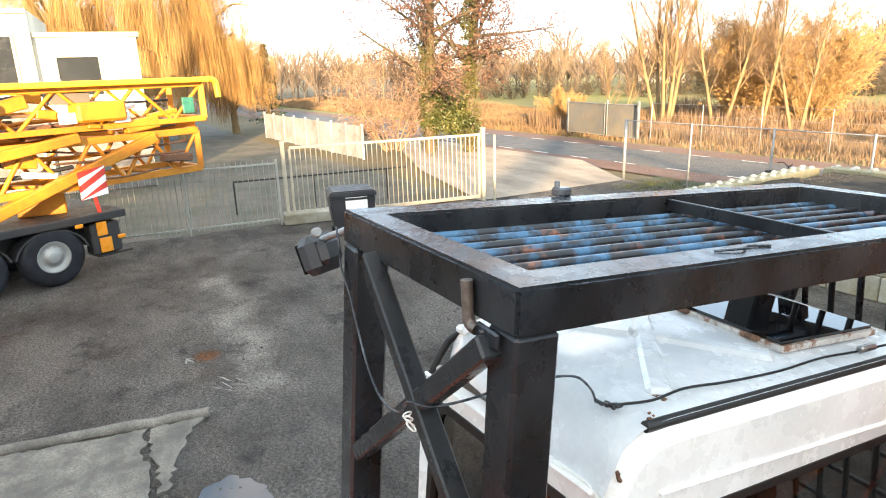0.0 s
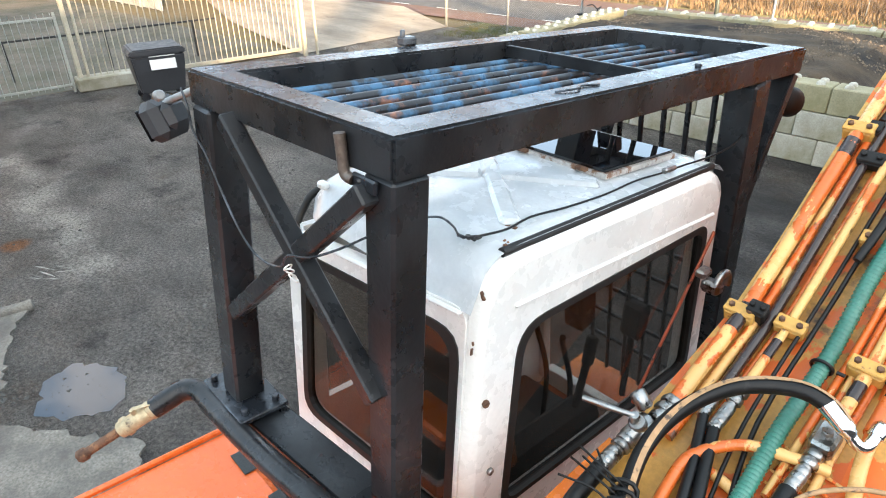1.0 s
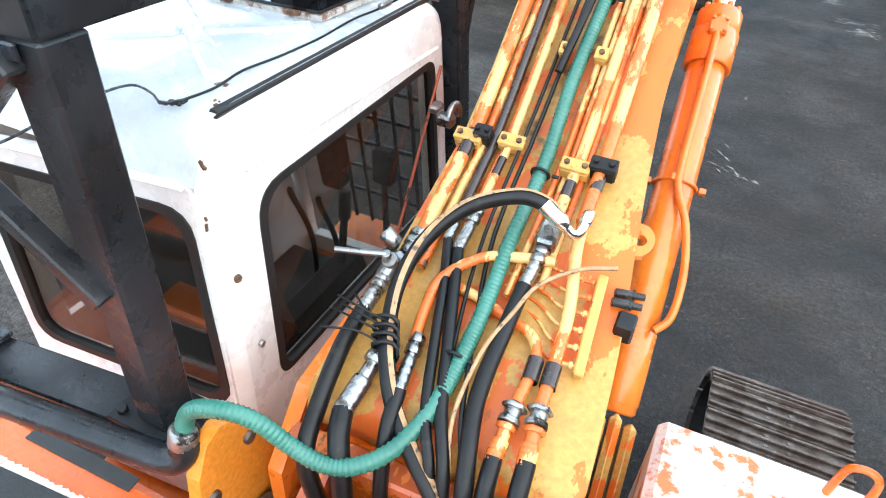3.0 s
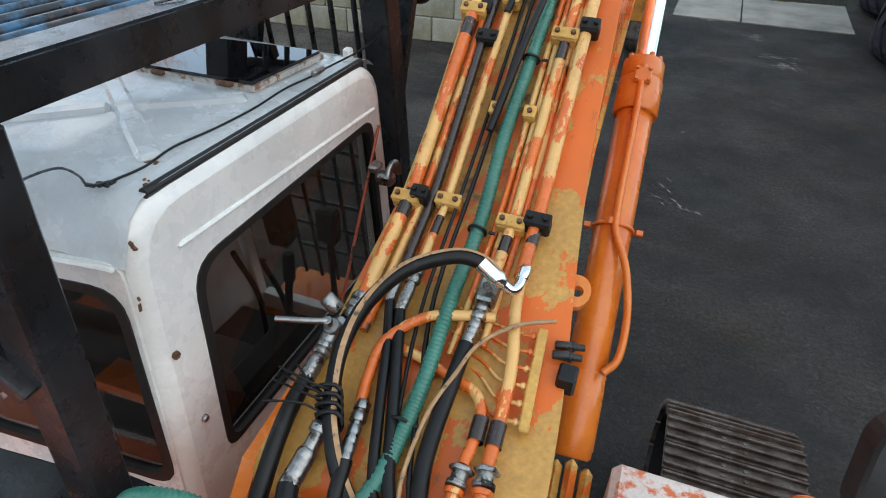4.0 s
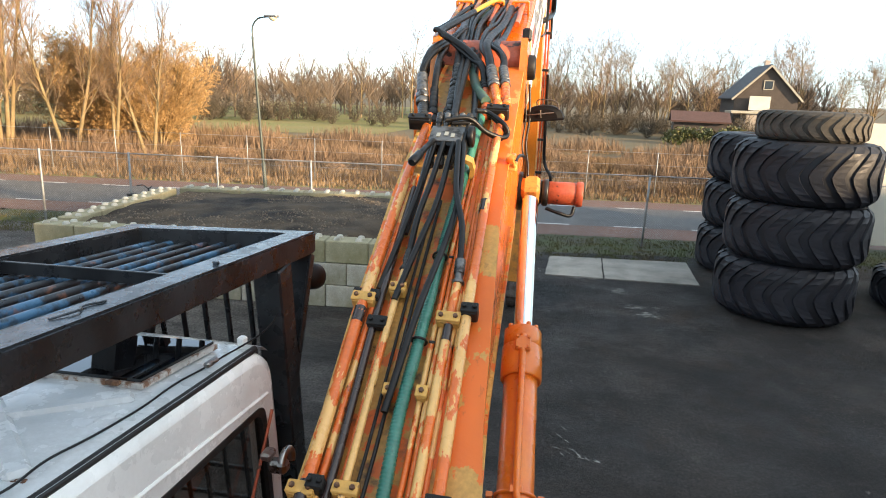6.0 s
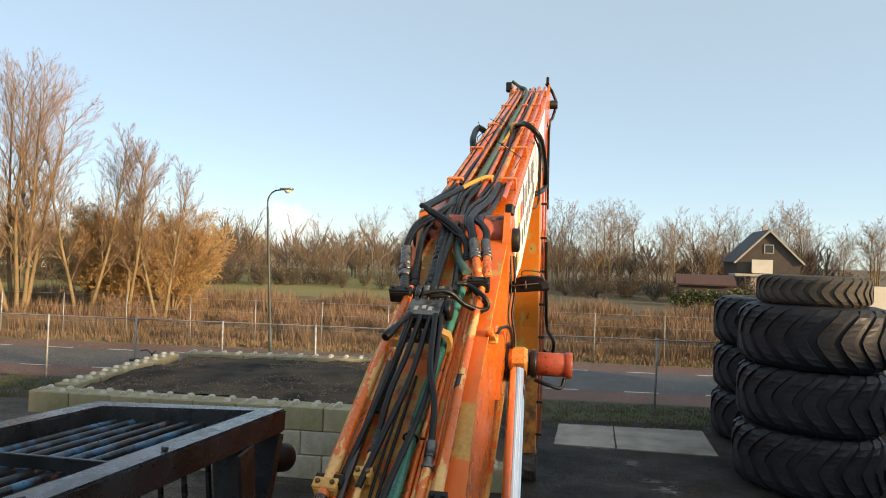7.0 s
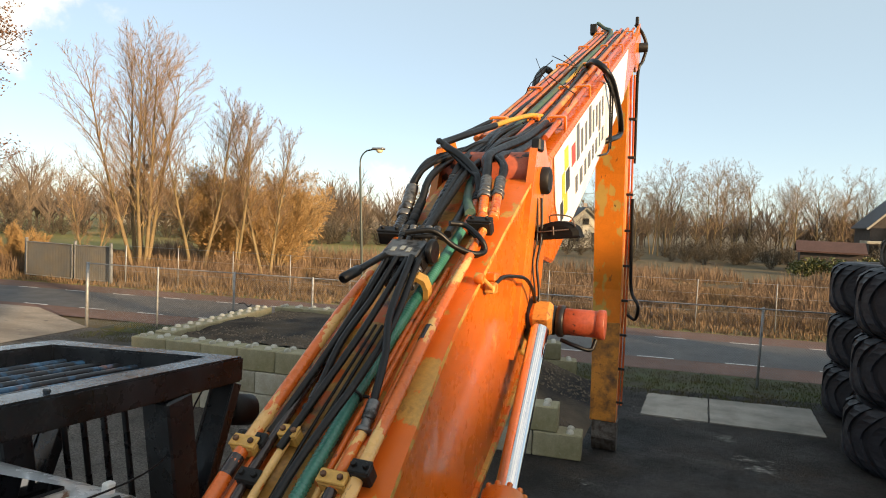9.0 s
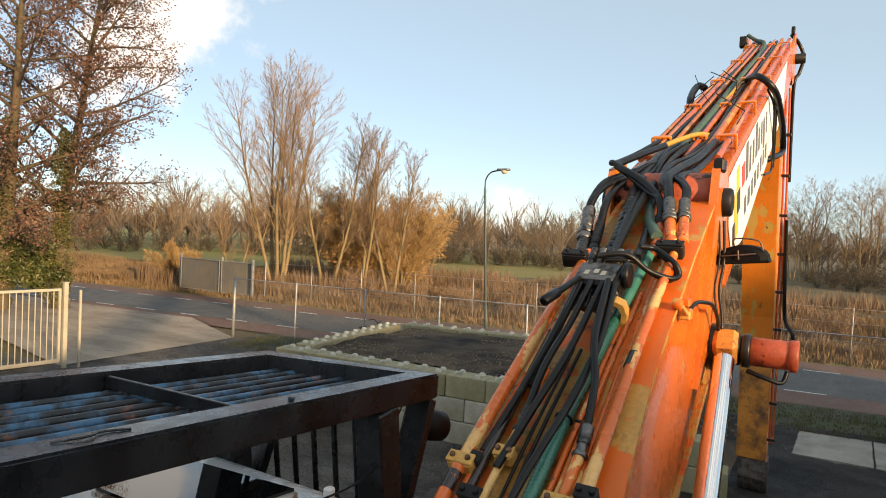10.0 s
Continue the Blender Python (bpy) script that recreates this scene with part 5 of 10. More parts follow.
# ---- stacked tyres ----
def tyre_proto(R, H, lugs, label, group, mat="tyre"):
    bm = bm_new()
    r_in = R * 0.47
    prof = [(r_in, H * 0.14), (r_in, H * 0.04), (R * 0.6, 0.0), (R * 0.83, 0.01), (R * 0.94, H * 0.09), (R * 0.972, H * 0.3), (R * 0.972, H * 0.7), (R * 0.94, H * 0.91), (R * 0.83, H * 0.99), (R * 0.6, H), (r_in, H * 0.96), (r_in, H * 0.86), (R * 0.8, H * 0.8), (R * 0.8, H * 0.2), (r_in, H * 0.14)]
    revolve(bm, prof, (0, 0, 0), seg=56)
    bmesh.ops.recalc_face_normals(bm, faces=bm.faces[:])
    tyre = solo("tyre", bm, mat, label, "tyre", group)
    for half in (0, 1):
        wdt = 0.112 * 22 / lugs
        vs, fs = [], []
        for i in range(6):
            t = i / 5
            z = H * (0.5 + (0.47 * t) * (1 if half else -1))
            a = (0.34 * t**1.5) * 22 / lugs
            rr = R * (1.0 - 0.10 * max(0, t - 0.75) / 0.25)
            for da, dr in ((-wdt, -0.1 * R), (-wdt * 0.72, 0), (wdt * 0.72, 0), (wdt, -0.1 * R)):
                vs.append(((rr + dr) * math.cos(a + da), (rr + dr) * math.sin(a + da), z))
        for i in range(5):
            fs += [(4 * i + j, 4 * i + j + 1, 4 * i + j + 5, 4 * i + j + 4) for j in range(3)]
        fs += [(0, 1, 2, 3), (20, 23, 22, 21)]
        bm = bm_new()
        bmesh.ops.recalc_face_normals(bm, faces=add_mesh(bm, vs, fs))
        first = part("lug", bm, mat, tyre)
        for k in range(lugs):
            ob = first if k == 0 else bpy.data.objects.new("lug", first.data)
            if k:
                scene.collection.objects.link(ob)
                ob.parent = tyre
            ob.matrix_basis = Matrix.Rotation(2 * math.pi * k / lugs, 4, "Z")
    return tyre


def tyre_stack(bottom, rows, R, H, group):
    proto = None
    r = random.Random(int(bottom[0] * 10))
    for k in range(rows):
        m = Matrix.Translation((bottom[0] + r.uniform(-0.06, 0.06) * (k > 0), bottom[1] + r.uniform(-0.06, 0.06) * (k > 0), k * H * 0.985)) @ Matrix.Rotation(r.uniform(0, 6), 4, "Z") @ Matrix.Rotation(radians(r.uniform(-1, 1)) * (k > 0), 4, "X")
        if proto is None:
            proto = tyre_proto(R, H, 22, "huge worn loader tyre with slanting tread lugs, lying in a stack", group)
            proto.matrix_basis = m
        else:
            copy_thing(proto, m)


tyre_stack((5.22, 14.38), 3, 1.34, 1.20, "front stack of tyres")
small = tyre_proto(1.02, 0.58, 30, "smaller dusty worn tyre lying on the top of the stack", "front stack of tyres", "tyre_dusty")
small.matrix_basis = Matrix.Translation((5.30, 14.45, 3.55)) @ Matrix.Rotation(0.6, 4, "Z")
tyre_stack((5.55, 17.75), 3, 1.40, 1.18, "rear stack of tyres")
tyre_stack((8.75, 15.4), 1, 1.25, 0.85, "third stack of tyres")


def hoarding():
    b = thing("hoarding", "pale blue-grey board with a faint line drawing", "board", (10.2, 21.2, 0))
    bm = bm_new()
    box(bm, (10.4, 21.2, 2.0), (3.4, 0.06, 3.6), Matrix.Rotation(0.1, 3, "Z"), 0.01)
    part("panel", bm, "render", b)
    for x in (8.9, 11.9):
        bm = bm_new()
        rod(bm, (x, 21.35 + (x - 10.4) * 0.1, 0), (x, 21.35 + (x - 10.4) * 0.1, 3.6), 0.05, 10)
        part("post", bm, "galv", b)


hoarding()


# ---- excavator ----
TH = radians(3.58)


def L(u, v, w):
    """A place by the guard frame: u to the right and v ahead of its rear right corner, w above its top."""
    return Vector((-0.6 + u, 1.0 + v * math.cos(TH) + w * math.sin(TH), 3.75 - v * math.sin(TH) + w * math.cos(TH)))


LR = Matrix.Rotation(-TH, 3, "X")
digger = thing("excavator", "orange tracked demolition excavator with white cab and long folded boom", "excavator", (0.3, 1.0, 0))


def boom_top(y):
    return float(np.interp(y, [0.5, 0.8, 1.2, 1.6, 2.0, 2.5, 3.1, 3.7, 4.2, 4.6], [2.44, 2.62, 2.80, 2.90, 3.06, 3.43, 3.80, 4.12, 4.36, 4.5]))


def on_boom(x, y, h=0.0):
    s = (boom_top(y + 0.05) - boom_top(y - 0.05)) / 0.1
    n = Vector((0, -s, 1)).normalized()
    return Vector((x, y, boom_top(y))) + n * h


def boom_dir(y):
    return (Vector((0, y + 0.05, boom_top(y + 0.05))) - Vector((0, y - 0.05, boom_top(y - 0.05)))).normalized()


def boom_frame(y):
    return frame_of(boom_dir(y))


# -- main boom: a welded box, wider at its foot --
def half_right(y):
    return float(np.interp(y, [1.1, 1.375, 1.56, 1.84, 2.2, 3.0, 4.5], [0.39, 0.37, 0.352, 0.308, 0.255, 0.20, 0.17]))


def half_left(y):
    return float(np.interp(y, [0.6, 1.4, 2.2, 3.0, 4.5], [-0.33, -0.31, -0.28, -0.29, -0.30]))


def boom_bottom(y):
    return float(np.interp(y, [0.6, 1.2, 2.0, 2.6, 3.48, 3.9, 4.4, 4.7], [1.75, 1.95, 2.35, 2.62, 3.03, 3.2, 3.42, 3.75]))


def main_boom():
    ys = [1.18] + [1.2 + 0.1 * k for k in range(34)]
    bm = bm_new()
    rings = []
    for y in ys:
        l, r, t, b = half_left(y), half_right(y), boom_top(y), boom_bottom(y)
        rings.append([bm.verts.new(p) for p in ((l + 0.02, y, t - 0.012), (r - 0.02, y, t - 0.012), (r - 0.02, y, b), (l + 0.02, y, b))])
    for a, b in zip(rings, rings[1:]):
        for k in range(4):
            bm.faces.new((a[k], a[(k + 1) % 4], b[(k + 1) % 4], b[k]))
    bm.faces.new(rings[0])
    bm.faces.new(rings[-1][::-1])
    bmesh.ops.recalc_face_normals(bm, faces=bm.faces[:])
    boom = part("boom", bm, "flank", digger, "orange welded boom with faded flanks")
    bm = bm_new()
    # the plate curls down over the end of the box; its right margin is more orange further up
    rows = []
    for y, dz, back in [(1.18, 0.125, 0.045), (1.18, 0.07, 0.050), (1.18, 0.03, 0.038), (1.18, 0.008, 0.018)] + [(y, 0, 0) for y in ys]:
        n = on_boom(0, y, 1) - on_boom(0, y, 0)
        l, r = half_left(y), half_right(y)
        p = Vector((0, y - back, boom_top(y) - dz))
        q = p + (Vector((0, 0.022, 0)) if dz > 0.02 else -n * 0.022)
        cols = [l, l + 0.022, l + (r - l) * 0.72, r - 0.022, r]
        rows.append(([bm.verts.new((x, p.y, p.z)) for x in cols], [bm.verts.new((x, q.y, q.z)) for x in (l, r)], y))
    for (a, a2, y), (b, b2, y1) in zip(rows, rows[1:]):
        for k in range(4):
            f = bm.faces.new((a[k], a[k + 1], b[k + 1], b[k]))
            f.smooth = y1 < 1.19
            f.material_index = 1 if k > 1 else 2 if k == 0 and y > 1.9 else 3 if y > 1.95 else 0
        bm.faces.new((a[4], a2[1], b2[1], b[4])).material_index = 2
        bm.faces.new((a2[0], a[0], b[0], b2[0])).material_index = 2
        bm.faces.new((a2[0], b2[0], b2[1], a2[1]))
    for a, a2, y in (rows[0], rows[-1]):
        bm.faces.new(a + [a2[1], a2[0]])
    bmesh.ops.recalc_face_normals(bm, faces=bm.faces[:])
    # worn lower edge of the flank
    low = bm_new()
    for y0, y1 in zip(ys, ys[1:]):
        beam(low, (half_right(y0) - 0.012, y0, boom_bottom(y0) + 0.012), (half_right(y1) - 0.012, y1, boom_bottom(y1) + 0.012), 0.024, 0.03)
    part("lower_edge", low, "edge_worn", boom, "worn yellow lower edge of the boom")
    for x0, x1 in ((-0.31, -0.25), (0.25, 0.31)):
        eye = bm_new()
        prism(eye, [(1.3, 2.0), (1.3, 2.55), (1.1, 2.5), (0.95, 2.42), (0.87, 2.33), (0.87, 2.2), (0.95, 2.1), (1.1, 2.0)], x0, x1)
        part("boom_eye", eye, "pipe_red", boom)
    bar = bm_new()
    beam(bar, (-0.34, 1.075, 2.655), (0.37, 1.10, 2.665), 0.07, 0.045, bev=0.008)
    part("foot_crossbar", bar, "pipe_red", boom, "faded red crossbar under the end of the plate")
    part("top_plate", bm, ["plate", "plate_margin", "edge_worn", "plate_grimy"], boom, "yellow top plate with flaking orange paint")
    # weld-on lug at the edge of the plate and a cable eye on the flank
    bm = bm_new()
    c = on_boom(0.295, 1.83, -0.02)
    F = boom_frame(1.83)
    arc = [math.pi * (k / 12 - 0.5) for k in range(13)]
    outer = [(0.022 + 0.042 * math.cos(a), 0.052 * math.sin(a)) for a in arc] + [(-0.02, 0.052), (-0.02, -0.052)]
    hole = [(0.026 + 0.018 * math.cos(2 * math.pi * k / 15 - math.pi / 2), 0.018 * math.sin(2 * math.pi * k / 15 - math.pi / 2)) for k in range(15)]
    ring_plate(bm, outer, hole, lambda p, d: c + F @ Vector((p[0] - 0.004, p[1], d)), -0.011, 0.011)
    part("lug", bm, "orange", boom)
    bm = bm_new()
    box(bm, (0.185, 3.56, 3.94), (0.05, 0.07, 0.035), bev=0.008)
    part("flank_lug", bm, "orange", boom)
    bm = bm_new()
    rod(bm, (0.18, 3.34, 3.955), (0.215, 3.34, 3.95), 0.022, 10, bev=0.004)
    rod(bm, (0.205, 3.33, 3.96), (0.21, 3.50, 3.895), 0.009, 6)
    box(bm, (0.20, 3.50, 3.90), (0.045, 0.05, 0.045), bev=0.006)
    part("grease_block", bm, "edge_worn", boom)
    bm = bm_new()
    tube(bm, spline([(0.205, 3.50, 3.90), (0.215, 3.60, 3.935), (0.22, 3.76, 3.93), (0.225, 4.0, 3.90), (0.23, 4.15, 3.83), (0.225, 4.24, 3.76)]), 0.009, 8)
    part("flank_hose", bm, "rubber", boom, "thin arched black grease hose")
    # worn round stiffener where the cylinder pin goes through
    bm = bm_new()
    rod(bm, (0.13, 4.337, 3.66), (0.172, 4.337, 3.66), 0.20, 32, bev=0.004)
    part("pin_boss", bm, "edge_worn", boom, "worn round stiffener plate")
    return boom


boom = main_boom()


# -- pipes along the boom --
def pipe_line(x, y0, y1, h, r, mat, x1=None, step=0.12, seg=12):
    bm = bm_new()
    n = max(2, int((y1 - y0) / step))
    pts = [on_boom(x + ((x1 if x1 is not None else x) - x) * k / n, y0 + (y1 - y0) * k / n, h) for k in range(n + 1)]
    tube(bm, pts, r, seg)
    return part("hydraulic_pipe", bm, mat, digger)


pipe_line(-0.24, 1.62, 3.62, 0.045, 0.0215, "pipe", -0.235)
pipe_line(-0.205, 1.55, 3.2, 0.018, 0.0135, "pipe")
pipe_line(-0.168, 1.72, 3.1, 0.03, 0.015, "pipe_dark", -0.19)
pipe_line(-0.122, 1.74, 2.70, 0.04, 0.0125, "pipe_yellow", -0.125)
pipe_line(-0.145, 1.55, 2.95, 0.012, 0.008, "pipe")
pipe_line(0.045, 1.55, 3.3, 0.016, 0.010, "pipe", 0.03)
pipe_line(0.068, 1.75, 3.4, 0.016, 0.010, "pipe", 0.05)
pipe_line(0.092, 1.74, 2.66, 0.042, 0.0168, "pipe_yellow", 0.088)
pipe_line(0.118, 1.6, 3.6, 0.016, 0.011, "pipe", 0.085)
pipe_line(0.163, 1.80, 3.72, 0.045, 0.0195, "pipe", 0.115)
pipe_line(0.135, 2.3, 3.65, 0.02, 0.013, "pipe", 0.08)


def bent_pipe(name, pts, r, mat, label="", seg=12, n=6, parent=None):
    bm = bm_new()
    tube(bm, spline(pts, n), r, seg)
    return part(name, bm, mat, parent or digger, label)


def B(x, y, h):
    return on_boom(x, y, h)


# burnt and oily bands on the pipes
for x, y, h, r, ln in ((-0.239, 1.90, 0.045, 0.022, 0.10), (-0.238, 2.46, 0.045, 0.022, 0.05), (-0.1225, 1.87, 0.04, 0.013, 0.06), (0.161, 1.90, 0.045, 0.020, 0.05), (0.091, 1.86, 0.042, 0.0173, 0.05), (0.089, 2.43, 0.042, 0.0173, 0.05), (0.13, 2.98, 0.045, 0.020, 0.06)):
    bm = bm_new()
    tube(bm, [on_boom(x, y, h), on_boom(x, y + ln / 2, h), on_boom(x, y + ln, h)], r, 12, caps=False)
    part("oily_band", bm, "pipe_dark", digger)


# right-hand pipe runs on down to its hose
bent_pipe("hydraulic_pipe", [B(0.163, 1.82, 0.045), B(0.175, 1.72, 0.045), B(0.208, 1.58, 0.04), B(0.221, 1.48, 0.042), B(0.229, 1.36, 0.045), B(0.235, 1.28, 0.05)], 0.0165, "pipe")
bent_pipe("hydraulic_pipe", [B(-0.115, 1.34, 0.03), B(-0.127, 1.42, 0.04), B(-0.125, 1.52, 0.05), B(-0.05, 1.62, 0.05), B(0.05, 1.66, 0.04), B(0.13, 1.68, 0.03)], 0.015, "pipe")
bent_pipe("hydraulic_pipe", [B(-0.13, 1.53, 0.02), B(-0.03, 1.52, 0.02), B(0.07, 1.49, 0.02), B(0.15, 1.46, 0.03), B(0.183, 1.39, 0.045), B(0.18, 1.28, 0.05)], 0.0145, "pipe")


def fitting(a, b, r, mat="steel", nuts=2, parent=None):
    """A hose end: hexagonal nuts on a pipe stub, then a ribbed crimp sleeve on the hose."""
    a, b = Vector(a), Vector(b)
    bm = bm_new()
    d = b - a
    cut = 0.42 if d.length > r * 4 else 0.7
    rod(bm, a, a + d * (cut + 0.05), r * 0.78, 12)
    for k in range(max(1, nuts - 1)):
        t = 0.02 + (cut - 0.04) * k / max(1, nuts - 1)
        rod(bm, a + d * t, a + d * (t + cut * 0.36), r * 1.22, 6, bev=r * 0.12)
    steps = [(cut, 0.86), (cut + 0.02, 1.0)]
    while steps[-1][0] < 0.93:
        t = steps[-1][0]
        steps += [(t + 0.11, 1.03), (t + 0.125, 0.955), (t + 0.14, 1.03)]
    steps += [(1.0, 1.03), (1.01, 0.9)]
    tube(bm, [a + d * t for t, _ in steps], [r * k for _, k in steps], 14)
    return part("hose_fitting", bm, mat, parent or digger)


def hose(pts, r, mat="rubber", label="", n=7, seg=10):
    bm = bm_new()
    tube(bm, spline(pts, n), r, seg)
    return part("hydraulic_hose", bm, mat, digger, label)


# left run: pipe, valve with lever, hose
fitting(B(-0.24, 1.64, 0.045), B(-0.245, 1.55, 0.047), 0.026, "steel", 3)
bm = bm_new()
rod(bm, B(-0.258, 1.545, 0.05), B(-0.268, 1.465, 0.05), 0.030, 8, bev=0.006)
rod(bm, B(-0.262, 1.51, 0.05), B(-0.264, 1.50, 0.09), 0.024, 12, bev=0.004)
rod(bm, B(-0.275, 1.56, 0.07), B(-0.315, 1.575, 0.10), 0.022, 8, bev=0.005)
rod(bm, B(-0.27, 1.50, 0.07), B(-0.27, 1.50, 0.115), 0.014, 10, bev=0.003)
ball_valve = part("ball_valve", bm, "steel", digger, "grey ball valve")
bm = bm_new()
tube(bm, spline([B(-0.27, 1.50, 0.11), B(-0.31, 1.485, 0.115), B(-0.40, 1.46, 0.12)], 4), 0.008, 8)
part("lever", bm, "steel", ball_valve)
fitting(B(-0.268, 1.47, 0.05), B(-0.275, 1.36, 0.045), 0.022, "steel", 3)
hose([B(-0.275, 1.37, 0.045), B(-0.27, 1.25, 0.05), (-0.252, 1.10, 2.805), (-0.225, 0.995, 2.75), (-0.195, 0.985, 2.54), (-0.17, 1.0, 2.2), (-0.16, 1.0, 2.0)], 0.023)
fitting(B(-0.172, 1.27, 0.05), B(-0.187, 1.12, 0.055), 0.025, "steel", 2)
hose([B(-0.187, 1.13, 0.055), (-0.165, 1.05, 2.80), (-0.135, 1.0, 2.72), (-0.132, 0.99, 2.55), (-0.14, 1.0, 2.2), (-0.14, 1.0, 2.0)], 0.026)
hose([B(-0.205, 1.38, 0.03), B(-0.185, 1.31, 0.045), B(-0.173, 1.26, 0.05)], 0.02)
fitting(B(-0.112, 1.36, 0.03), B(-0.085, 1.20, 0.05), 0.017, "steel", 3)
hose([B(-0.085, 1.21, 0.05), (-0.07, 1.10, 2.80), (-0.055, 1.03, 2.62), (-0.06, 1.02, 2.3), (-0.06, 1.0, 2.0)], 0.019)
# middle runs
fitting(B(-0.122, 1.76, 0.04), B(-0.125, 1.62, 0.045), 0.017, "steel", 3)
hose([B(-0.125, 1.63, 0.045), B(-0.08, 1.5, 0.05), B(-0.03, 1.36, 0.05), B(0.03, 1.2, 0.05), (0.085, 1.08, 2.80), (0.11, 1.02, 2.65), (0.11, 1.0, 2.3), (0.1, 1.0, 2.0)], 0.016)
fitting(B(-0.168, 1.74, 0.03), B(-0.165, 1.64, 0.04), 0.015, "steel", 2)
hose([B(-0.165, 1.65, 0.04), B(-0.11, 1.5, 0.05), B(-0.055, 1.33, 0.05), B(0.0, 1.18, 0.05), (0.055, 1.07, 2.79), (0.08, 1.01, 2.6), (0.08, 1.0, 2.2)], 0.014)
for x0, x1 in ((-0.088, -0.055), (-0.062, -0.01)):
    hose([B(x0, 3.05, 0.02), B(x0, 2.6, 0.02), B(x0, 2.1, 0.03), B(x0 + 0.01, 1.7, 0.03), B(x1 + 0.03, 1.40, 0.04), B(x1 + 0.09, 1.20, 0.05), (x1 + 0.14, 1.08, 2.80), (x1 + 0.165, 1.02, 2.65), (x1 + 0.165, 1.0, 2.3), (x1 + 0.16, 1.0, 2.0)], 0.0055 if x0 < -0.07 else 0.0065, n=4, seg=8)
# right yellow pipe: block valve and hose
bm = bm_new()
box(bm, B(0.092, 1.735, 0.05), (0.055, 0.075, 0.06), boom_frame(1.73), 0.008)
rod(bm, B(0.092, 1.735, 0.075), B(0.092, 1.735, 0.095), 0.014, 6, bev=0.003)
part("block_valve", bm, "steel", digger, "grey square valve block")
fitting(B(0.09, 1.70, 0.045), B(0.082, 1.57, 0.045), 0.018, "steel", 3)
hose([B(0.082, 1.58, 0.045), B(0.085, 1.44, 0.05), B(0.095, 1.25, 0.055), (0.14, 1.07, 2.80), (0.165, 1.01, 2.62), (0.165, 1.0, 2.3), (0.16, 1.0, 2.0)], 0.021)
for x0, x1, y0, r in ((0.235, 0.248, 1.29, 0.021), (0.18, 0.178, 1.275, 0.020)):
    fitting(B(x0, y0, 0.05), B(x0 + (x1 - x0) * 0.3, y0 - 0.045, 0.05), r * 1.25, "dirty_steel", 2)
    fitting(B(x0 + (x1 - x0) * 0.3, y0 - 0.045, 0.05), B(x1, y0 - 0.125, 0.05), r, "pipe", 2)
    hose([B(x1, y0 - 0.115, 0.05), (x1 + 0.008, 1.075, 2.795), (x1 + 0.02, 1.0, 2.66), (x1 + 0.02, 0.98, 2.4), (x1, 1.0, 2.0)], r * 1.05)
for x, y in ((0.227, 1.40), (0.183, 1.40)):
    bm = bm_new()
    tube(bm, [B(x, y, 0.044), B(x + 0.004, y - 0.06, 0.0455)], 0.0205, 12, caps=False)
    part("oily_band", bm, "pipe_dark", digger)


# big looped hose with a tan stripe, from the chrome elbow
LOOP = [(0.125, 1.692, 3.074), (0.07, 1.702, 3.108), (-0.005, 1.685, 3.118), (-0.11, 1.62, 3.09), (-0.185, 1.53, 3.02), (-0.207, 1.425, 2.95), (-0.168, 1.29, 2.905), (-0.117, 1.2, 2.86), (-0.066, 1.145, 2.815), (0.02, 1.075, 2.785), (0.095, 1.025, 2.72), (0.13, 0.98, 2.5), (0.13, 0.97, 2.2)]
hose(LOOP, 0.021, label="looped black hose with a tan stripe")
bm = bm_new()
line = spline(LOOP, 7)
for i in range(len(line) - 1):
    a, b = line[i], line[i + 1]
    up = (Vector((0.30, 0.25, 0.9)) - (b - a).normalized() * (b - a).normalized().dot(Vector((0.30, 0.25, 0.9)))).normalized()
    side = (b - a).normalized().cross(up) * 0.0072
    if i == 0:
        prev = [bm.verts.new(a + up * 0.0222 - side), bm.verts.new(a + up * 0.0222 + side)]
    cur = [bm.verts.new(b + up * 0.0222 - side), bm.verts.new(b + up * 0.0222 + side)]
    bm.faces.new((prev[0], prev[1], cur[1], cur[0]))
    prev = cur
part("hose_stripe", bm, "tan", digger, "tan stripe on a black hose")
bm = bm_new()
tube(bm, spline([(0.07, 1.702, 3.1085), (0.125, 1.692, 3.0745), (0.147, 1.692, 3.054), (0.163, 1.700, 3.043), (0.173, 1.720, 3.045), (0.175, 1.755, 3.054)], 8), [0.0228] * 9 + [0.0185] * 2 + [0.0140] * 30, 14)
rod(bm, (0.1745, 1.742, 3.050), (0.176, 1.785, 3.060), 0.0195, 6, bev=0.003)
part("chrome_elbow", bm, "chrome", digger, "bright chrome hose elbow")


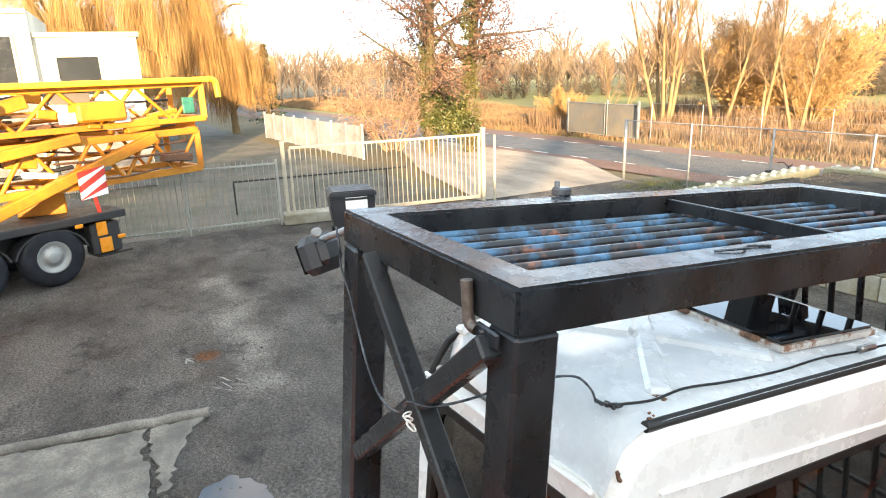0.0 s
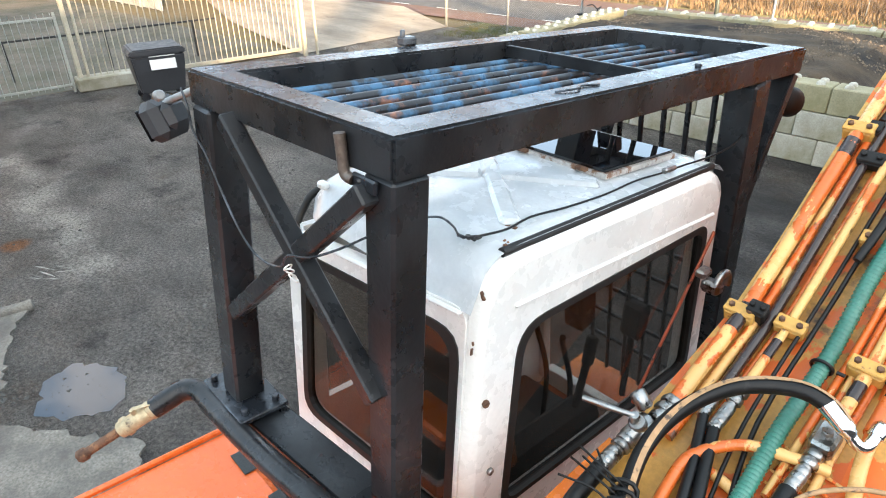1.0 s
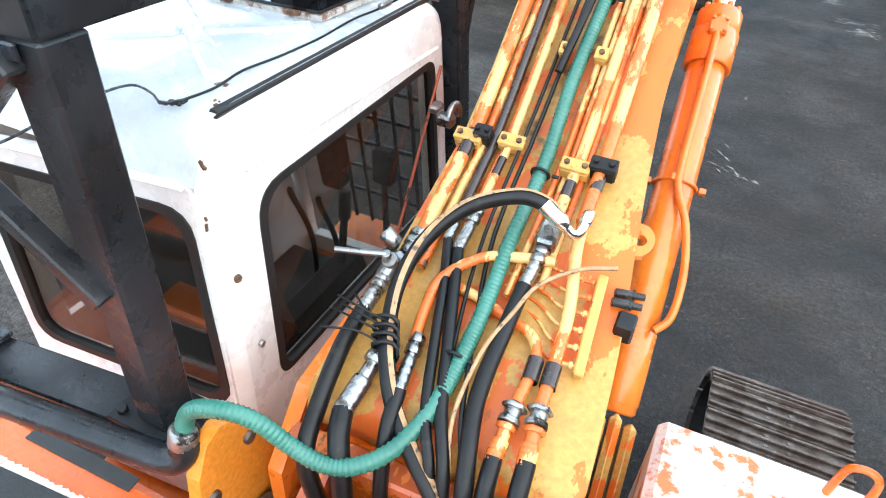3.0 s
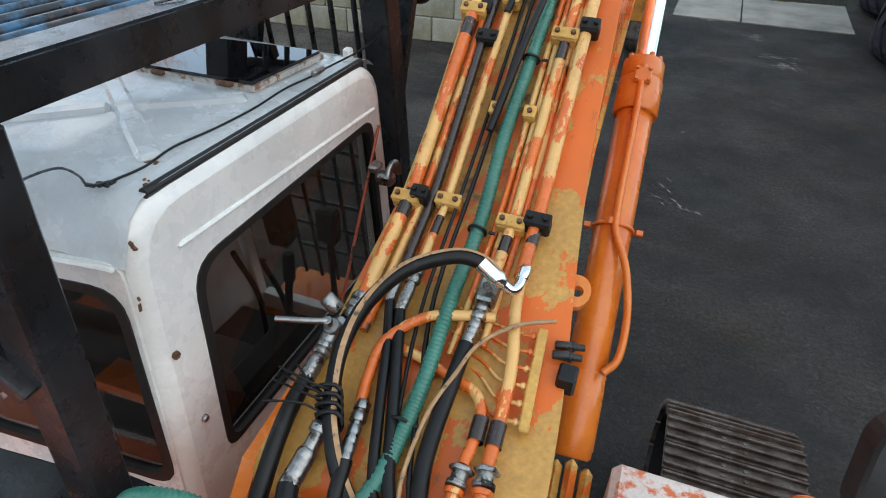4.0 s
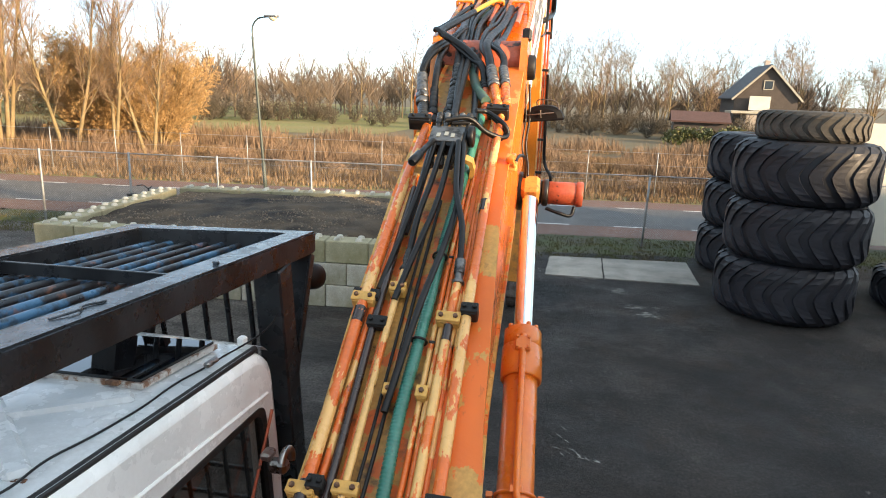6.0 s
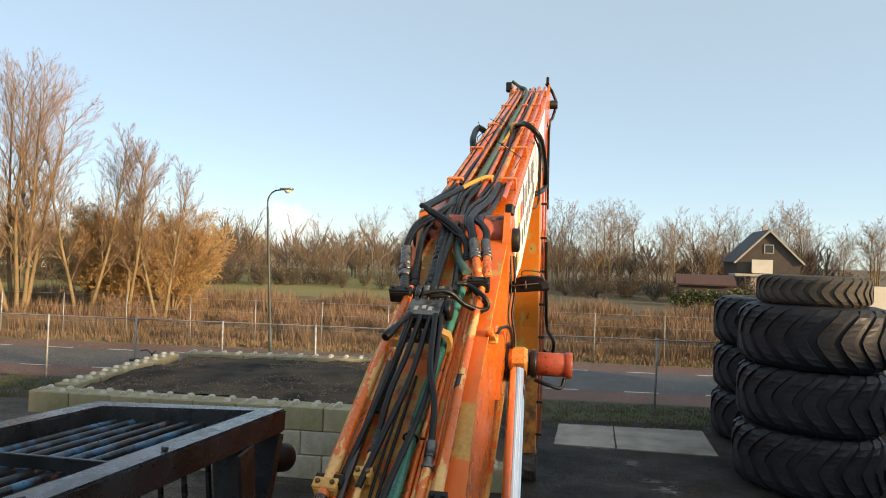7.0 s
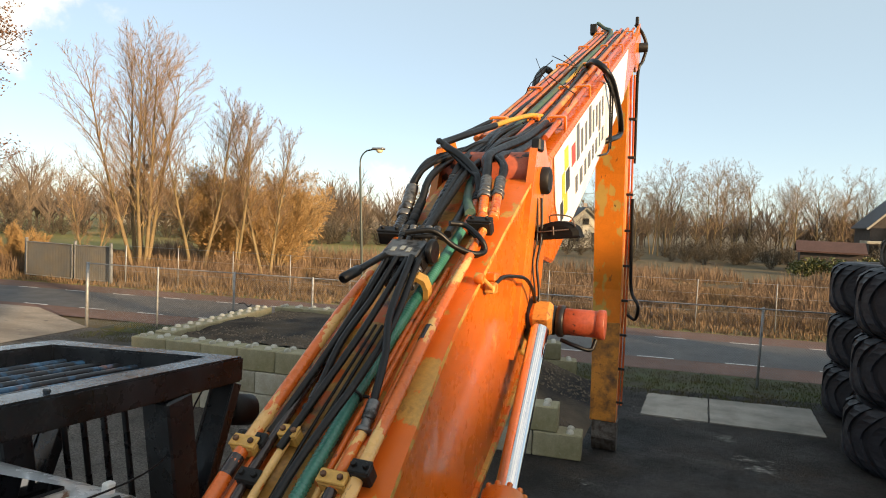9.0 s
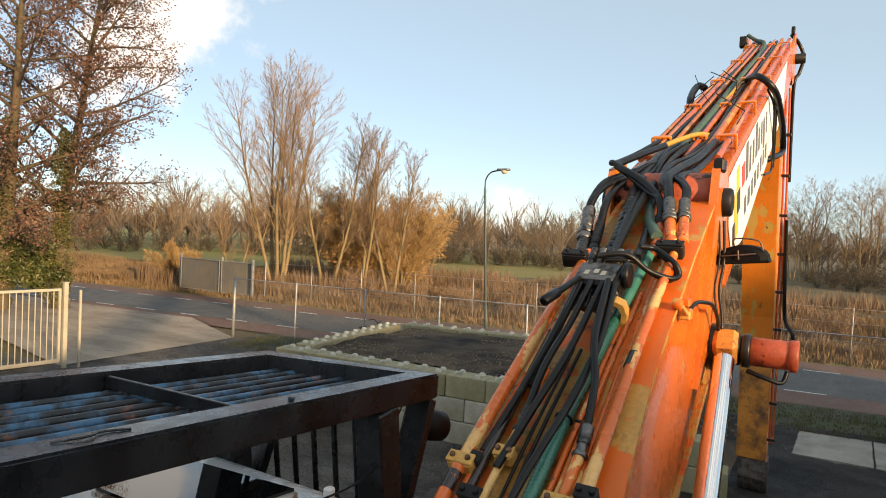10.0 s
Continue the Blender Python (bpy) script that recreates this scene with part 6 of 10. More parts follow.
# teal ribbed hose from the rear pipe and up the boom
def teal_hose():
    pts = [(-0.505, 0.915, 2.76), (-0.498, 0.928, 2.815), (-0.46, 0.935, 2.865), (-0.384, 0.95, 2.888), (-0.318, 0.97, 2.86), (-0.255, 0.985, 2.795), (-0.175, 0.99, 2.768), (-0.10, 1.015, 2.775), (-0.035, 1.08, 2.80)]
    pts += [B(x, y, 0.045 if y < 2.3 else 0.034) for x, y in ((0.006, 1.20), (0.016, 1.32), (0.015, 1.46), (0.0, 1.7), (0.0, 1.95), (-0.01, 2.2), (0.0, 2.5), (0.0, 2.8), (0.01, 3.1), (0.015, 3.4), (0.02, 3.7))]
    base = spline(pts, 10)
    fine, cum = [base[0]], 0.0
    for a, b in zip(base, base[1:]):
        fine += [a.lerp(b, 0.5), b]
    dense = [fine[0]]
    for a, b in zip(fine, fine[1:]):
        n = max(1, round((b - a).length / 0.0042))
        dense += [a.lerp(b, (k + 1) / n) for k in range(n)]
    bm = bm_new()
    tube(bm, dense, [0.0208 + (0.0016 if i % 3 == 0 else -0.0012) for i in range(len(dense))], 12)
    return part("ribbed_hose", bm, "teal", digger, "teal ribbed plastic hose")


teal_hose()
for y in (1.33, 1.91, 2.42, 2.75):
    bm = bm_new()
    c = B(0.0, y, 0.045)
    F = boom_frame(y)
    tube(bm, [c + F @ Vector((0.026 * math.cos(a), 0, 0.026 * math.sin(a))) for a in [2 * math.pi * k / 16 for k in range(17)]], 0.005, 6, caps=False)
    box(bm, c + F @ Vector((0.045, 0, 0.005)), (0.02, 0.008, 0.006), F)
    part("cable_tie", bm, "rubber", digger)


# -- pipe clamps --
def clamp(x, y, w, mat="clamp", h=0.06, bolts=2, base=0.0):
    F = boom_frame(y)
    c = on_boom(x, y, base + h * 0.62)
    bm = bm_new()
    box(bm, c, (w, 0.045, h * 0.75), F, 0.006)
    box(bm, c + F @ Vector((0, 0, h * 0.42)), (w * 1.02, 0.042, 0.010), F, 0.003)
    ob = part("pipe_clamp", bm, mat, digger)
    for k in range(bolts):
        bm = bm_new()
        q = c + F @ Vector((w * (0.3 if bolts > 1 else 0) * (1 if k else -1), 0, h * 0.46))
        rod(bm, q, q + F @ Vector((0, 0, 0.012)), 0.009, 6, bev=0.002)
        part("bolt", bm, "rust" if mat == "clamp" else "clamp_dark", ob)
    return ob


clamp(-0.245, 1.965, 0.085)
clamp(-0.205, 1.985, 0.05, "clamp_dark", 0.075)
clamp(-0.117, 1.99, 0.078, h=0.055)
clamp(0.088, 1.955, 0.085)
clamp(0.163, 1.975, 0.075, "clamp_dark", 0.075)
clamp(-0.238, 2.545, 0.085)
clamp(-0.235, 2.565, 0.10, "clamp_dark", 0.05)
clamp(-0.165, 2.47, 0.07, "clamp_dark", 0.05)
clamp(-0.125, 2.60, 0.06, h=0.055)
clamp(0.085, 2.50, 0.085)
clamp(0.155, 2.53, 0.06, "clamp_dark", 0.075)
clamp(0.045, 2.27, 0.04, h=0.05, bolts=1)
clamp(-0.068, 2.27, 0.035, "clamp", 0.04, 1)
clamp(0.10, 3.66, 0.11, "clamp_dark", 0.085)
clamp(-0.27, 3.55, 0.11, "clamp_dark", 0.085)
clamp(-0.02, 3.42, 0.05, h=0.07, bolts=1)
bm = bm_new()
F = boom_frame(3.15)
arch = [(0.03, 0.0), (0.04, 0.07), (0.03, 0.11), (0.0, 0.125), (-0.035, 0.115), (-0.05, 0.08), (-0.036, 0.08), (-0.026, 0.098), (0.0, 0.106), (0.014, 0.094), (0.02, 0.07), (0.008, 0.0)]
n = len(arch)
vs = [on_boom(0.02 + x, y, h) for y in (3.19, 3.225) for x, h in arch]
bmesh.ops.recalc_face_normals(bm, faces=add_mesh(bm, vs, [list(range(n))[::-1], list(range(n, 2 * n))] + [(k, (k + 1) % n, (k + 1) % n + n, k + n) for k in range(n)]))
part("yoke", bm, "clamp", digger, "yellow hose yoke")


# greasing manifold with its thin pipes
def manifold():
    a, b = B(0.262, 1.68, 0.03), B(0.285, 1.40, 0.03)
    bm = bm_new()
    beam(bm, a, b, 0.026, 0.028, bev=0.004)
    ob = part("grease_manifold", bm, "clamp", digger, "yellow grease manifold bar")
    for k in range(6):
        p = a.lerp(b, 0.08 + 0.168 * k)
        bm = bm_new()
        rod(bm, p + Vector((-0.010, 0, 0)), p + Vector((-0.045, 0, -0.004)), 0.0055, 6)
        rod(bm, p + Vector((-0.016, 0, 0)), p + Vector((-0.027, 0, -0.002)), 0.010, 6, bev=0.002)
        part("nipple", bm, "pipe_yellow", ob)
        bm = bm_new()
        tube(bm, spline([p + Vector((-0.05, 0, -0.004)), p + Vector((-0.09, 0.012, -0.012)), p + Vector((-0.15, 0.03 + 0.01 * k, -0.018)), p + Vector((-0.25, 0.05 + 0.012 * k, -0.016))], 4), 0.0045, 6)
        part("grease_pipe", bm, "pipe", ob)
    for k in range(2):
        bm = bm_new()
        p, q = Vector((0.300, 1.658 - 0.036 * k, 2.932)), Vector((0.374, 1.680 - 0.040 * k, 2.926))
        rod(bm, p, p.lerp(q, 0.6), 0.0125, 12, bev=0.002)
        rod(bm, p.lerp(q, 0.55), p.lerp(q, 0.68), 0.015, 6, bev=0.002)
        rod(bm, p.lerp(q, 0.66), q, 0.010, 10)
        part("coupling", bm, "oily_fitting", ob)
    bm = bm_new()
    box(bm, (0.350, 1.585, 2.895), (0.05, 0.06, 0.06), bev=0.006)
    part("plug_box", bm, "rubber", ob)


manifold()
bent_pipe("wire", [B(0.29, 1.70, 0.06), B(0.2, 1.66, 0.07), B(0.12, 1.58, 0.07), B(0.09, 1.48, 0.07), B(0.06, 1.36, 0.065), B(0.06, 1.2, 0.05), (0.10, 1.07, 2.78), (0.12, 1.0, 2.5)], 0.006, "tan", "dusty tan cable", 6)
for k in range(5):
    r5 = random.Random(k)
    p = Vector((-0.168, 1.285, 2.915)) + Vector((r5.uniform(-0.01, 0.01), r5.uniform(-0.04, 0.03), r5.uniform(-0.02, 0.03)))
    bent_pipe("cable_tie", [p, p + Vector((-0.05, -0.015, 0.03)), p + Vector((-0.12 - r5.uniform(0, 0.05), r5.uniform(-0.05, 0.04), 0.03 + r5.uniform(-0.02, 0.04)))], 0.003, "rubber", seg=5, n=3)
bm = bm_new()
for k in range(4):
    c = Vector((-0.155 - 0.009 * k, 1.255 + 0.018 * k, 2.888 + 0.009 * k))
    tube(bm, [c + Vector((0.034 * math.cos(a), 0.008 * math.sin(2 * a), 0.034 * math.sin(a))) for a in [2 * math.pi * i / 12 for i in range(13)]], 0.006, 5, caps=False)
part("cable_binding", bm, "rubber", digger)


# hoses lifting from the boom pipes to the valve, and the valve itself
fitting(B(-0.125, 2.68, 0.04), B(-0.12, 2.76, 0.055), 0.016, "oily_fitting")
fitting(B(0.09, 2.64, 0.042), B(0.085, 2.73, 0.06), 0.02, "grey_fitting")
for pts in ([B(-0.12, 2.75, 0.055), B(-0.115, 2.9, 0.10), B(-0.10, 3.08, 0.11), (-0.09, 3.2, 4.02)],
            [B(-0.165, 2.85, 0.04), B(-0.15, 3.0, 0.07), (-0.13, 3.2, 4.01)],
            [B(0.085, 2.72, 0.06), B(0.07, 2.85, 0.11), B(0.02, 3.0, 0.14), (-0.02, 3.18, 4.03)],
            [B(-0.06, 2.2, 0.05), B(-0.02, 2.5, 0.085), B(0.02, 2.8, 0.095), B(0.03, 3.0, 0.11), (0.0, 3.2, 4.02)],
            [B(-0.125, 2.55, 0.05), B(-0.09, 2.75, 0.08), B(-0.05, 2.95, 0.12), (-0.045, 3.2, 4.02)],
            [B(-0.20, 2.6, 0.03), B(-0.17, 2.85, 0.06), B(-0.15, 3.05, 0.09), (-0.15, 3.22, 4.0)]):
    hose(pts, 0.0125)


def valve_block():
    c = Vector((-0.075, 3.27, 4.02))
    F = boom_frame(3.27)
    bm = bm_new()
    box(bm, c, (0.17, 0.14, 0.07), F, 0.01)
    ob = part("valve_block", bm, "rubber", digger, "black hydraulic valve block with a grey plate")
    bm = bm_new()
    box(bm, c + F @ Vector((-0.01, 0, 0.040)), (0.15, 0.12, 0.012), F, 0.004)
    part("plate", bm, "grey_fitting", ob)
    for k in range(4):
        p = c + F @ Vector((-0.065 + 0.045 * k, -0.065, -0.005))
        fitting(p, p + F @ Vector((0.004, -0.10, -0.02)), 0.0155, "grey_fitting" if k in (0, 3) else "oily_fitting", 2, ob)
    for k, x in enumerate((-0.045, -0.01, 0.02)):
        bm = bm_new()
        box(bm, c + F @ Vector((x, -0.02 + 0.012 * (k % 2), 0.0475)), (0.018, 0.030, 0.002), F)
        part("lettering_bar", bm, "bars_grey", ob)
    bm = bm_new()
    a = c + Vector((-0.06, -0.08, 0.01))
    rod(bm, a, Vector((-0.17, 2.93, 3.955)), 0.013, 12, bev=0.004)
    rod(bm, a.lerp(Vector((-0.17, 2.93, 3.955)), 0.62), Vector((-0.17, 2.93, 3.955)), 0.019, 14, bev=0.006)
    part("solenoid", bm, "rubber", ob)
    bm = bm_new()
    rod(bm, c + F @ Vector((0.085, 0.02, 0.02)), c + F @ Vector((0.11, 0.02, 0.02)), 0.05, 16, bev=0.006)
    part("flange", bm, "rubber", ob)
    for k in range(5):
        p = c + F @ Vector((-0.07 + 0.035 * k, 0.07, 0.01))
        fitting(p, p + F @ Vector((0, 0.10, 0.03)), 0.016, "grey_fitting" if k % 2 else "oily_fitting", 2, ob)


valve_block()
for a, b, r, mat in (((-0.262, 3.56, 4.09), (-0.30, 3.72, 4.16), 0.030, "oily_fitting"), ((-0.308, 3.73, 4.165), (-0.355, 3.93, 4.32), 0.030, "grey_fitting"), ((-0.215, 3.55, 4.08), (-0.27, 3.85, 4.25), 0.022, "clamp_dark"),
                     ((-0.144, 3.60, 4.10), (-0.160, 3.84, 4.25), 0.028, "oily_fitting"), ((-0.160, 3.86, 4.26), (-0.182, 4.05, 4.38), 0.026, "oily_fitting"),
                     ((0.10, 3.66, 4.15), (0.055, 3.82, 4.27), 0.024, "pipe"), ((0.055, 3.82, 4.27), (0.015, 3.97, 4.37), 0.029, "grey_fitting"),
                     ((0.135, 3.70, 4.18), (0.11, 3.84, 4.28), 0.022, "pipe_red"), ((0.11, 3.84, 4.28), (0.080, 3.99, 4.37), 0.026, "grey_fitting"),
                     ((0.045, 3.62, 4.13), (0.005, 3.86, 4.25), 0.024, "pipe_red"), ((0.005, 3.86, 4.25), (-0.012, 3.94, 4.295), 0.026, "clamp_dark")):
    fitting(a, b, r, mat, 3)


# -- hinge and folded second boom --
def ext_top(y):
    return 4.60 + 0.392 * (y - 5.0)


def ext_at(x, y, h=0.0):
    return Vector((x, y, ext_top(y))) + Vector((0, -0.365, 0.931)) * h


def ext_shift(y):
    return -0.05 * (y - 4.6) / 6.5


def second_boom():
    bm = bm_new()
    rings = []
    ys = [4.35, 4.7, 5.2, 6.5, 8.0, 9.5, 11.0, 11.75]
    for y in ys:
        s = ext_shift(y)
        d = float(np.interp(y, [4.3, 5.2, 8.5, 11.8], [0.30, 0.78, 0.74, 0.42]))
        t = ext_top(y) + (0.0 if y > 4.6 else -0.12)
        rings.append([bm.verts.new(p) for p in ((-0.50 + s, y, t), (0.13 + s, y, t), (0.13 + s, y + 0.02, t - d), (-0.50 + s, y + 0.02, t - d))])
    for a, b in zip(rings, rings[1:]):
        for k in range(4):
            bm.faces.new((a[k], a[(k + 1) % 4], b[(k + 1) % 4], b[k]))
    bm.faces.new(rings[0])
    bm.faces.new(rings[-1][::-1])
    bmesh.ops.recalc_face_normals(bm, faces=bm.faces[:])
    bmesh.ops.bevel(bm, geom=[e for e in bm.edges if abs((e.verts[0].co - e.verts[1].co).normalized().y) > 0.8], offset=0.02, segments=1, affect="EDGES")
    ext = part("second_boom", bm, "flank", digger, "orange folded second boom with a white side panel")
    # white panel and painted sign on its flank
    x0 = 0.134
    bm = bm_new()
    out = []
    for y, k in ((5.02, 0.03), (5.35, 0.022), (9.9, 0.022), (9.6, 0.62), (6.4, 0.735), (5.9, 0.74), (5.35, 0.62), (5.15, 0.38)):
        out.append((y, ext_top(y) - k))
    n = len(out)
    vs = [(x0 + ext_shift(y), y, z) for y, z in out] + [(x0 + 0.004 + ext_shift(y), y, z) for y, z in out]
    fs = [list(range(n))[::-1], list(range(n, 2 * n))] + [(i, (i + 1) % n, (i + 1) % n + n, i + n) for i in range(n)]
    bmesh.ops.recalc_face_normals(bm, faces=add_mesh(bm, vs, fs))
    part("side_panel", bm, "logo_white", ext, "white painted side panel")
    slope = Vector((0, 1, 0.392)).normalized()
    upv = Vector((0, -0.392, 1)).normalized()

    def bar(y, k, length, height, mat, name="lettering_bar"):
        c = Vector((x0 + 0.006 + ext_shift(y), y, ext_top(y) - k))
        bm = bm_new()
        box(bm, c, (0.004, length, height), Matrix((Vector((1, 0, 0)), slope, Vector((0, -slope.z, slope.y)))).transposed())
        part(name, bm, mat, ext)

    bar(5.46, 0.16, 0.14, 0.15, "logo_yellow", "sign_shape")
    bar(5.40, 0.33, 0.10, 0.17, "logo_yellow", "sign_shape")
    bar(5.56, 0.34, 0.14, 0.15, "logo_dark", "sign_shape")
    bar(5.38, 0.50, 0.10, 0.13, "logo_dark", "sign_shape")
    bar(5.52, 0.50, 0.13, 0.14, "logo_yellow", "sign_shape")
    bar(5.76, 0.22, 0.16, 0.15, "logo_red", "sign_shape")
    for k in range(8):
        bar(5.95 + 0.205 * k, 0.22 - (0.04 if k in (0, 3) else 0) + (0.05 if k == 6 else 0), 0.085 if k % 3 else 0.12, 0.27 if k in (0, 3, 6) else 0.19, "logo_grey")
    for k in range(8):
        bar(5.98 + 0.215 * k, 0.51, 0.12 if k % 2 else 0.09, 0.13, "logo_grey")
    # tip plates, pin and bracket
    for x in (-0.53, 0.10):
        bm = bm_new()
        prism(bm, [(11.3, ext_top(11.3) + 0.03), (11.9, 7.42), (12.15, 7.2), (12.1, 6.75), (11.5, 6.55), (11.1, 6.75)], x + ext_shift(11.5), x + 0.035 + ext_shift(11.5))
        part("tip_plate", bm, "orange", ext)
    bm = bm_new()
    rod(bm, (-0.66, 11.85, 7.02), (0.22, 11.85, 7.02), 0.075, 16, bev=0.01)
    part("tip_pin", bm, "clamp_dark", ext)
    bm = bm_new()
    box(bm, (-0.62, 11.6, 7.28), (0.10, 0.12, 0.16), bev=0.01)
    part("tip_bracket", bm, "clamp_dark", ext)
    bm = bm_new()
    box(bm, (0.04, 11.75, 7.42), (0.05, 0.08, 0.12), bev=0.01)
    part("tip_bracket", bm, "clamp_dark", ext)
    return ext


ext = second_boom()
XS = (-0.42, -0.36, -0.29, -0.14, -0.04, 0.05)
for k, x in enumerate(XS):
    bm = bm_new()
    pts = [ext_at(x + ext_shift(y), y, 0.06) for y in (5.15, 6.5, 8.0, 9.5, 11.0, 11.7)]
    tube(bm, pts, 0.027 if k in (1, 4) else 0.021, 10)
    part("boom_pipe", bm, "pipe_red" if k % 2 else "pipe_old", ext)
for x, h, r0, wob in ((-0.325, 0.055, 0.020, 1.1), (-0.185, 0.06, 0.020, 2.9), (-0.09, 0.065, 0.016, 3.6)):
    bm = bm_new()
    tube(bm, spline([ext_at(x + ext_shift(y) + 0.014 * math.sin(1.7 * y + wob), y, h + 0.012 * math.sin(2.3 * y + wob)) for y in (5.5, 6.2, 6.9, 7.6, 8.3, 9.0, 9.7, 10.4, 11.1, 11.6)], 4), r0, 8)
    part("hose", bm, "rubber", ext)
for j, y in enumerate((5.6, 6.75, 8.05, 9.5, 11.0)):
    for x0, x1 in ((-0.45, -0.33), (-0.17, -0.09), (-0.02, 0.10)):
        bm = bm_new()
        s = ext_shift(y)
        F = frame_of(Vector((0, 1, 0.392)))
        box(bm, ext_at((x0 + x1) / 2 + s, y, 0.095), (x1 - x0, 0.045, 0.016), F, 0.004)
        for x in (x0, x1):
            box(bm, ext_at(x + s, y, 0.048), (0.016, 0.045, 0.10), F, 0.004)
        part("pipe_bracket", bm, "orange", ext)
bm = bm_new()
tube(bm, spline([ext_at(-0.22, 5.2, 0.06), ext_at(-0.21, 6.5, 0.07), ext_at(-0.23, 8.5, 0.07), ext_at(-0.24, 10.5, 0.07), ext_at(-0.30, 11.2, 0.10), (-0.43, 11.5, 7.26), (-0.56, 11.6, 7.38)], 5), 0.028, 10)
part("ribbed_hose", bm, "teal_dusty", ext, "dusty green hose")
for pts, r in (([(-0.12, 7.88, 5.83), (0.0, 7.45, 5.76), (0.10, 7.35, 5.68), (0.18, 7.45, 5.58), (0.205, 7.85, 5.44), (0.205, 8.3, 5.30), (0.195, 8.4, 5.17), (0.14, 7.9, 5.05), (0.05, 7.8, 5.0)], 0.031),
               ([(0.11, 7.4, 5.62), (0.155, 7.6, 5.5), (0.158, 7.68, 5.25), (0.155, 7.76, 4.93), (0.145, 7.15, 4.81)], 0.010),
               ([(0.11, 7.5, 5.62), (0.165, 7.7, 5.5), (0.168, 7.78, 5.25), (0.16, 7.86, 4.95)], 0.010),
               ([(-0.52, 7.3, 5.42), (-0.56, 7.4, 5.56), (-0.585, 7.7, 5.72), (-0.565, 7.85, 5.80), (-0.50, 7.8, 5.76)], 0.035),
               ([(0.02, 11.75, 7.36), (0.11, 11.93, 7.28), (0.185, 12.0, 7.08), (0.14, 12.0, 6.84), (0.08, 11.95, 6.65), (0.075, 12.15, 5.9), (0.08, 12.3, 5.2)], 0.026)):
    bm = bm_new()
    tube(bm, spline(pts, 6), r, 10)
    part("hose", bm, "rubber", ext)
for k in range(7):
    r6 = random.Random(k + 40)
    p = ext_at(r6.choice(XS), r6.uniform(5.6, 8.6), 0.09)
    bm = bm_new()
    tube(bm, [p, p + Vector((r6.uniform(-0.12, 0.12), -0.08, 0.08)), p + Vector((r6.uniform(-0.25, 0.25), r6.uniform(-0.2, 0.1), 0.20))], 0.004, 4)
    part("cable_tie", bm, "rubber", ext)
# hoses that cross over the hinge
for pts, r in (([(-0.355, 3.93, 4.32), (-0.360, 3.98, 4.37), (-0.348, 4.12, 4.466), (-0.316, 4.35, 4.531), (-0.292, 4.6, 4.588), (-0.302, 4.95, 4.676), (-0.335, 5.3, 4.76), (-0.36, 5.6, 4.88)], 0.026),
               ([(-0.27, 3.85, 4.25), (-0.277, 3.95, 4.362), (-0.304, 4.2, 4.451), (-0.29, 4.5, 4.55), (-0.316, 5.0, 4.68), (-0.40, 5.5, 4.84)], 0.023),
               ([(-0.013, 3.94, 4.294), (-0.03, 4.0, 4.36), (-0.075, 4.07, 4.415), (-0.174, 4.15, 4.491), (-0.30, 4.23, 4.56), (-0.325, 4.30, 4.59), (-0.281, 4.55, 4.668), (-0.226, 4.9, 4.767)], 0.026),
               ([(0.015, 3.97, 4.365), (-0.01, 4.06, 4.43), (-0.044, 4.2, 4.505), (-0.049, 4.5, 4.585), (-0.024, 4.9, 4.69), (-0.029, 5.5, 4.87)], 0.031),
               ([(0.08, 3.99, 4.368), (0.067, 4.1, 4.432), (0.005, 4.25, 4.51), (0.010, 4.6, 4.575), (0.012, 5.2, 4.745), (0.045, 5.6, 4.88)], 0.026),
               ([(-0.182, 4.05, 4.38), (-0.206, 4.25, 4.48), (-0.26, 4.7, 4.615), (-0.306, 5.2, 4.759), (-0.28, 5.6, 4.88)], 0.030),
               ([(-0.10, 3.5, 4.12), (-0.12, 3.8, 4.26), (-0.13, 4.1, 4.41), (-0.15, 4.5, 4.54), (-0.19, 5.0, 4.70), (-0.16, 5.5, 4.86)], 0.024),
               ([(0.0, 3.5, 4.11), (-0.04, 3.8, 4.22), (-0.09, 4.15, 4.39), (-0.10, 4.6, 4.56), (-0.12, 5.1, 4.72), (-0.10, 5.5, 4.86)], 0.022)):
    hose(pts, r * 0.80)
    if r > 0.023:
        shift = Vector((0.035 if pts[0][0] < -0.1 else -0.04, 0.02, 0.012))
        hose([pts[0]] + [Vector(p) + shift * min(1.0, 0.4 * (k + 1)) + Vector((0, 0, 0.018 * math.sin(2.1 * k + r * 300))) for k, p in enumerate(pts[1:])], 0.0135, n=6, seg=8)
hose([(0.03, 3.7, 4.20), (-0.05, 3.9, 4.27), (-0.11, 4.15, 4.375), (-0.16, 4.5, 4.47), (-0.21, 4.9, 4.60), (-0.22, 5.3, 4.72)], 0.026, "teal_dusty", "dusty green hose")
hose([(-0.235, 4.86, 4.755), (-0.19, 5.15, 4.84), (-0.141, 5.5, 4.926), (-0.115, 5.8, 4.965)], 0.016, "sleeve", "yellow sleeve on a hose")
hose([(-0.115, 5.78, 4.962), (-0.09, 6.0, 5.0), (-0.09, 6.4, 5.16)], 0.02)
hose([(-0.20, 6.95, 5.43), (-0.175, 7.2, 5.55), (-0.16, 7.5, 5.69), (-0.158, 7.75, 5.80), (-0.12, 7.9, 5.83)], 0.015, "sleeve", "yellow sleeve on a hose")
hose([(-0.104, 3.3, 4.115), (-0.004, 3.35, 4.125), (0.068, 3.4, 4.067), (0.141, 3.45, 4.039), (0.166, 3.5, 4.052), (0.144, 3.5, 4.101), (0.06, 3.55, 4.149), (0.008, 3.5, 4.157)], 0.0115)
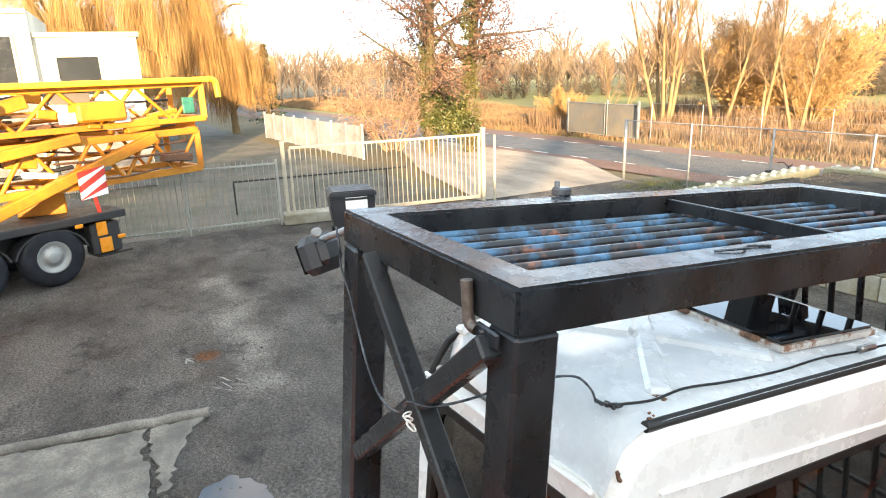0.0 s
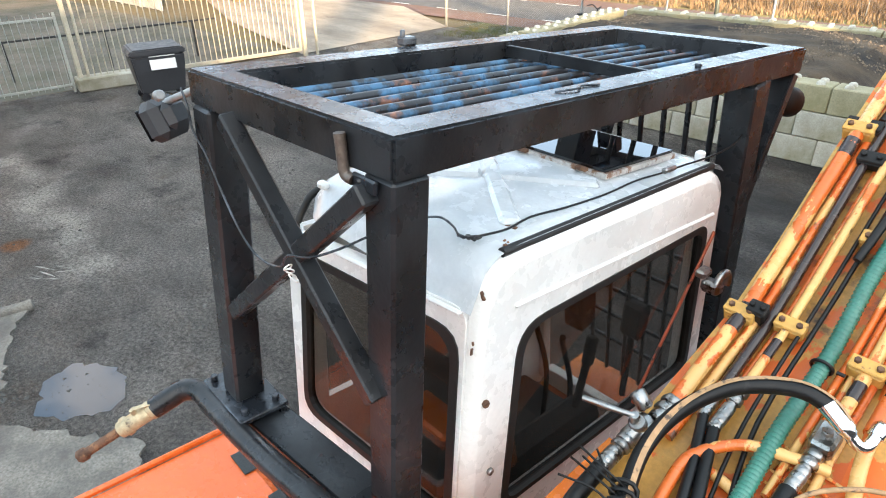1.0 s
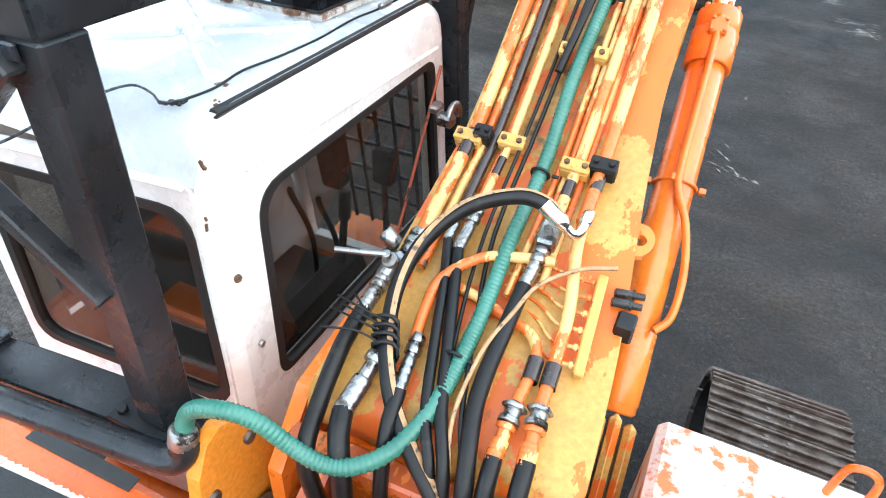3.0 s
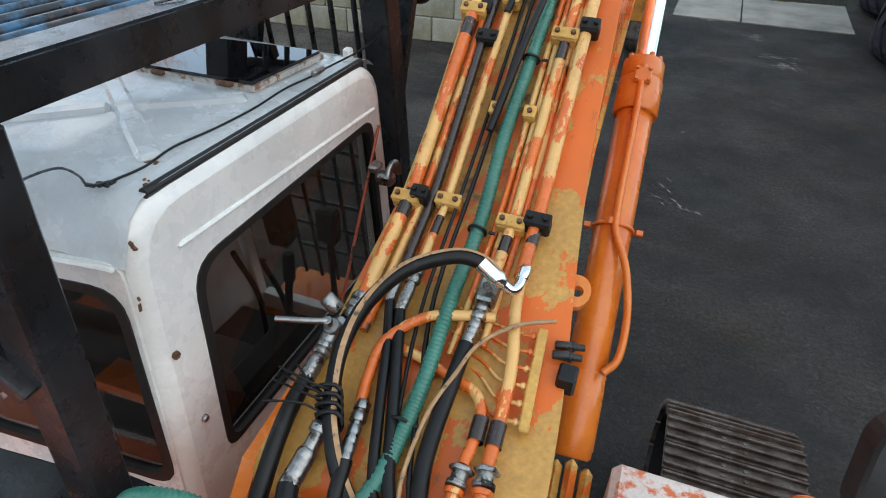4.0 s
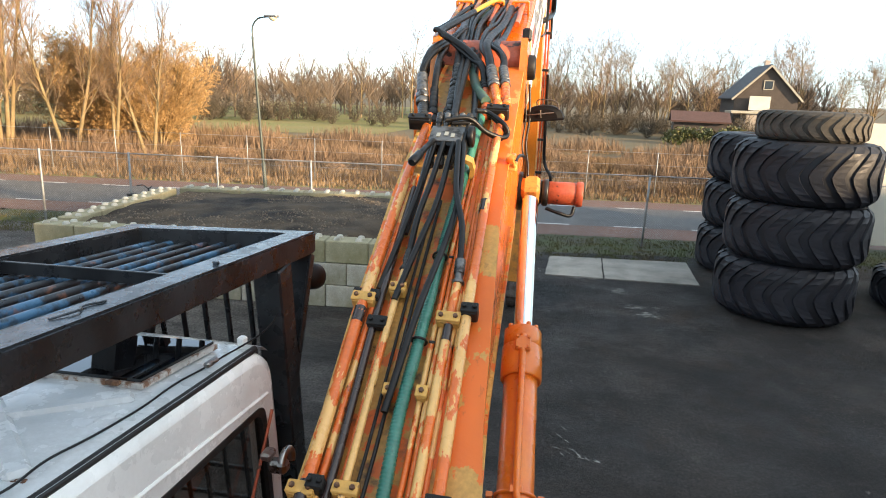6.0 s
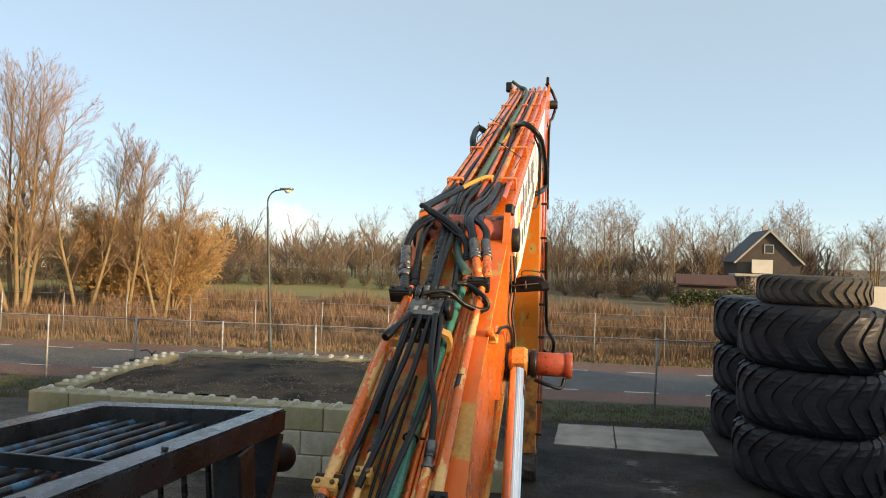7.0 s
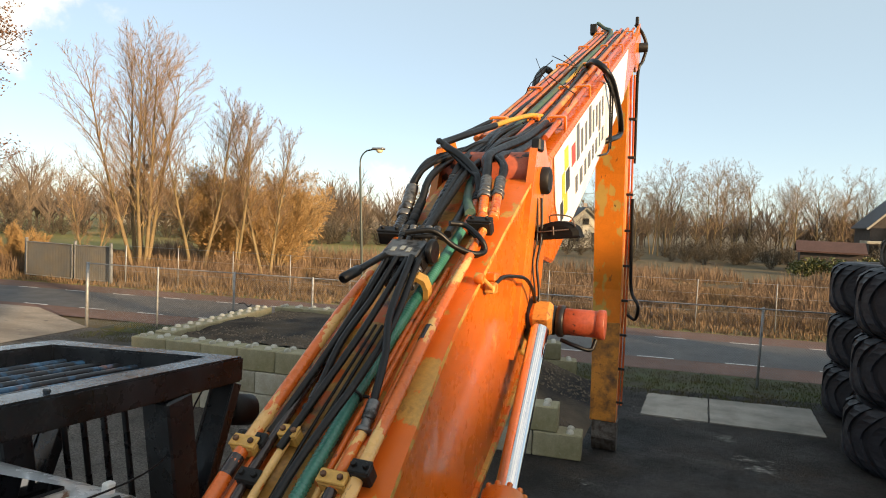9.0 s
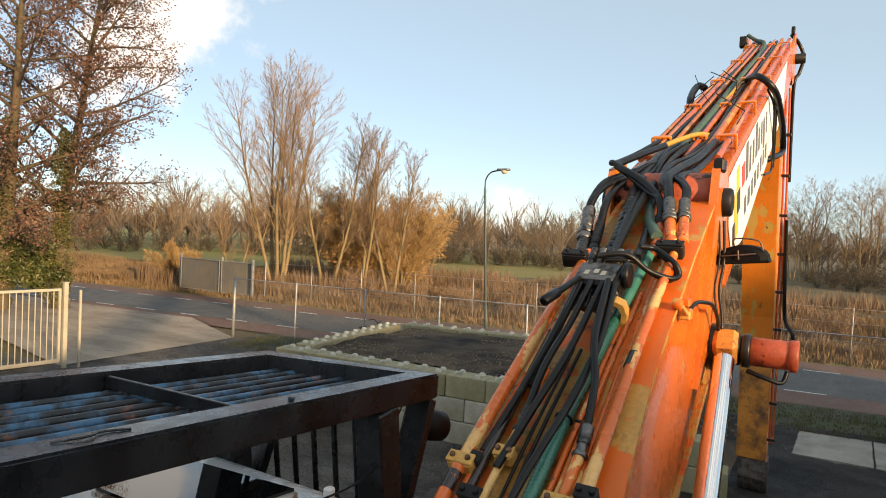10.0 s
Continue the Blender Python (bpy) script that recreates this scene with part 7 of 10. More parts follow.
hose([(-0.08, 3.33, 4.10), (0.02, 3.37, 4.10), (0.09, 3.42, 4.05), (0.14, 3.47, 4.03), (0.15, 3.52, 4.07), (0.08, 3.55, 4.13)], 0.010)


def hinge():
    bm = bm_new()
    rod(bm, (-0.36, 4.42, 4.42), (0.15, 4.42, 4.42), 0.13, 24, bev=0.015)
    ob = part("hinge_tube", bm, "red", digger, "rust-red hinge tube")
    bm = bm_new()
    rod(bm, (0.14, 4.46, 4.40), (0.23, 4.46, 4.40), 0.075, 20, bev=0.01)
    part("hinge_pin", bm, "clamp_dark", ob)
    bm = bm_new()
    rod(bm, (-0.44, 4.46, 4.40), (-0.37, 4.46, 4.40), 0.075, 20, bev=0.01)
    part("hinge_pin", bm, "clamp_dark", ob)
    for x in (-0.38, 0.145):
        bm = bm_new()
        prism(bm, [(4.0, 3.5), (4.2, 4.25), (4.3, 4.56), (4.48, 4.62), (4.62, 4.5), (4.66, 4.2), (4.55, 3.8)], x, x + 0.04)
        part("hinge_cheek", bm, "orange", ob)
    bm = bm_new()
    box(bm, (0.175, 4.35, 4.58), (0.05, 0.10, 0.07), bev=0.01)
    part("stop", bm, "clamp_dark", ob)


hinge()


def work_light(c, parent):
    """A domed rubber lamp that faces down and ahead, with a wire guard and a bracket to the flank."""
    c = Vector(c)
    F = Matrix.Rotation(radians(-6), 3, "Y")
    dome = [(0.125 * math.cos(a), 0.085 * math.sin(a) ** 0.8) for a in [math.pi * k / 12 for k in range(13)]]
    bm = bm_new()
    vs = [c + F @ Vector((x * s, y, z * s)) for y, s in ((-0.075, 0.7), (-0.055, 0.95), (0.04, 1.0), (0.07, 0.93)) for x, z in dome]
    n = len(dome)
    fs = [[r * n + k, r * n + k + 1, (r + 1) * n + k + 1, (r + 1) * n + k] for r in range(3) for k in range(n - 1)]
    fs += [[r * n + n - 1, r * n, (r + 1) * n, (r + 1) * n + n - 1] for r in range(3)] + [list(range(n))[::-1], list(range(3 * n, 4 * n))]
    bmesh.ops.recalc_face_normals(bm, faces=add_mesh(bm, vs, fs))
    box(bm, c + F @ Vector((0, 0, -0.005)), (0.252, 0.150, 0.014), F, 0.004)
    ob = part("work_light", bm, "lamp_black", parent, "domed black rubber work light with a wire guard")
    bm = bm_new()
    box(bm, c + F @ Vector((0, 0.074, 0.036)), (0.17, 0.006, 0.05), F, 0.002)
    part("lens", bm, "lamp_lens", ob)
    bm = bm_new()
    tube(bm, spline([c + F @ Vector((0.10, -0.06, 0.05)), c + F @ Vector((0.08, -0.07, 0.10)), c + F @ Vector((-0.02, -0.07, 0.115)), c + F @ Vector((-0.03, -0.06, 0.08))], 4), 0.004, 5)
    tube(bm, [c + F @ Vector((-0.09, -0.085, 0.03)), c + F @ Vector((0.07, -0.085, 0.035))], 0.004, 5)
    tube(bm, [c + F @ Vector((-0.01, -0.085, 0.01)), c + F @ Vector((-0.01, -0.085, 0.055))], 0.004, 5)
    part("wire_guard", bm, "track", ob)
    bm = bm_new()
    rod(bm, (0.14, c.y, c.z - 0.005), (c.x - 0.09, c.y, c.z + 0.01), 0.028, 12, bev=0.005)
    part("bracket", bm, "edge_worn", ob)
    return ob


work_light((0.30, 4.40, 4.10), digger)
for k, dx in enumerate((0.0, 0.022)):
    bent_pipe("lamp_cable", [(0.185 + dx, 4.36, 4.30), (0.20 + dx, 4.33, 4.1), (0.19 + dx, 4.30, 3.95), (0.215 + dx, 4.27, 3.8), (0.21 + dx, 4.24, 3.66)], 0.005 + 0.003 * k, "rubber", seg=6)


# -- dipper arm hanging to the ground --
def dipper():
    bm = bm_new()
    rings = []
    for z, yf, yb, xl, xr in ((7.15, 11.62, 12.05, -0.50, 0.0), (6.4, 11.65, 12.45, -0.53, -0.04), (5.0, 12.1, 12.85, -0.535, -0.05), (3.0, 12.55, 13.15, -0.52, -0.04), (1.0, 12.72, 13.15, -0.48, -0.03), (0.55, 12.78, 13.1, -0.47, -0.03)):
        rings.append([bm.verts.new(p) for p in ((xl, yf, z), (xr, yf, z), (xr, yb, z), (xl, yb, z))])
    for a, b in zip(rings, rings[1:]):
        for k in range(4):
            bm.faces.new((a[k], a[(k + 1) % 4], b[(k + 1) % 4], b[k]))
    bm.faces.new(rings[0])
    bm.faces.new(rings[-1][::-1])
    bmesh.ops.recalc_face_normals(bm, faces=bm.faces[:])
    ob = part("dipper_arm", bm, "arm_paint", digger, "orange dipper arm reaching down to the ground")
    bm = bm_new()
    prism(bm, [(12.74, 0.56), (13.1, 0.56), (13.12, 0.25), (13.0, 0.03), (12.8, 0.03), (12.72, 0.25)], -0.44, 0.0)
    part("arm_foot", bm, "track", ob, "scraped dark steel end of the arm")
    bm = bm_new()
    prism(bm, [(12.74, 0.58), (12.685, 1.0), (12.59, 2.4), (12.62, 2.4), (12.72, 1.0), (12.77, 0.58)], -0.485, -0.03)
    part("wear_plate", bm, "scraped", ob, "scraped wear plate with yellow and dark patches")
    bm = bm_new()
    tube(bm, spline([(0.08, 12.3, 4.6), (0.10, 12.5, 3.6), (0.13, 12.6, 3.0), (0.26, 12.5, 2.75), (0.22, 12.6, 2.5), (0.08, 12.7, 2.55)], 6), 0.03, 8)
    part("hose", bm, "rubber", ob)
    for k in range(9):
        z = 0.95 + 0.62 * k
        bm = bm_new()
        y = float(np.interp(z, [0.9, 3.0, 5.0, 6.6], [12.74, 12.6, 12.28, 11.9]))
        box(bm, (0.03, y, z), (0.12, 0.05, 0.045), bev=0.006)
        part("pipe_bracket", bm, "grease", ob)
    for x in (-0.015, 0.035):
        bm = bm_new()
        tube(bm, [(x, 11.9, 6.6), (x + 0.02, 12.3, 5.0), (x + 0.02, 12.62, 3.0), (x + 0.02, 12.74, 0.9)], 0.018, 8)
        part("pipe", bm, "pipe_red", ob)


dipper()


# -- lift cylinder on the right flank --
def lift_cylinder():
    def ax(y):
        return Vector((0.350 - 0.062 * (y - 2.8), y, 2.572 + 0.75 * (y - 2.8)))

    d = (ax(4) - ax(2)).normalized()
    F = frame_of(d)
    bm = bm_new()
    rod(bm, ax(2.03), ax(3.42), 0.081, 32, bev=0.012)
    rod(bm, ax(2.06), ax(2.3), 0.085, 32, bev=0.003)
    ob = part("lift_cylinder", bm, "orange", digger, "orange hydraulic lift cylinder")
    bm = bm_new()
    rod(bm, ax(3.24), ax(3.38), 0.100, 32, bev=0.006)
    rod(bm, ax(3.38), ax(3.46), 0.094, 32, bev=0.008)
    head = part("cylinder_head", bm, "orange", ob)
    for dx in (-0.055, 0.0, 0.06):
        bm = bm_new()
        box(bm, ax(1.86) + Vector((dx + 0.01, 0, 0.02 if dx else 0.05)), (0.045, 0.36, 0.19), F, 0.03)
        part("barrel_eye", bm, "edge_worn", ob, "worn yellow foot of the cylinder")
    bm = bm_new()
    box(bm, ax(3.36) + F @ Vector((0, 0, 0.105)), (0.075, 0.075, 0.03), F, 0.005)
    pad = part("pipe_flange", bm, "orange", head)
    for dx in (-0.027, 0.027):
        for dy in (-0.027, 0.027):
            bm = bm_new()
            q = ax(3.36) + F @ Vector((dx, dy, 0.118))
            rod(bm, q, q + F @ Vector((0, 0, 0.012)), 0.009, 6, bev=0.002)
            part("bolt", bm, "orange", pad)
    for k in range(10):
        a = 2 * math.pi * k / 10
        bm = bm_new()
        p = ax(3.455) + F @ Vector((0.078 * math.cos(a), 0, 0.078 * math.sin(a)))
        rod(bm, p, p + d * 0.024, 0.012, 6, bev=0.002)
        part("bolt", bm, "orange", head)
    bm = bm_new()
    rod(bm, ax(3.45), ax(4.2), 0.049, 32)
    part("piston_rod", bm, "chrome", ob, "polished chrome piston rod")
    bm = bm_new()
    box(bm, ax(4.27), (0.112, 0.135, 0.155), F, 0.02)
    part("rod_eye", bm, "scraped", ob)
    bm = bm_new()
    rod(bm, (0.172, 4.337, 3.66), (0.215, 4.337, 3.66), 0.118, 28, bev=0.01)
    part("grease_collar", bm, "grease", ob, "collar black with grease")
    bm = bm_new()
    p = Vector((0, 4.337, 3.66))
    rod(bm, (0.365, p.y, p.z), (0.545, p.y, p.z), 0.070, 28, bev=0.006)
    rod(bm, (0.535, p.y, p.z), (0.575, p.y, p.z), 0.077, 28, bev=0.005)
    part("cross_pin", bm, "red", ob, "faded red cross pin with flaking paint")
    bm = bm_new()
    rod(bm, (0.215, p.y, p.z), (0.33, p.y, p.z), 0.078, 24, bev=0.012)
    rod(bm, (0.33, p.y, p.z), (0.367, p.y, p.z), 0.084, 24, bev=0.006)
    part("collar", bm, "grease", ob, "collar black with grease")
    bm = bm_new()
    rod(bm, (-0.52, p.y, p.z), (-0.28, p.y, p.z), 0.079, 28, bev=0.008)
    part("cross_pin", bm, "red", ob, "faded red cross pin with flaking paint")
    bm = bm_new()
    tube(bm, spline([(0.36, p.y - 0.05, p.z - 0.09), (0.44, p.y - 0.07, p.z - 0.11), (0.51, p.y - 0.03, p.z - 0.13), (0.53, p.y, p.z - 0.08)], 5), 0.011, 8)
    part("grease_hose", bm, "rubber", ob)
    # strap and supply pipe
    bm = bm_new()
    c = ax(2.80)
    tube(bm, [c + F @ Vector((0.086 * math.cos(a), 0, 0.086 * math.sin(a))) for a in [2 * math.pi * k / 24 for k in range(25)]], 0.009, 6, caps=False)
    for s in (-1, 1):
        box(bm, c + F @ Vector((0.11 * s, 0, 0.0)), (0.03, 0.025, 0.035), F, 0.003)
    box(bm, c + F @ Vector((0.0, 0, 0.103)), (0.055, 0.03, 0.022), F, 0.003)
    part("strap", bm, "orange", ob)
    bm = bm_new()
    up = F @ Vector((0, 0, 0.104))
    tube(bm, spline([ax(3.40) + up, ax(3.2) + up, ax(2.85) + up, ax(2.76) + up + Vector((0.012, 0, 0)), ax(2.65) + F @ Vector((0.075, 0, 0.095)), ax(2.5) + F @ Vector((0.115, 0, 0.07)), ax(2.36) + F @ Vector((0.11, 0, 0.07)), ax(2.3) + F @ Vector((0.06, 0, 0.085))], 6), 0.0165, 10)
    part("supply_pipe", bm, "orange", ob)


lift_cylinder()


# -- cab --
def cab():
    v0, v1, top, bot = 0.27, 1.54, -0.372, -1.95
    left = -0.86
    # side plate with its window hole, rounded corners
    def side_outline(grow=0.0, r=0.16):
        corners = [(v0 - grow, bot), (v0 - grow, top + grow), (v1 + 0.0 + grow, top + grow), (v1 + 0.30 + grow, bot)]
        out = []
        for i, c in enumerate(corners):
            a, b = Vector((*corners[i - 1], 0)), Vector((*corners[(i + 1) % 4], 0))
            c = Vector((*c, 0))
            for k in range(6):
                t = k / 5
                p = (c + (a - c).normalized() * r).lerp(c, t).lerp(c.lerp(c + (b - c).normalized() * r, t), t)
                out.append((p.x, p.y))
        return out

    win = []
    corners = [(0.43, -1.30), (0.43, -0.60), (1.475, -0.585), (1.60, -1.30)]
    for i, c in enumerate(corners):
        a, b = Vector((*corners[i - 1], 0)), Vector((*corners[(i + 1) % 4], 0))
        c = Vector((*c, 0))
        r = 0.11 if i == 1 else 0.06
        for k in range(6):
            t = k / 5
            p = (c + (a - c).normalized() * r).lerp(c, t).lerp(c.lerp(c + (b - c).normalized() * r, t), t)
            win.append((p.x, p.y))

    def inset(poly, m):
        c = Vector((sum(p[0] for p in poly) / len(poly), sum(p[1] for p in poly) / len(poly)))
        return [(p[0] + (c.x - p[0]) / max(abs(c.x - p[0]), abs(c.y - p[1]), 0.3) * m, p[1] + (c.y - p[1]) / max(abs(c.x - p[0]), abs(c.y - p[1]), 0.3) * m) for p in poly]

    out0, out1 = side_outline(), inset(side_outline(), 0.035)
    bm = bm_new()
    side3 = lambda p, u: L(u, p[0], p[1])
    ring_plate(bm, out1, win, side3, 0.0, -0.05)
    n = len(out0)
    vs = [L(-0.035, *p) for p in out0] + [L(-0.010, *[(a * 0.72 + b * 0.28) for a, b in zip(p, q)]) for p, q in zip(out0, out1)] + [L(0.0, *p) for p in out1]
    fs = [(i, (i + 1) % n, (i + 1) % n + n, i + n) for i in range(n)] + [(i + n, (i + 1) % n + n, (i + 1) % n + 2 * n, i + 2 * n) for i in range(n)]
    bmesh.ops.recalc_face_normals(bm, faces=add_mesh(bm, vs, fs, smooth=True))
    body = part("cab", bm, "white", digger, "white steel cab with rust chips")
    bm = bm_new()
    ring_plate(bm, win, inset(win, 0.03), side3, 0.004, -0.03)
    part("window_seal", bm, "seal", body)
    bm = bm_new()
    iw = inset(win, 0.025)
    vs = [L(-0.012, *p) for p in iw] + [L(-0.018, *p) for p in iw]
    m = len(iw)
    add_mesh(bm, vs, [list(range(m)), list(range(2 * m - 1, m - 1, -1))])
    pane = part("side_pane", bm, "pane", body, "large dusty side window")
    # pressed rail above the window
    bm = bm_new()
    beam(bm, L(0.0005, 0.405, -0.525), L(0.0005, 1.50, -0.555), 0.014, 0.016, up=(1, 0, 0), bev=0.005)
    part("drip_rail", bm, "white", body)
    # roof: crowned, rounded to the left and the rear
    bm = bm_new()
    nu, nv = 26, 30
    grid = []
    for i in range(nu + 1):
        u = left + (-0.022 - left) * i / nu
        row = []
        for j in range(nv + 1):
            v = v0 - 0.008 + (v1 + 0.018 - v0) * j / nv
            du, dv, df = u - left, v - (v0 - 0.008), v1 + 0.01 - v
            w = top + 0.012 + 0.016 * math.sin(math.pi * i / nu) * math.sin(math.pi * j / nv)
            r = 0.15
            ex, ey = max(0, r - du), max(0, r - dv)
            far = math.hypot(ex, ey)
            if far > r:
                u, v = u + ex * (1 - r / far), v + ey * (1 - r / far)
                far = r
            w -= r - math.sqrt(r * r - far * far)
            if df < r:
                w -= 0.3 * (r - math.sqrt(max(0, r * r - (r - max(0, df)) ** 2)))
            row.append(bm.verts.new(L(u, v, w)))
        grid.append(row)
    for i in range(nu):
        for j in range(nv):
            f = bm.faces.new((grid[i][j], grid[i + 1][j], grid[i + 1][j + 1], grid[i][j + 1]))
            f.smooth = True
    part("roof", bm, "roof", body, "grey-white crowned steel roof with crossed ribs")
    # crossed ribs pressed in the roof
    for a, b in (((-0.11, 0.49), (-0.68, 0.94)), ((-0.70, 0.45), (-0.14, 0.93))):
        bm = bm_new()
        p, q = L(a[0], a[1], top + 0.018), L(b[0], b[1], top + 0.022)
        mid = (p + q) / 2 + Vector((0, 0, 0.006))
        beam(bm, p, mid, 0.062, 0.026, bev=0.012)
        beam(bm, mid, q, 0.062, 0.026, bev=0.012)
        part("roof_rib", bm, "roof", body)
    bm = bm_new()
    tube(bm, spline([L(left - 0.005, v0 - 0.02, -0.95), L(left - 0.006, v0 - 0.02, -0.66), L(left - 0.004, v0 + 0.02, -0.52), L(left + 0.01, v0 + 0.12, -0.445), L(left + 0.018, 0.8, -0.43), L(left + 0.018, 1.5, -0.44)], 6), 0.013, 8)
    part("roof_gutter", bm, "seal", body, "black rubber gutter strip")
    # rubber edge and cable along the roof
    bm = bm_new()
    tube(bm, [L(-0.031, v, top + 0.002) for v in (0.37, 0.7, 1.1, 1.46)], 0.0135, 8)
    part("edge_rubber", bm, "seal", body)
    bm = bm_new()
    tube(bm, spline([L(-0.105, 0.364, -0.350), L(-0.085, 0.444, -0.346), L(-0.10, 0.56, -0.347), L(-0.082, 0.693, -0.347), L(-0.071, 0.86, -0.346), L(-0.08, 1.05, -0.346), L(-0.065, 1.25, -0.345), L(-0.02, 1.6, -0.30), L(-0.08, 1.85, -0.12)], 6), 0.0034, 6)
    part("roof_cable", bm, "rubber", body)
    bm = bm_new()
    for k in range(7):
        r9 = random.Random(60 + k)
        box(bm, L(-0.105 - 0.006 * k + r9.uniform(-0.008, 0.008), 0.364 - 0.005 * k + r9.uniform(-0.012, 0.012), top + 0.017), (r9.uniform(0.010, 0.022), r9.uniform(0.008, 0.016), 0.008), LR @ Matrix.Rotation(r9.uniform(-1, 1), 3, "Z"), 0.003)
    part("cable_joint", bm, "seal", body, "black taped cable joint")
    bm = bm_new()
    box(bm, L(-0.065, 1.22, top + 0.032), (0.022, 0.07, 0.02), LR, 0.006)
    part("cable_plug", bm, "steel", body)
    bm = bm_new()
    box(bm, L(-0.085, 1.47, top + 0.022), (0.03, 0.035, 0.04), LR, 0.006)
    part("roof_stop", bm, "white", body)
    bm = bm_new()
    box(bm, L(-0.74, 0.30, top - 0.02), (0.04, 0.03, 0.025), LR, 0.007)
    part("roof_stop", bm, "white", body)
    # roof hatch: frame and dark pane
    hatch_pts = [(-0.57, 0.97), (-0.157, 0.985), (-0.137, 1.365), (-0.62, 1.315)]
    def off(k):
        c = Vector((sum(p[0] for p in hatch_pts) / 4, sum(p[1] for p in hatch_pts) / 4))
        return [((p[0] - c.x) * k + c.x, (p[1] - c.y) * k + c.y) for p in hatch_pts]
    bm = bm_new()
    ring_plate(bm, off(1.035), off(0.96), lambda p, w: L(p[0], p[1], w), top + 0.022, top + 0.040)
    hatch = part("roof_hatch", bm, "hatch_rim", body, "dark glass roof hatch in a rusty frame")
    bm = bm_new()
    o = off(0.99)
    add_mesh(bm, [L(p[0], p[1], top + w) for w in (0.052, 0.042) for p in o], [(0, 1, 2, 3), (7, 6, 5, 4), (0, 4, 5, 1), (1, 5, 6, 2), (2, 6, 7, 3), (3, 7, 4, 0)])
    part("hatch_pane", bm, "hatch", hatch, "dark glass pane")
    for t in (0.2, 0.8):
        bm = bm_new()
        a, b = L(*hatch_pts[0], top + 0.045), L(*hatch_pts[1], top + 0.045)
        box(bm, a.lerp(b, t) + Vector((0, -0.012, -0.006)), (0.045, 0.022, 0.014), LR, 0.004)
        part("hinge", bm, "rust", hatch)
    # rear wall with its window, left wall, front pillars
    rw = [(-0.80, -1.29), (-0.755, -0.60), (-0.052, -0.575), (-0.05, -1.29)]
    rear_out = [(left, bot), (left + 0.03, -0.56), (-0.036, -0.50), (-0.036, bot)]
    rw_r, ro_r = [], []
    for poly, res, r in ((rw, rw_r, 0.09), (rear_out, ro_r, 0.05)):
        for i, c in enumerate(poly):
            a, b = Vector((*poly[i - 1], 0)), Vector((*poly[(i + 1) % 4], 0))
            c = Vector((*c, 0))
            for k in range(5):
                t = k / 4
                p = (c + (a - c).normalized() * r).lerp(c, t).lerp(c.lerp(c + (b - c).normalized() * r, t), t)
                res.append((p.x, p.y))
    rear3 = lambda p, d: L(p[0], v0 + d + 0.06 * (p[0]) / 0.86, p[1])
    bm = bm_new()
    ring_plate(bm, ro_r, rw_r, rear3, -0.005, 0.045)
    part("rear_wall", bm, "white", body)
    bm = bm_new()
    ring_plate(bm, rw_r, inset(rw_r, 0.028), rear3, -0.01, 0.02)
    part("window_seal", bm, "seal", body)
    bm = bm_new()
    iw = inset(rw_r, 0.022)
    m = len(iw)
    add_mesh(bm, [rear3(p, 0.006) for p in iw] + [rear3(p, 0.012) for p in iw], [list(range(m)), list(range(2 * m - 1, m - 1, -1))])
    part("rear_pane", bm, "pane", body, "rear window")
    bm = bm_new()
    beam(bm, rear3((-0.80, -0.545), -0.010), rear3((-0.05, -0.515), -0.010), 0.016, 0.014, bev=0.005)
    part("roof_lip", bm, "white", body)
    # left side: lower panel, upper window band
    bm = bm_new()
    for w0, w1 in ((bot, -1.32), (-0.70, -0.56)):
        a = [L(left, v0, w0), L(left, v1 + 0.2, w0), L(left, v1 + 0.05, w1), L(left, v0, w1)]
        vs = a + [p + Vector((0.03, 0, 0)) for p in a]
        bmesh.ops.recalc_face_normals(bm, faces=add_mesh(bm, vs, [(0, 1, 2, 3), (7, 6, 5, 4), (0, 4, 5, 1), (1, 5, 6, 2), (2, 6, 7, 3), (3, 7, 4, 0)]))
    for v in (v0 + 0.03, 0.95, v1 + 0.03):
        beam(bm, L(left + 0.015, v, -0.6), L(left + 0.015, v, -1.4), 0.06, 0.05, up=(1, 0, 0))
    part("left_wall", bm, "white", body)
    for u in (left + 0.03, -0.06):
        bm = bm_new()
        beam(bm, L(u, v1 - 0.03, -0.45), L(u, v1 + 0.20, -1.9), 0.06, 0.06, up=(1, 0, 0))
        part("front_pillar", bm, "white", body)
    bm = bm_new()
    beam(bm, L(left + 0.07, v1 + 0.20, -1.88), L(-0.10, v1 + 0.20, -1.88), 0.06, 0.12)
    part("front_panel", bm, "white", body)
    # inside
    bm = bm_new()
    box(bm, L(-0.43, 0.95, -1.85), (0.80, 1.25, 0.06), LR, 0.01)
    part("cab_floor", bm, "dark", body)
    bm = bm_new()
    box(bm, L(-0.45, 0.75, -1.45), (0.46, 0.46, 0.12), LR, 0.04)
    box(bm, L(-0.45, 0.52, -1.12), (0.44, 0.10, 0.62), Matrix.Rotation(radians(8), 3, "X") @ LR, 0.04)
    box(bm, L(-0.45, 0.50, -0.72), (0.26, 0.08, 0.18), LR, 0.03)
    box(bm, L(-0.45, 0.75, -1.65), (0.36, 0.36, 0.30), LR, 0.02)
    part("driver_seat", bm, "seat", body, "dark grey driver's seat")
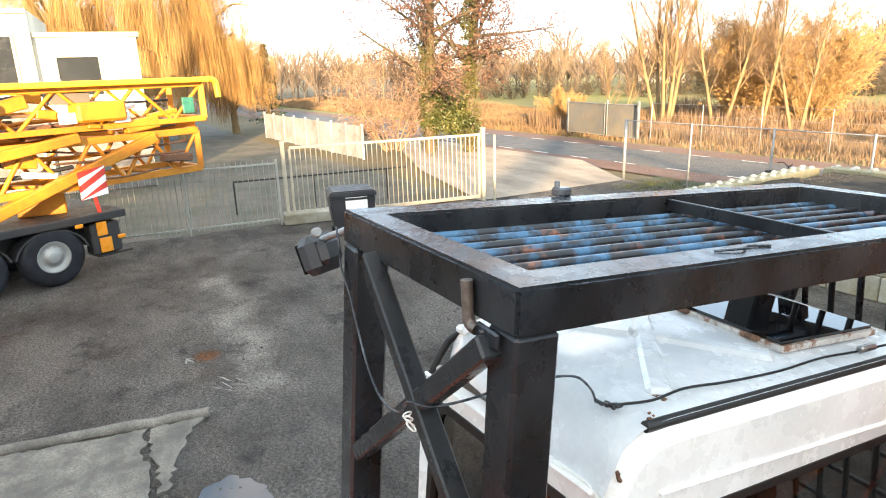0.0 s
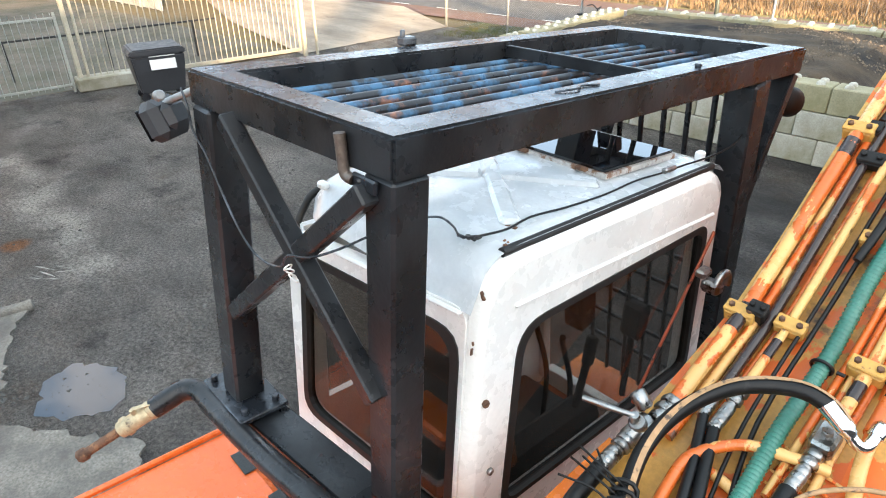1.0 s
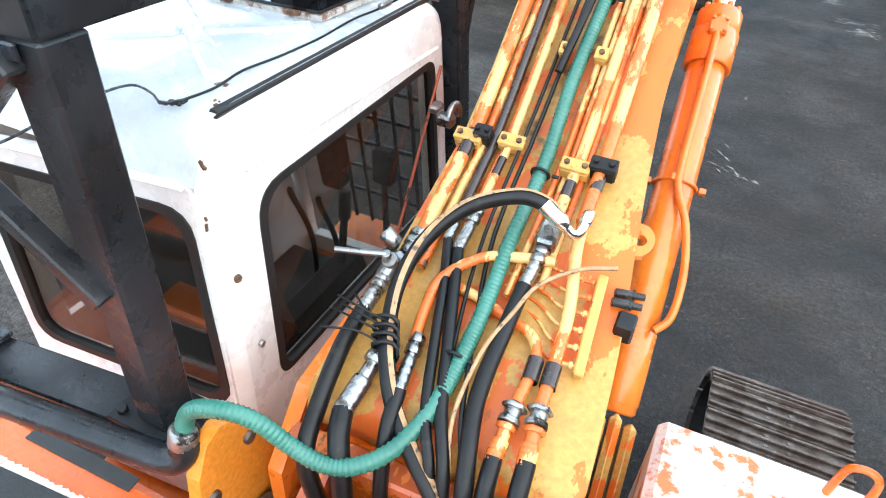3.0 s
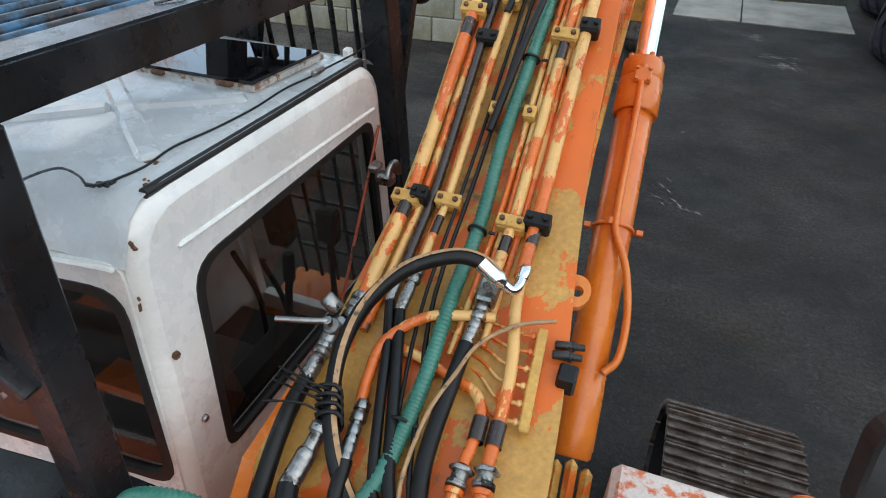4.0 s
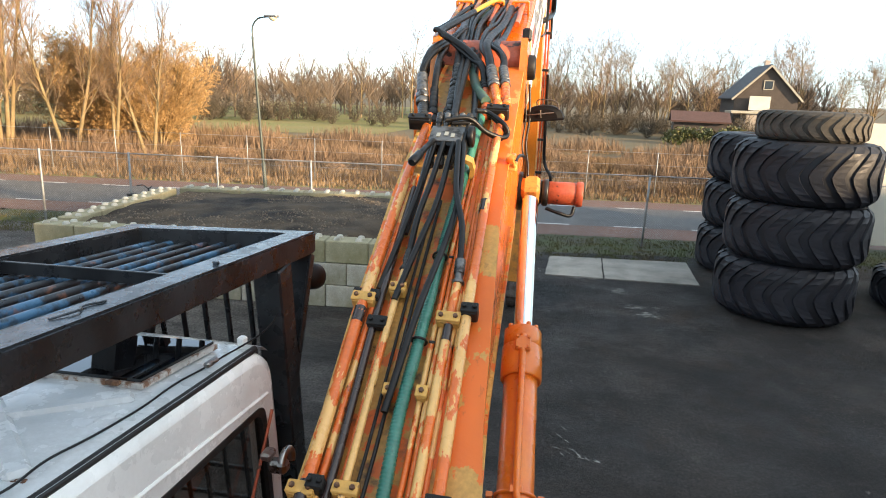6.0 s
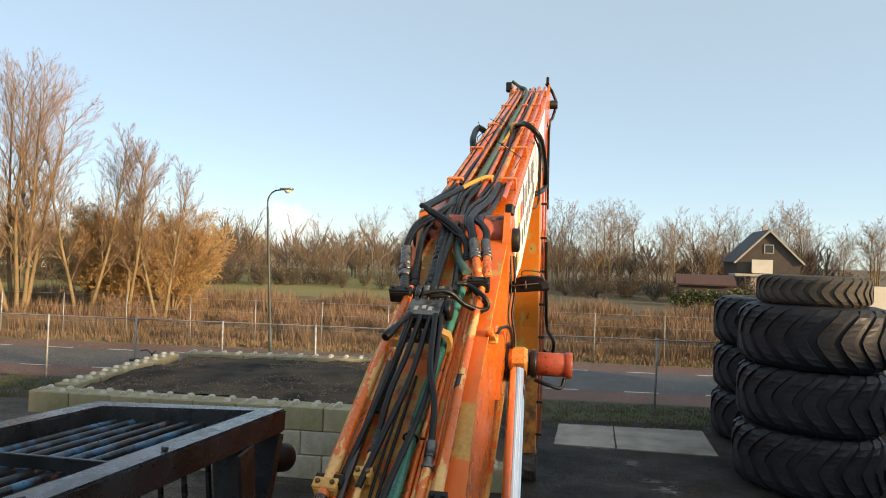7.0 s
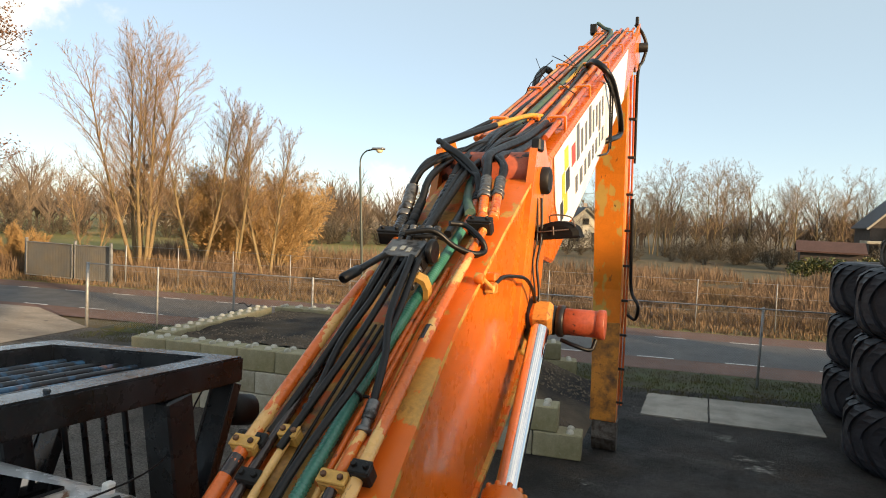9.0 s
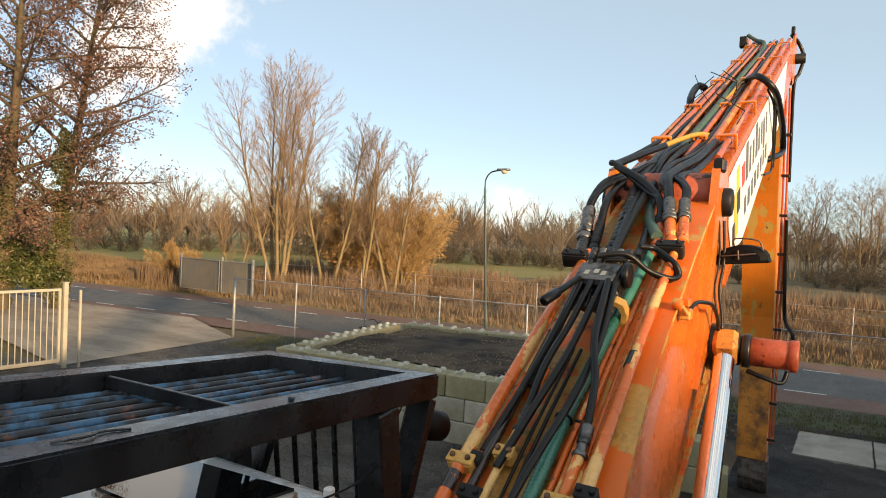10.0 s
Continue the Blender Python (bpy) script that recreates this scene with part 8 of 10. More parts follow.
    for u in (-0.76, -0.14):
        bm = bm_new()
        box(bm, L(u, 0.85, -1.35), (0.14, 0.5, 0.14), LR, 0.03)
        rod(bm, L(u, 1.0, -1.3), L(u, 1.04, -1.08), 0.015, 8)
        rod(bm, L(u, 1.04, -1.1), L(u, 1.05, -0.98), 0.024, 10, bev=0.008)
        part("control_console", bm, "dark", body)
    bm = bm_new()
    box(bm, L(-0.30, 0.50, -1.10), (0.22, 0.30, 0.03), LR, 0.01)
    part("parcel_shelf", bm, "orange", body, "orange parcel shelf behind the seat")
    bm = bm_new()
    box(bm, L(-0.30, 0.50, -1.32), (0.20, 0.28, 0.38), LR, 0.02)
    part("rear_box", bm, "dark", body)
    # monitor, steering levers and a coat on its hook
    bm = bm_new()
    box(bm, L(-0.16, 1.38, -1.05), (0.10, 0.06, 0.16), LR, 0.015)
    rod(bm, L(-0.16, 1.38, -1.1), L(-0.16, 1.40, -1.45), 0.014, 8)
    part("monitor", bm, "dark", body, "small dark monitor on a stalk")
    for u in (-0.52, -0.38):
        bm = bm_new()
        tube(bm, spline([L(u, 1.35, -1.82), L(u, 1.33, -1.5), L(u, 1.22, -1.22), L(u + 0.03, 1.17, -1.15)], 5), 0.013, 8)
        part("travel_lever", bm, "seal", body)
    # chips, bolts and wiper
    for u0, v, w, n, size in ((-0.014, 0.268, -0.60, 2, 0.012), (-0.004, 0.285, -0.455, 4, 0.008)):
        r7 = random.Random(int(-w * 1000))
        bm = bm_new()
        for _ in range(n):
            box(bm, L(u0 - 0.002 + r7.uniform(-0.002, 0.002), v + r7.uniform(-0.004, 0.005), w + r7.gauss(0, size * 0.6)), (0.005, r7.uniform(0.004, 0.010), r7.uniform(0.014, 0.034)), LR @ Matrix.Rotation(r7.uniform(-0.6, 0.6), 3, "X"), 0.002)
        part("rust_chip", bm, "rust", body)
    for u0, v0, n in ((-0.045, 0.40, 3), (-0.10, 0.49, 5), (-0.16, 0.93, 4), (-0.60, 0.96, 4)):
        r7 = random.Random(int(v0 * 100))
        bm = bm_new()
        for _ in range(n):
            box(bm, L(u0 + r7.uniform(-0.015, 0.015), v0 + r7.uniform(-0.012, 0.012), top + 0.0135), (r7.uniform(0.006, 0.018), r7.uniform(0.005, 0.014), 0.006), LR @ Matrix.Rotation(r7.uniform(-1, 1), 3, "Z"), 0.003)
        part("rust_chip", bm, "rust", body)
    for v, w in ((0.315, -0.80), (0.36, -1.08)):
        bm = bm_new()
        rod(bm, L(0.0, v, w), L(0.014, v, w), 0.012, 6, bev=0.003)
        part("bolt", bm, "rust" if w > -1 else "steel", body)
    bm = bm_new()
    tube(bm, [L(0.02, 1.50, -0.62), L(0.03, 1.25, -1.0), L(0.03, 1.12, -1.22)], 0.006, 6)
    part("wiper_arm", bm, "red", body, "rusty thin rod across the side window")
    # work lamp at the front edge of the cab by the boom
    bm = bm_new()
    c = L(0.16, 1.32, -0.72)
    tube(bm, [c + Vector((0.0, 0.045 * math.cos(a), 0.045 * math.sin(a))) for a in [math.pi * (k / 10) - 0.4 for k in range(11)]], 0.014, 8)
    box(bm, c + Vector((-0.03, 0, -0.02)), (0.07, 0.05, 0.05), bev=0.012)
    box(bm, c + Vector((-0.07, 0.0, 0.02)), (0.04, 0.06, 0.03), bev=0.008)
    part("hose_clip", bm, "steel", body, "grey hose clip beside the boom")


cab()


# -- guard frame over the cab --
def guard():
    outer = [(0, 0), (0, 1.975), (-0.76, 1.80), (-0.80, -0.06)]
    inner = [(-0.10, 0.09), (-0.10, 1.87), (-0.665, 1.71), (-0.69, 0.035)]
    bm = bm_new()
    ring_plate(bm, outer, inner, lambda p, w: L(p[0], p[1], w), 0.0, -0.095)
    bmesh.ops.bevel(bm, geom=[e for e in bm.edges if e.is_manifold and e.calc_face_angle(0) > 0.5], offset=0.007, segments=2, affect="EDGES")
    # upward faces take the paler coat: scuffs, with sky sheen painted in
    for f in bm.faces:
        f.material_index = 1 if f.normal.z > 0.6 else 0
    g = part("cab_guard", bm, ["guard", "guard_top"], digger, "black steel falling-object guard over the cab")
    for k in range(8):
        t = (k + 0.7) / 8.4
        a = Vector(inner[0]).lerp(Vector(inner[3]), t)
        b = Vector(inner[1]).lerp(Vector(inner[2]), t)
        bm = bm_new()
        rod(bm, L(a.x, a.y - 0.005, -0.062), L(b.x, b.y + 0.005, -0.062), 0.0135, 10)
        part("bar", bm, "bar_blue", g)
    bm = bm_new()
    a, b = Vector(inner[0]).lerp(Vector(inner[1]), 0.55), Vector(inner[3]).lerp(Vector(inner[2]), 0.60)
    beam(bm, L(a.x, a.y, -0.028), L(b.x, b.y, -0.030), 0.012, 0.040, bev=0.002)
    part("cross_flat", bm, "guard", g)
    bm = bm_new()
    beam(bm, L(-0.052, 0.052, -0.095), L(-0.052, 0.052, -1.08), 0.10, 0.10, up=(1, 0, 0), bev=0.008)
    post = part("post", bm, "guard", g)
    bm = bm_new()
    box(bm, L(-0.052, 0.052, -1.088), (0.26, 0.16, 0.018), LR, 0.003)
    plate = part("base_plate", bm, "guard", g)
    for du in (-0.10, 0.10):
        for dv in (-0.05, 0.05):
            bm = bm_new()
            rod(bm, L(-0.052 + du, 0.052 + dv, -1.08), L(-0.052 + du, 0.052 + dv, -1.062), 0.014, 6, bev=0.002)
            part("bolt", bm, "guard", plate)
    bm = bm_new()
    beam(bm, L(-0.745, -0.01, -0.095), L(-0.765, -0.03, -1.06), 0.10, 0.10, up=(1, 0, 0), bev=0.008)
    part("post", bm, "guard", g)
    bm = bm_new()
    box(bm, L(-0.765, -0.03, -1.068), (0.28, 0.17, 0.018), LR, 0.003)
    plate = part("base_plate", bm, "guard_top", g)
    for du in (-0.11, 0.11):
        for dv in (-0.055, 0.055):
            bm = bm_new()
            rod(bm, L(-0.765 + du, -0.03 + dv, -1.06), L(-0.765 + du, -0.03 + dv, -1.035), 0.012, 6, bev=0.002)
            part("bolt", bm, "guard_top", plate)
    # crossed braces
    bm = bm_new()
    beam(bm, L(-0.60, -0.055, -0.085), L(-0.06, 0.0, -0.66), 0.05, 0.05, up=(0, 1, 0), bev=0.005)
    part("brace", bm, "guard", g)
    bm = bm_new()
    beam(bm, L(-0.71, -0.045, -0.71), L(-0.06, -0.015, -0.125), 0.05, 0.048, up=(0, 1, 0), bev=0.005)
    part("brace", bm, "guard", g)
    # sill beam between the rear posts
    bm = bm_new()
    beam(bm, L(-0.70, -0.015, -1.13), L(-0.04, 0.05, -1.13), 0.13, 0.09, bev=0.006)
    part("sill_beam", bm, "guard", g)
    # front posts leaning ahead, channel braces up to the front corners, front grille
    for u, v in ((-0.055, 1.655), (-0.675, 1.52)):
        bm = bm_new()
        beam(bm, L(u, v, -0.095), L(u, v + 0.27, -1.5), 0.115, 0.115, up=(1, 0, 0), bev=0.007)
        part("post", bm, "guard", g)
        bm = bm_new()
        a, b = L(u, v + 0.115, -0.62), L(u, v + 0.285, -0.10)
        beam(bm, a, b, 0.012, 0.085, up=(1, 0, 0), bev=0.002)
        channel = part("brace", bm, "guard", g)
        for du in (-0.047, 0.047):
            bm = bm_new()
            beam(bm, a + Vector((du, 0.012, 0)), b + Vector((du, 0.012, 0)), 0.045, 0.010, up=(1, 0, 0), bev=0.002)
            part("flange", bm, "guard", channel)

    def grille_v(w):
        return 1.665 - 0.19 * w

    grille = None
    for w in (-0.62, -0.79, -0.96, -1.13, -1.30, -1.47, -1.64):
        bm = bm_new()
        beam(bm, L(-0.73, grille_v(w) + 0.016, w), L(-0.12, grille_v(w) + 0.016, w), 0.022, 0.020, bev=0.004)
        rail = part("grille_rail", bm, "guard", g)
        grille = grille or rail
    for k in range(6):
        u = -0.70 + 0.104 * k
        bm = bm_new()
        rod(bm, L(u, grille_v(-0.092), -0.092), L(u, grille_v(-1.85), -1.85), 0.0115, 8)
        part("grille_bar", bm, "guard", grille)
    bm = bm_new()
    beam(bm, L(-0.33, 1.66, -0.105), L(-0.11, 1.68, -0.105), 0.07, 0.012, bev=0.003)
    part("cross_flat", bm, "bar_blue", g, "blue-painted flat under the frame")
    # pipe stub, bracket and floodlights on the frame
    bm = bm_new()
    a = L(-0.135, -0.02, -0.105)
    tube(bm, spline([a + Vector((-0.006, 0, 0.085)), a + Vector((-0.003, 0, 0.04)), a + Vector((0.002, 0, 0.0)), a + Vector((0.025, 0.004, -0.008))], 5), 0.0125, 12)
    part("pipe_stub", bm, "track", g, "rusty bent pipe stub")
    bm = bm_new()
    box(bm, L(-0.075, -0.012, -0.112), (0.08, 0.012, 0.032), LR, 0.004)
    rod(bm, L(-0.085, -0.026, -0.108), L(-0.085, 0.0, -0.108), 0.007, 6, bev=0.002)
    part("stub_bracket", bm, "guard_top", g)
    bm = bm_new()
    box(bm, L(-0.79, 0.68, 0.014), (0.04, 0.06, 0.028), LR, 0.006)
    rod(bm, L(-0.79, 0.66, 0.0), L(-0.79, 0.66, 0.05), 0.009, 8, bev=0.003)
    part("frame_bracket", bm, "guard_top", g, "small blue bracket on the frame")
    bm = bm_new()
    c = L(-0.90, -0.10, -0.15)
    F = Matrix.Rotation(radians(118), 3, "Z") @ Matrix.Rotation(radians(-22), 3, "X")
    box(bm, c, (0.122, 0.075, 0.115), F, 0.022)
    box(bm, c + F @ Vector((0, -0.045, 0)), (0.085, 0.04, 0.08), F, 0.018)
    lamp = part("floodlight", bm, "bin", g, "grey plastic floodlight")
    bm = bm_new()
    box(bm, c + F @ Vector((0, 0.038, 0)), (0.098, 0.006, 0.09), F, 0.002)
    part("lens", bm, "hatch", lamp)
    bm = bm_new()
    rod(bm, c + Vector((0.03, 0.0, 0.05)), L(-0.80, -0.05, -0.06), 0.010, 8)
    rod(bm, c + Vector((0.045, -0.02, 0.075)), c + Vector((0.07, -0.02, 0.083)), 0.015, 12, bev=0.004)
    part("lamp_bracket", bm, "galv", lamp)
    bm = bm_new()
    q = L(-0.06, 1.985, -0.21)
    rod(bm, q, q + Vector((0.02, 0.11, -0.03)), 0.06, 20, bev=0.02)
    part("floodlight", bm, "clamp_dark", g, "round black floodlight under the front corner")
    bm = bm_new()
    tube(bm, spline([L(-0.80, -0.08, -0.05), L(-0.76, -0.085, -0.09), L(-0.745, -0.085, -0.15), L(-0.68, -0.085, -0.20), L(-0.62, -0.085, -0.27), L(-0.53, -0.085, -0.36), L(-0.44, -0.085, -0.40), L(-0.34, -0.08, -0.39), L(-0.30, -0.075, -0.345), L(-0.26, -0.04, -0.345), L(-0.28, 0.06, -0.36), L(-0.30, 0.18, -0.362), L(-0.286, 0.299, -0.352), L(-0.256, 0.358, -0.348), L(-0.19, 0.35, -0.349), L(-0.134, 0.325, -0.350), L(-0.105, 0.364, -0.350)], 6), 0.0033, 6)
    part("lamp_cable", bm, "guard_top", g, "thin grey lamp cable")
    bm = bm_new()
    for k in range(4):
        c = L(-0.315 + 0.008 * k, -0.075, -0.385 - 0.006 * k)
        tube(bm, [c + Vector((0.009 * math.cos(a), 0.005 + 0.010 * math.sin(a), 0.011 * math.cos(a + 0.7 * k))) for a in [2 * math.pi * i / 12 for i in range(13)]], 0.0022, 5, caps=False)
    part("tape_wrap", bm, "logo_white", g, "white tape knotted round the brace crossing")
    bm = bm_new()
    box(bm, L(-0.03, 1.2, 0.006), (0.022, 0.012, 0.012), LR, 0.003)
    part("weld_stud", bm, "guard_top", g)
    bm = bm_new()
    tube(bm, spline([L(-0.06, 0.55, 0.003), L(-0.045, 0.62, 0.006), L(-0.065, 0.66, 0.004), L(-0.05, 0.72, 0.003)], 4), 0.003, 5)
    part("wire_scrap", bm, "guard_top", g)


guard()


# -- rear pipe, deck, boom foot and house --
bm = bm_new()
tube(bm, spline([(-1.583, 0.663, 2.617), (-1.567, 0.72, 2.642), (-1.55, 0.765, 2.66), (-1.50, 0.80, 2.665), (-1.40, 0.805, 2.66), (-1.1, 0.82, 2.665), (-0.80, 0.85, 2.675), (-0.62, 0.868, 2.68), (-0.535, 0.88, 2.685), (-0.507, 0.90, 2.71), (-0.505, 0.91, 2.745)], 6), 0.038, 14)
suction = part("suction_pipe", bm, "guard", digger, "dark bent steel pipe behind the cab")
bm = bm_new()
rod(bm, (-1.616, 0.548, 2.566), (-1.580, 0.672, 2.621), 0.030, 12, bev=0.006)
rod(bm, (-1.612, 0.562, 2.572), (-1.606, 0.585, 2.582), 0.036, 6, bev=0.004)
rod(bm, (-1.588, 0.645, 2.609), (-1.582, 0.668, 2.619), 0.036, 6, bev=0.004)
valve = part("drain_valve", bm, "brass", suction, "dull brass drain valve")
bm = bm_new()
rod(bm, (-1.598, 0.61, 2.60), (-1.598, 0.60, 2.64), 0.010, 8)
beam(bm, (-1.598, 0.60, 2.642), (-1.575, 0.655, 2.648), 0.018, 0.006, bev=0.002)
part("lever", bm, "brass", valve)
bm = bm_new()
rod(bm, (-1.649, 0.433, 2.515), (-1.614, 0.552, 2.568), 0.0165, 10)
rod(bm, (-1.655, 0.413, 2.506), (-1.646, 0.443, 2.519), 0.023, 6, bev=0.004)
part("pipe_end", bm, "rust", suction, "rusty threaded pipe end")
bm = bm_new()
rod(bm, (-0.507, 0.903, 2.735), (-0.503, 0.92, 2.785), 0.036, 16, bev=0.006)
part("hose_clamp", bm, "dirty_steel", suction)


def house():
    bm = bm_new()
    box(bm, (-1.1, -0.28, 2.016), (1.50, 2.49, 0.36), Matrix.Rotation(radians(-3), 3, "X"), 0.03)
    deck = part("engine_deck", bm, "deck", digger, "orange engine deck with scraped paint")
    for c, s, a in (((-1.19, 0.75, 2.148), (0.43, 0.135), 4), ((-1.165, 0.945, 2.136), (0.46, 0.052), 1), ((-1.612, 0.93, 2.138), (0.13, 0.06), 0), ((-1.3, 0.1, 2.18), (0.4, 0.3), -5)):
        bm = bm_new()
        box(bm, c, (*s, 0.008), Matrix.Rotation(radians(a), 3, "Z") @ Matrix.Rotation(radians(-3), 3, "X"), 0.002)
        part("grip_patch", bm, "grip", deck, "black anti-slip patch")
        if s[1] > 0.1:
            bm = bm_new()
            edge = rough_outline([(-s[0] / 2 - 0.015, -s[1] / 2 - 0.01), (s[0] / 2 + 0.008, -s[1] / 2 - 0.008), (s[0] / 2 + 0.02, s[1] / 2 + 0.018), (-s[0] / 2 - 0.01, s[1] / 2 + 0.03)], 0.008, 0.006, 6)
            prism(bm, edge, -0.0075, -0.0020, axis=2)
            R = Matrix.Rotation(radians(a), 3, "Z") @ Matrix.Rotation(radians(-3), 3, "X")
            for v in bm.verts:
                v.co = Vector(c) + R @ v.co
            part("bare_primer", bm, "chalky", deck, "chalky bare primer round the patch")
    bm = bm_new()
    beam(bm, (-1.838, -1.4, 2.262), (-1.838, 0.955, 2.139), 0.024, 0.03, bev=0.008)
    part("deck_lip", bm, "deck", deck)
    bm = bm_new()
    box(bm, (-0.95, 2.0, 1.55), (0.95, 2.0, 0.35), bev=0.03)
    part("cab_mount", bm, "orange", deck)
    bm = bm_new()
    box(bm, (1.05, 0.72, 1.985), (1.0, 2.42, 0.55), Matrix.Rotation(radians(-3), 3, "X"), 0.03)
    part("tank_box", bm, "chalky", digger, "chalky worn orange tank box")
    bm = bm_new()
    box(bm, (0.0, -0.2, 1.45), (2.6, 3.4, 0.35), bev=0.04)
    part("slew_platform", bm, "clamp_dark", digger)
    bm = bm_new()
    box(bm, (0.0, -1.7, 1.85), (2.7, 0.9, 1.0), bev=0.15)
    part("counterweight", bm, "orange", digger)
    for x0, x1 in ((-0.49, -0.45), (0.42, 0.46)):
        bm = bm_new()
        prism(bm, [(0.78, 1.6), (0.83, 2.45), (0.87, 2.66), (0.92, 2.74), (0.97, 2.755), (1.03, 2.72), (1.09, 2.63), (1.13, 2.42), (1.3, 1.6)] if x0 < 0 else [(0.72, 1.6), (0.74, 2.3), (0.80, 2.46), (0.92, 2.5), (1.03, 2.46), (1.12, 2.25), (1.35, 1.6)], x0, x1)
        cheek = part("boom_foot_plate", bm, "ochre", digger, "yellow-orange boom foot plate")
        for y, z in ((0.89, 2.56), (1.04, 2.62), (0.93, 2.36)) if x0 < 0 else ((0.9, 2.3),):
            bm = bm_new()
            rod(bm, (x0 - 0.012, y, z), (x1 + 0.012, y, z), 0.02, 12, bev=0.004)
            part("bolt", bm, "track", cheek)
    bm = bm_new()
    rod(bm, (-0.44, 0.98, 2.28), (0.41, 0.98, 2.28), 0.10, 20, bev=0.01)
    part("boom_foot_pin", bm, "track", digger)
    bm = bm_new()
    prism(bm, [(1.0, 2.0), (1.03, 2.52), (1.2, 2.69), (1.42, 2.71), (1.6, 2.72), (1.7, 2.2)], -0.40, -0.355)
    part("boom_foot_rib", bm, "orange", digger)
    bm = bm_new()
    box(bm, (0.37, 1.02, 2.42), (0.09, 0.34, 0.42), bev=0.02)
    part("cylinder_bracket", bm, "ochre", digger)


house()


def track(x0, x1):
    w = x1 - x0
    loop = []
    yb, yf, zc, r = -2.0, 3.2, 0.52, 0.44
    for k in range(19):
        a = math.pi / 2 - math.pi * k / 18
        loop.append((yf + r * math.cos(a), zc + r * math.sin(a)))
    for k in range(19):
        a = -math.pi / 2 - math.pi * k / 18
        loop.append((yb + r * math.cos(a), zc + r * math.sin(a)))
    bm = bm_new()
    ring_plate(bm, loop, [(y, z * 0.86 + 0.07) for y, z in loop], lambda p, x: Vector((x, p[0], p[1])), x0 + 0.03, x1 - 0.03)
    prism(bm, [(-1.9, 0.3), (3.1, 0.3), (3.1, 0.75), (-1.9, 0.75)], x0 + 0.18, x1 - 0.18)
    ob = part("crawler_track", bm, "clamp_dark", digger, "steel crawler track with three-rib shoes")
    proto = bm_new()
    box(proto, (0, 0, 0.012), (w, 0.185, 0.024), bev=0.004)
    for y in (-0.07, 0.0, 0.07):
        box(proto, (0, y, 0.038), (w, 0.016, 0.03), bev=0.004)
    for x in (-0.06, 0.06):
        for y in (-0.035, 0.035):
            rod(proto, (x, y, 0.024), (x, y, 0.036), 0.014, 6)
    first = part("track_shoe", proto, "track", ob)
    length = 2 * (yf - yb) + 2 * math.pi * (r + 0.01)
    n = int(length / 0.2)
    for k in range(n):
        s = k * length / n
        if s < yf - yb:
            p, a = (yb + s, zc + r), 0
        elif s < yf - yb + math.pi * (r + 0.01):
            t = (s - (yf - yb)) / (r + 0.01)
            p, a = (yf + r * math.sin(t), zc + r * math.cos(t)), -t
        elif s < 2 * (yf - yb) + math.pi * (r + 0.01):
            p, a = (yf - (s - (yf - yb) - math.pi * (r + 0.01)), zc - r), math.pi
        else:
            t = (s - 2 * (yf - yb) - math.pi * (r + 0.01)) / (r + 0.01)
            p, a = (yb - r * math.sin(t), zc - r * math.cos(t)), math.pi - t
        m = Matrix.Translation(((x0 + x1) / 2, p[0], p[1])) @ Matrix.Rotation(a, 4, "X")
        if k == 0:
            shoe = first
        else:
            shoe = bpy.data.objects.new("track_shoe", first.data)
            scene.collection.objects.link(shoe)
            shoe.parent, shoe.matrix_parent_inverse = ob, first.matrix_parent_inverse
        shoe.matrix_basis = m


track(0.90, 1.68)
track(-1.75, -0.97)


def mirror():
    c = Vector((1.315, 1.90, 2.56))
    F = Matrix.Rotation(radians(15), 3, "Z") @ Matrix.Rotation(radians(-12), 3, "X")
    out = rounded(0.26, 0.40, 0.10)
    bm = bm_new()
    ring_plate(bm, out, [(x * 0.86, y * 0.9) for x, y in out], lambda p, d: c + F @ Vector((p[0], d, p[1])), -0.02, 0.05)
    m = part("rear_mirror", bm, "seal", digger, "rear-view mirror with a black rim")
    bm = bm_new()
    n = len(out)
    add_mesh(bm, [c + F @ Vector((x * 0.88, -0.006, y * 0.92)) for x, y in out], [list(range(n))])
    part("mirror_glass", bm, "chrome", m)
    bm = bm_new()
    add_mesh(bm, [c + F @ Vector((x * 0.88, 0.02, y * 0.92)) for x, y in out], [list(range(n))])
    part("mirror_back", bm, "seal", m)
    bm = bm_new()
    rod(bm, c + Vector((0.02, 0.02, -0.15)), (1.40, 1.65, 2.1), 0.014, 8)
    part("mirror_arm", bm, "seal", m)
    bm = bm_new()
    tube(bm, spline([(1.08, 1.87, 2.17), (1.085, 1.87, 2.33), (1.11, 1.865, 2.37), (1.15, 1.86, 2.37), (1.175, 1.855, 2.33), (1.18, 1.855, 2.17)], 5), 0.013, 8)
    part("grab_handle", bm, "orange", digger)


mirror()


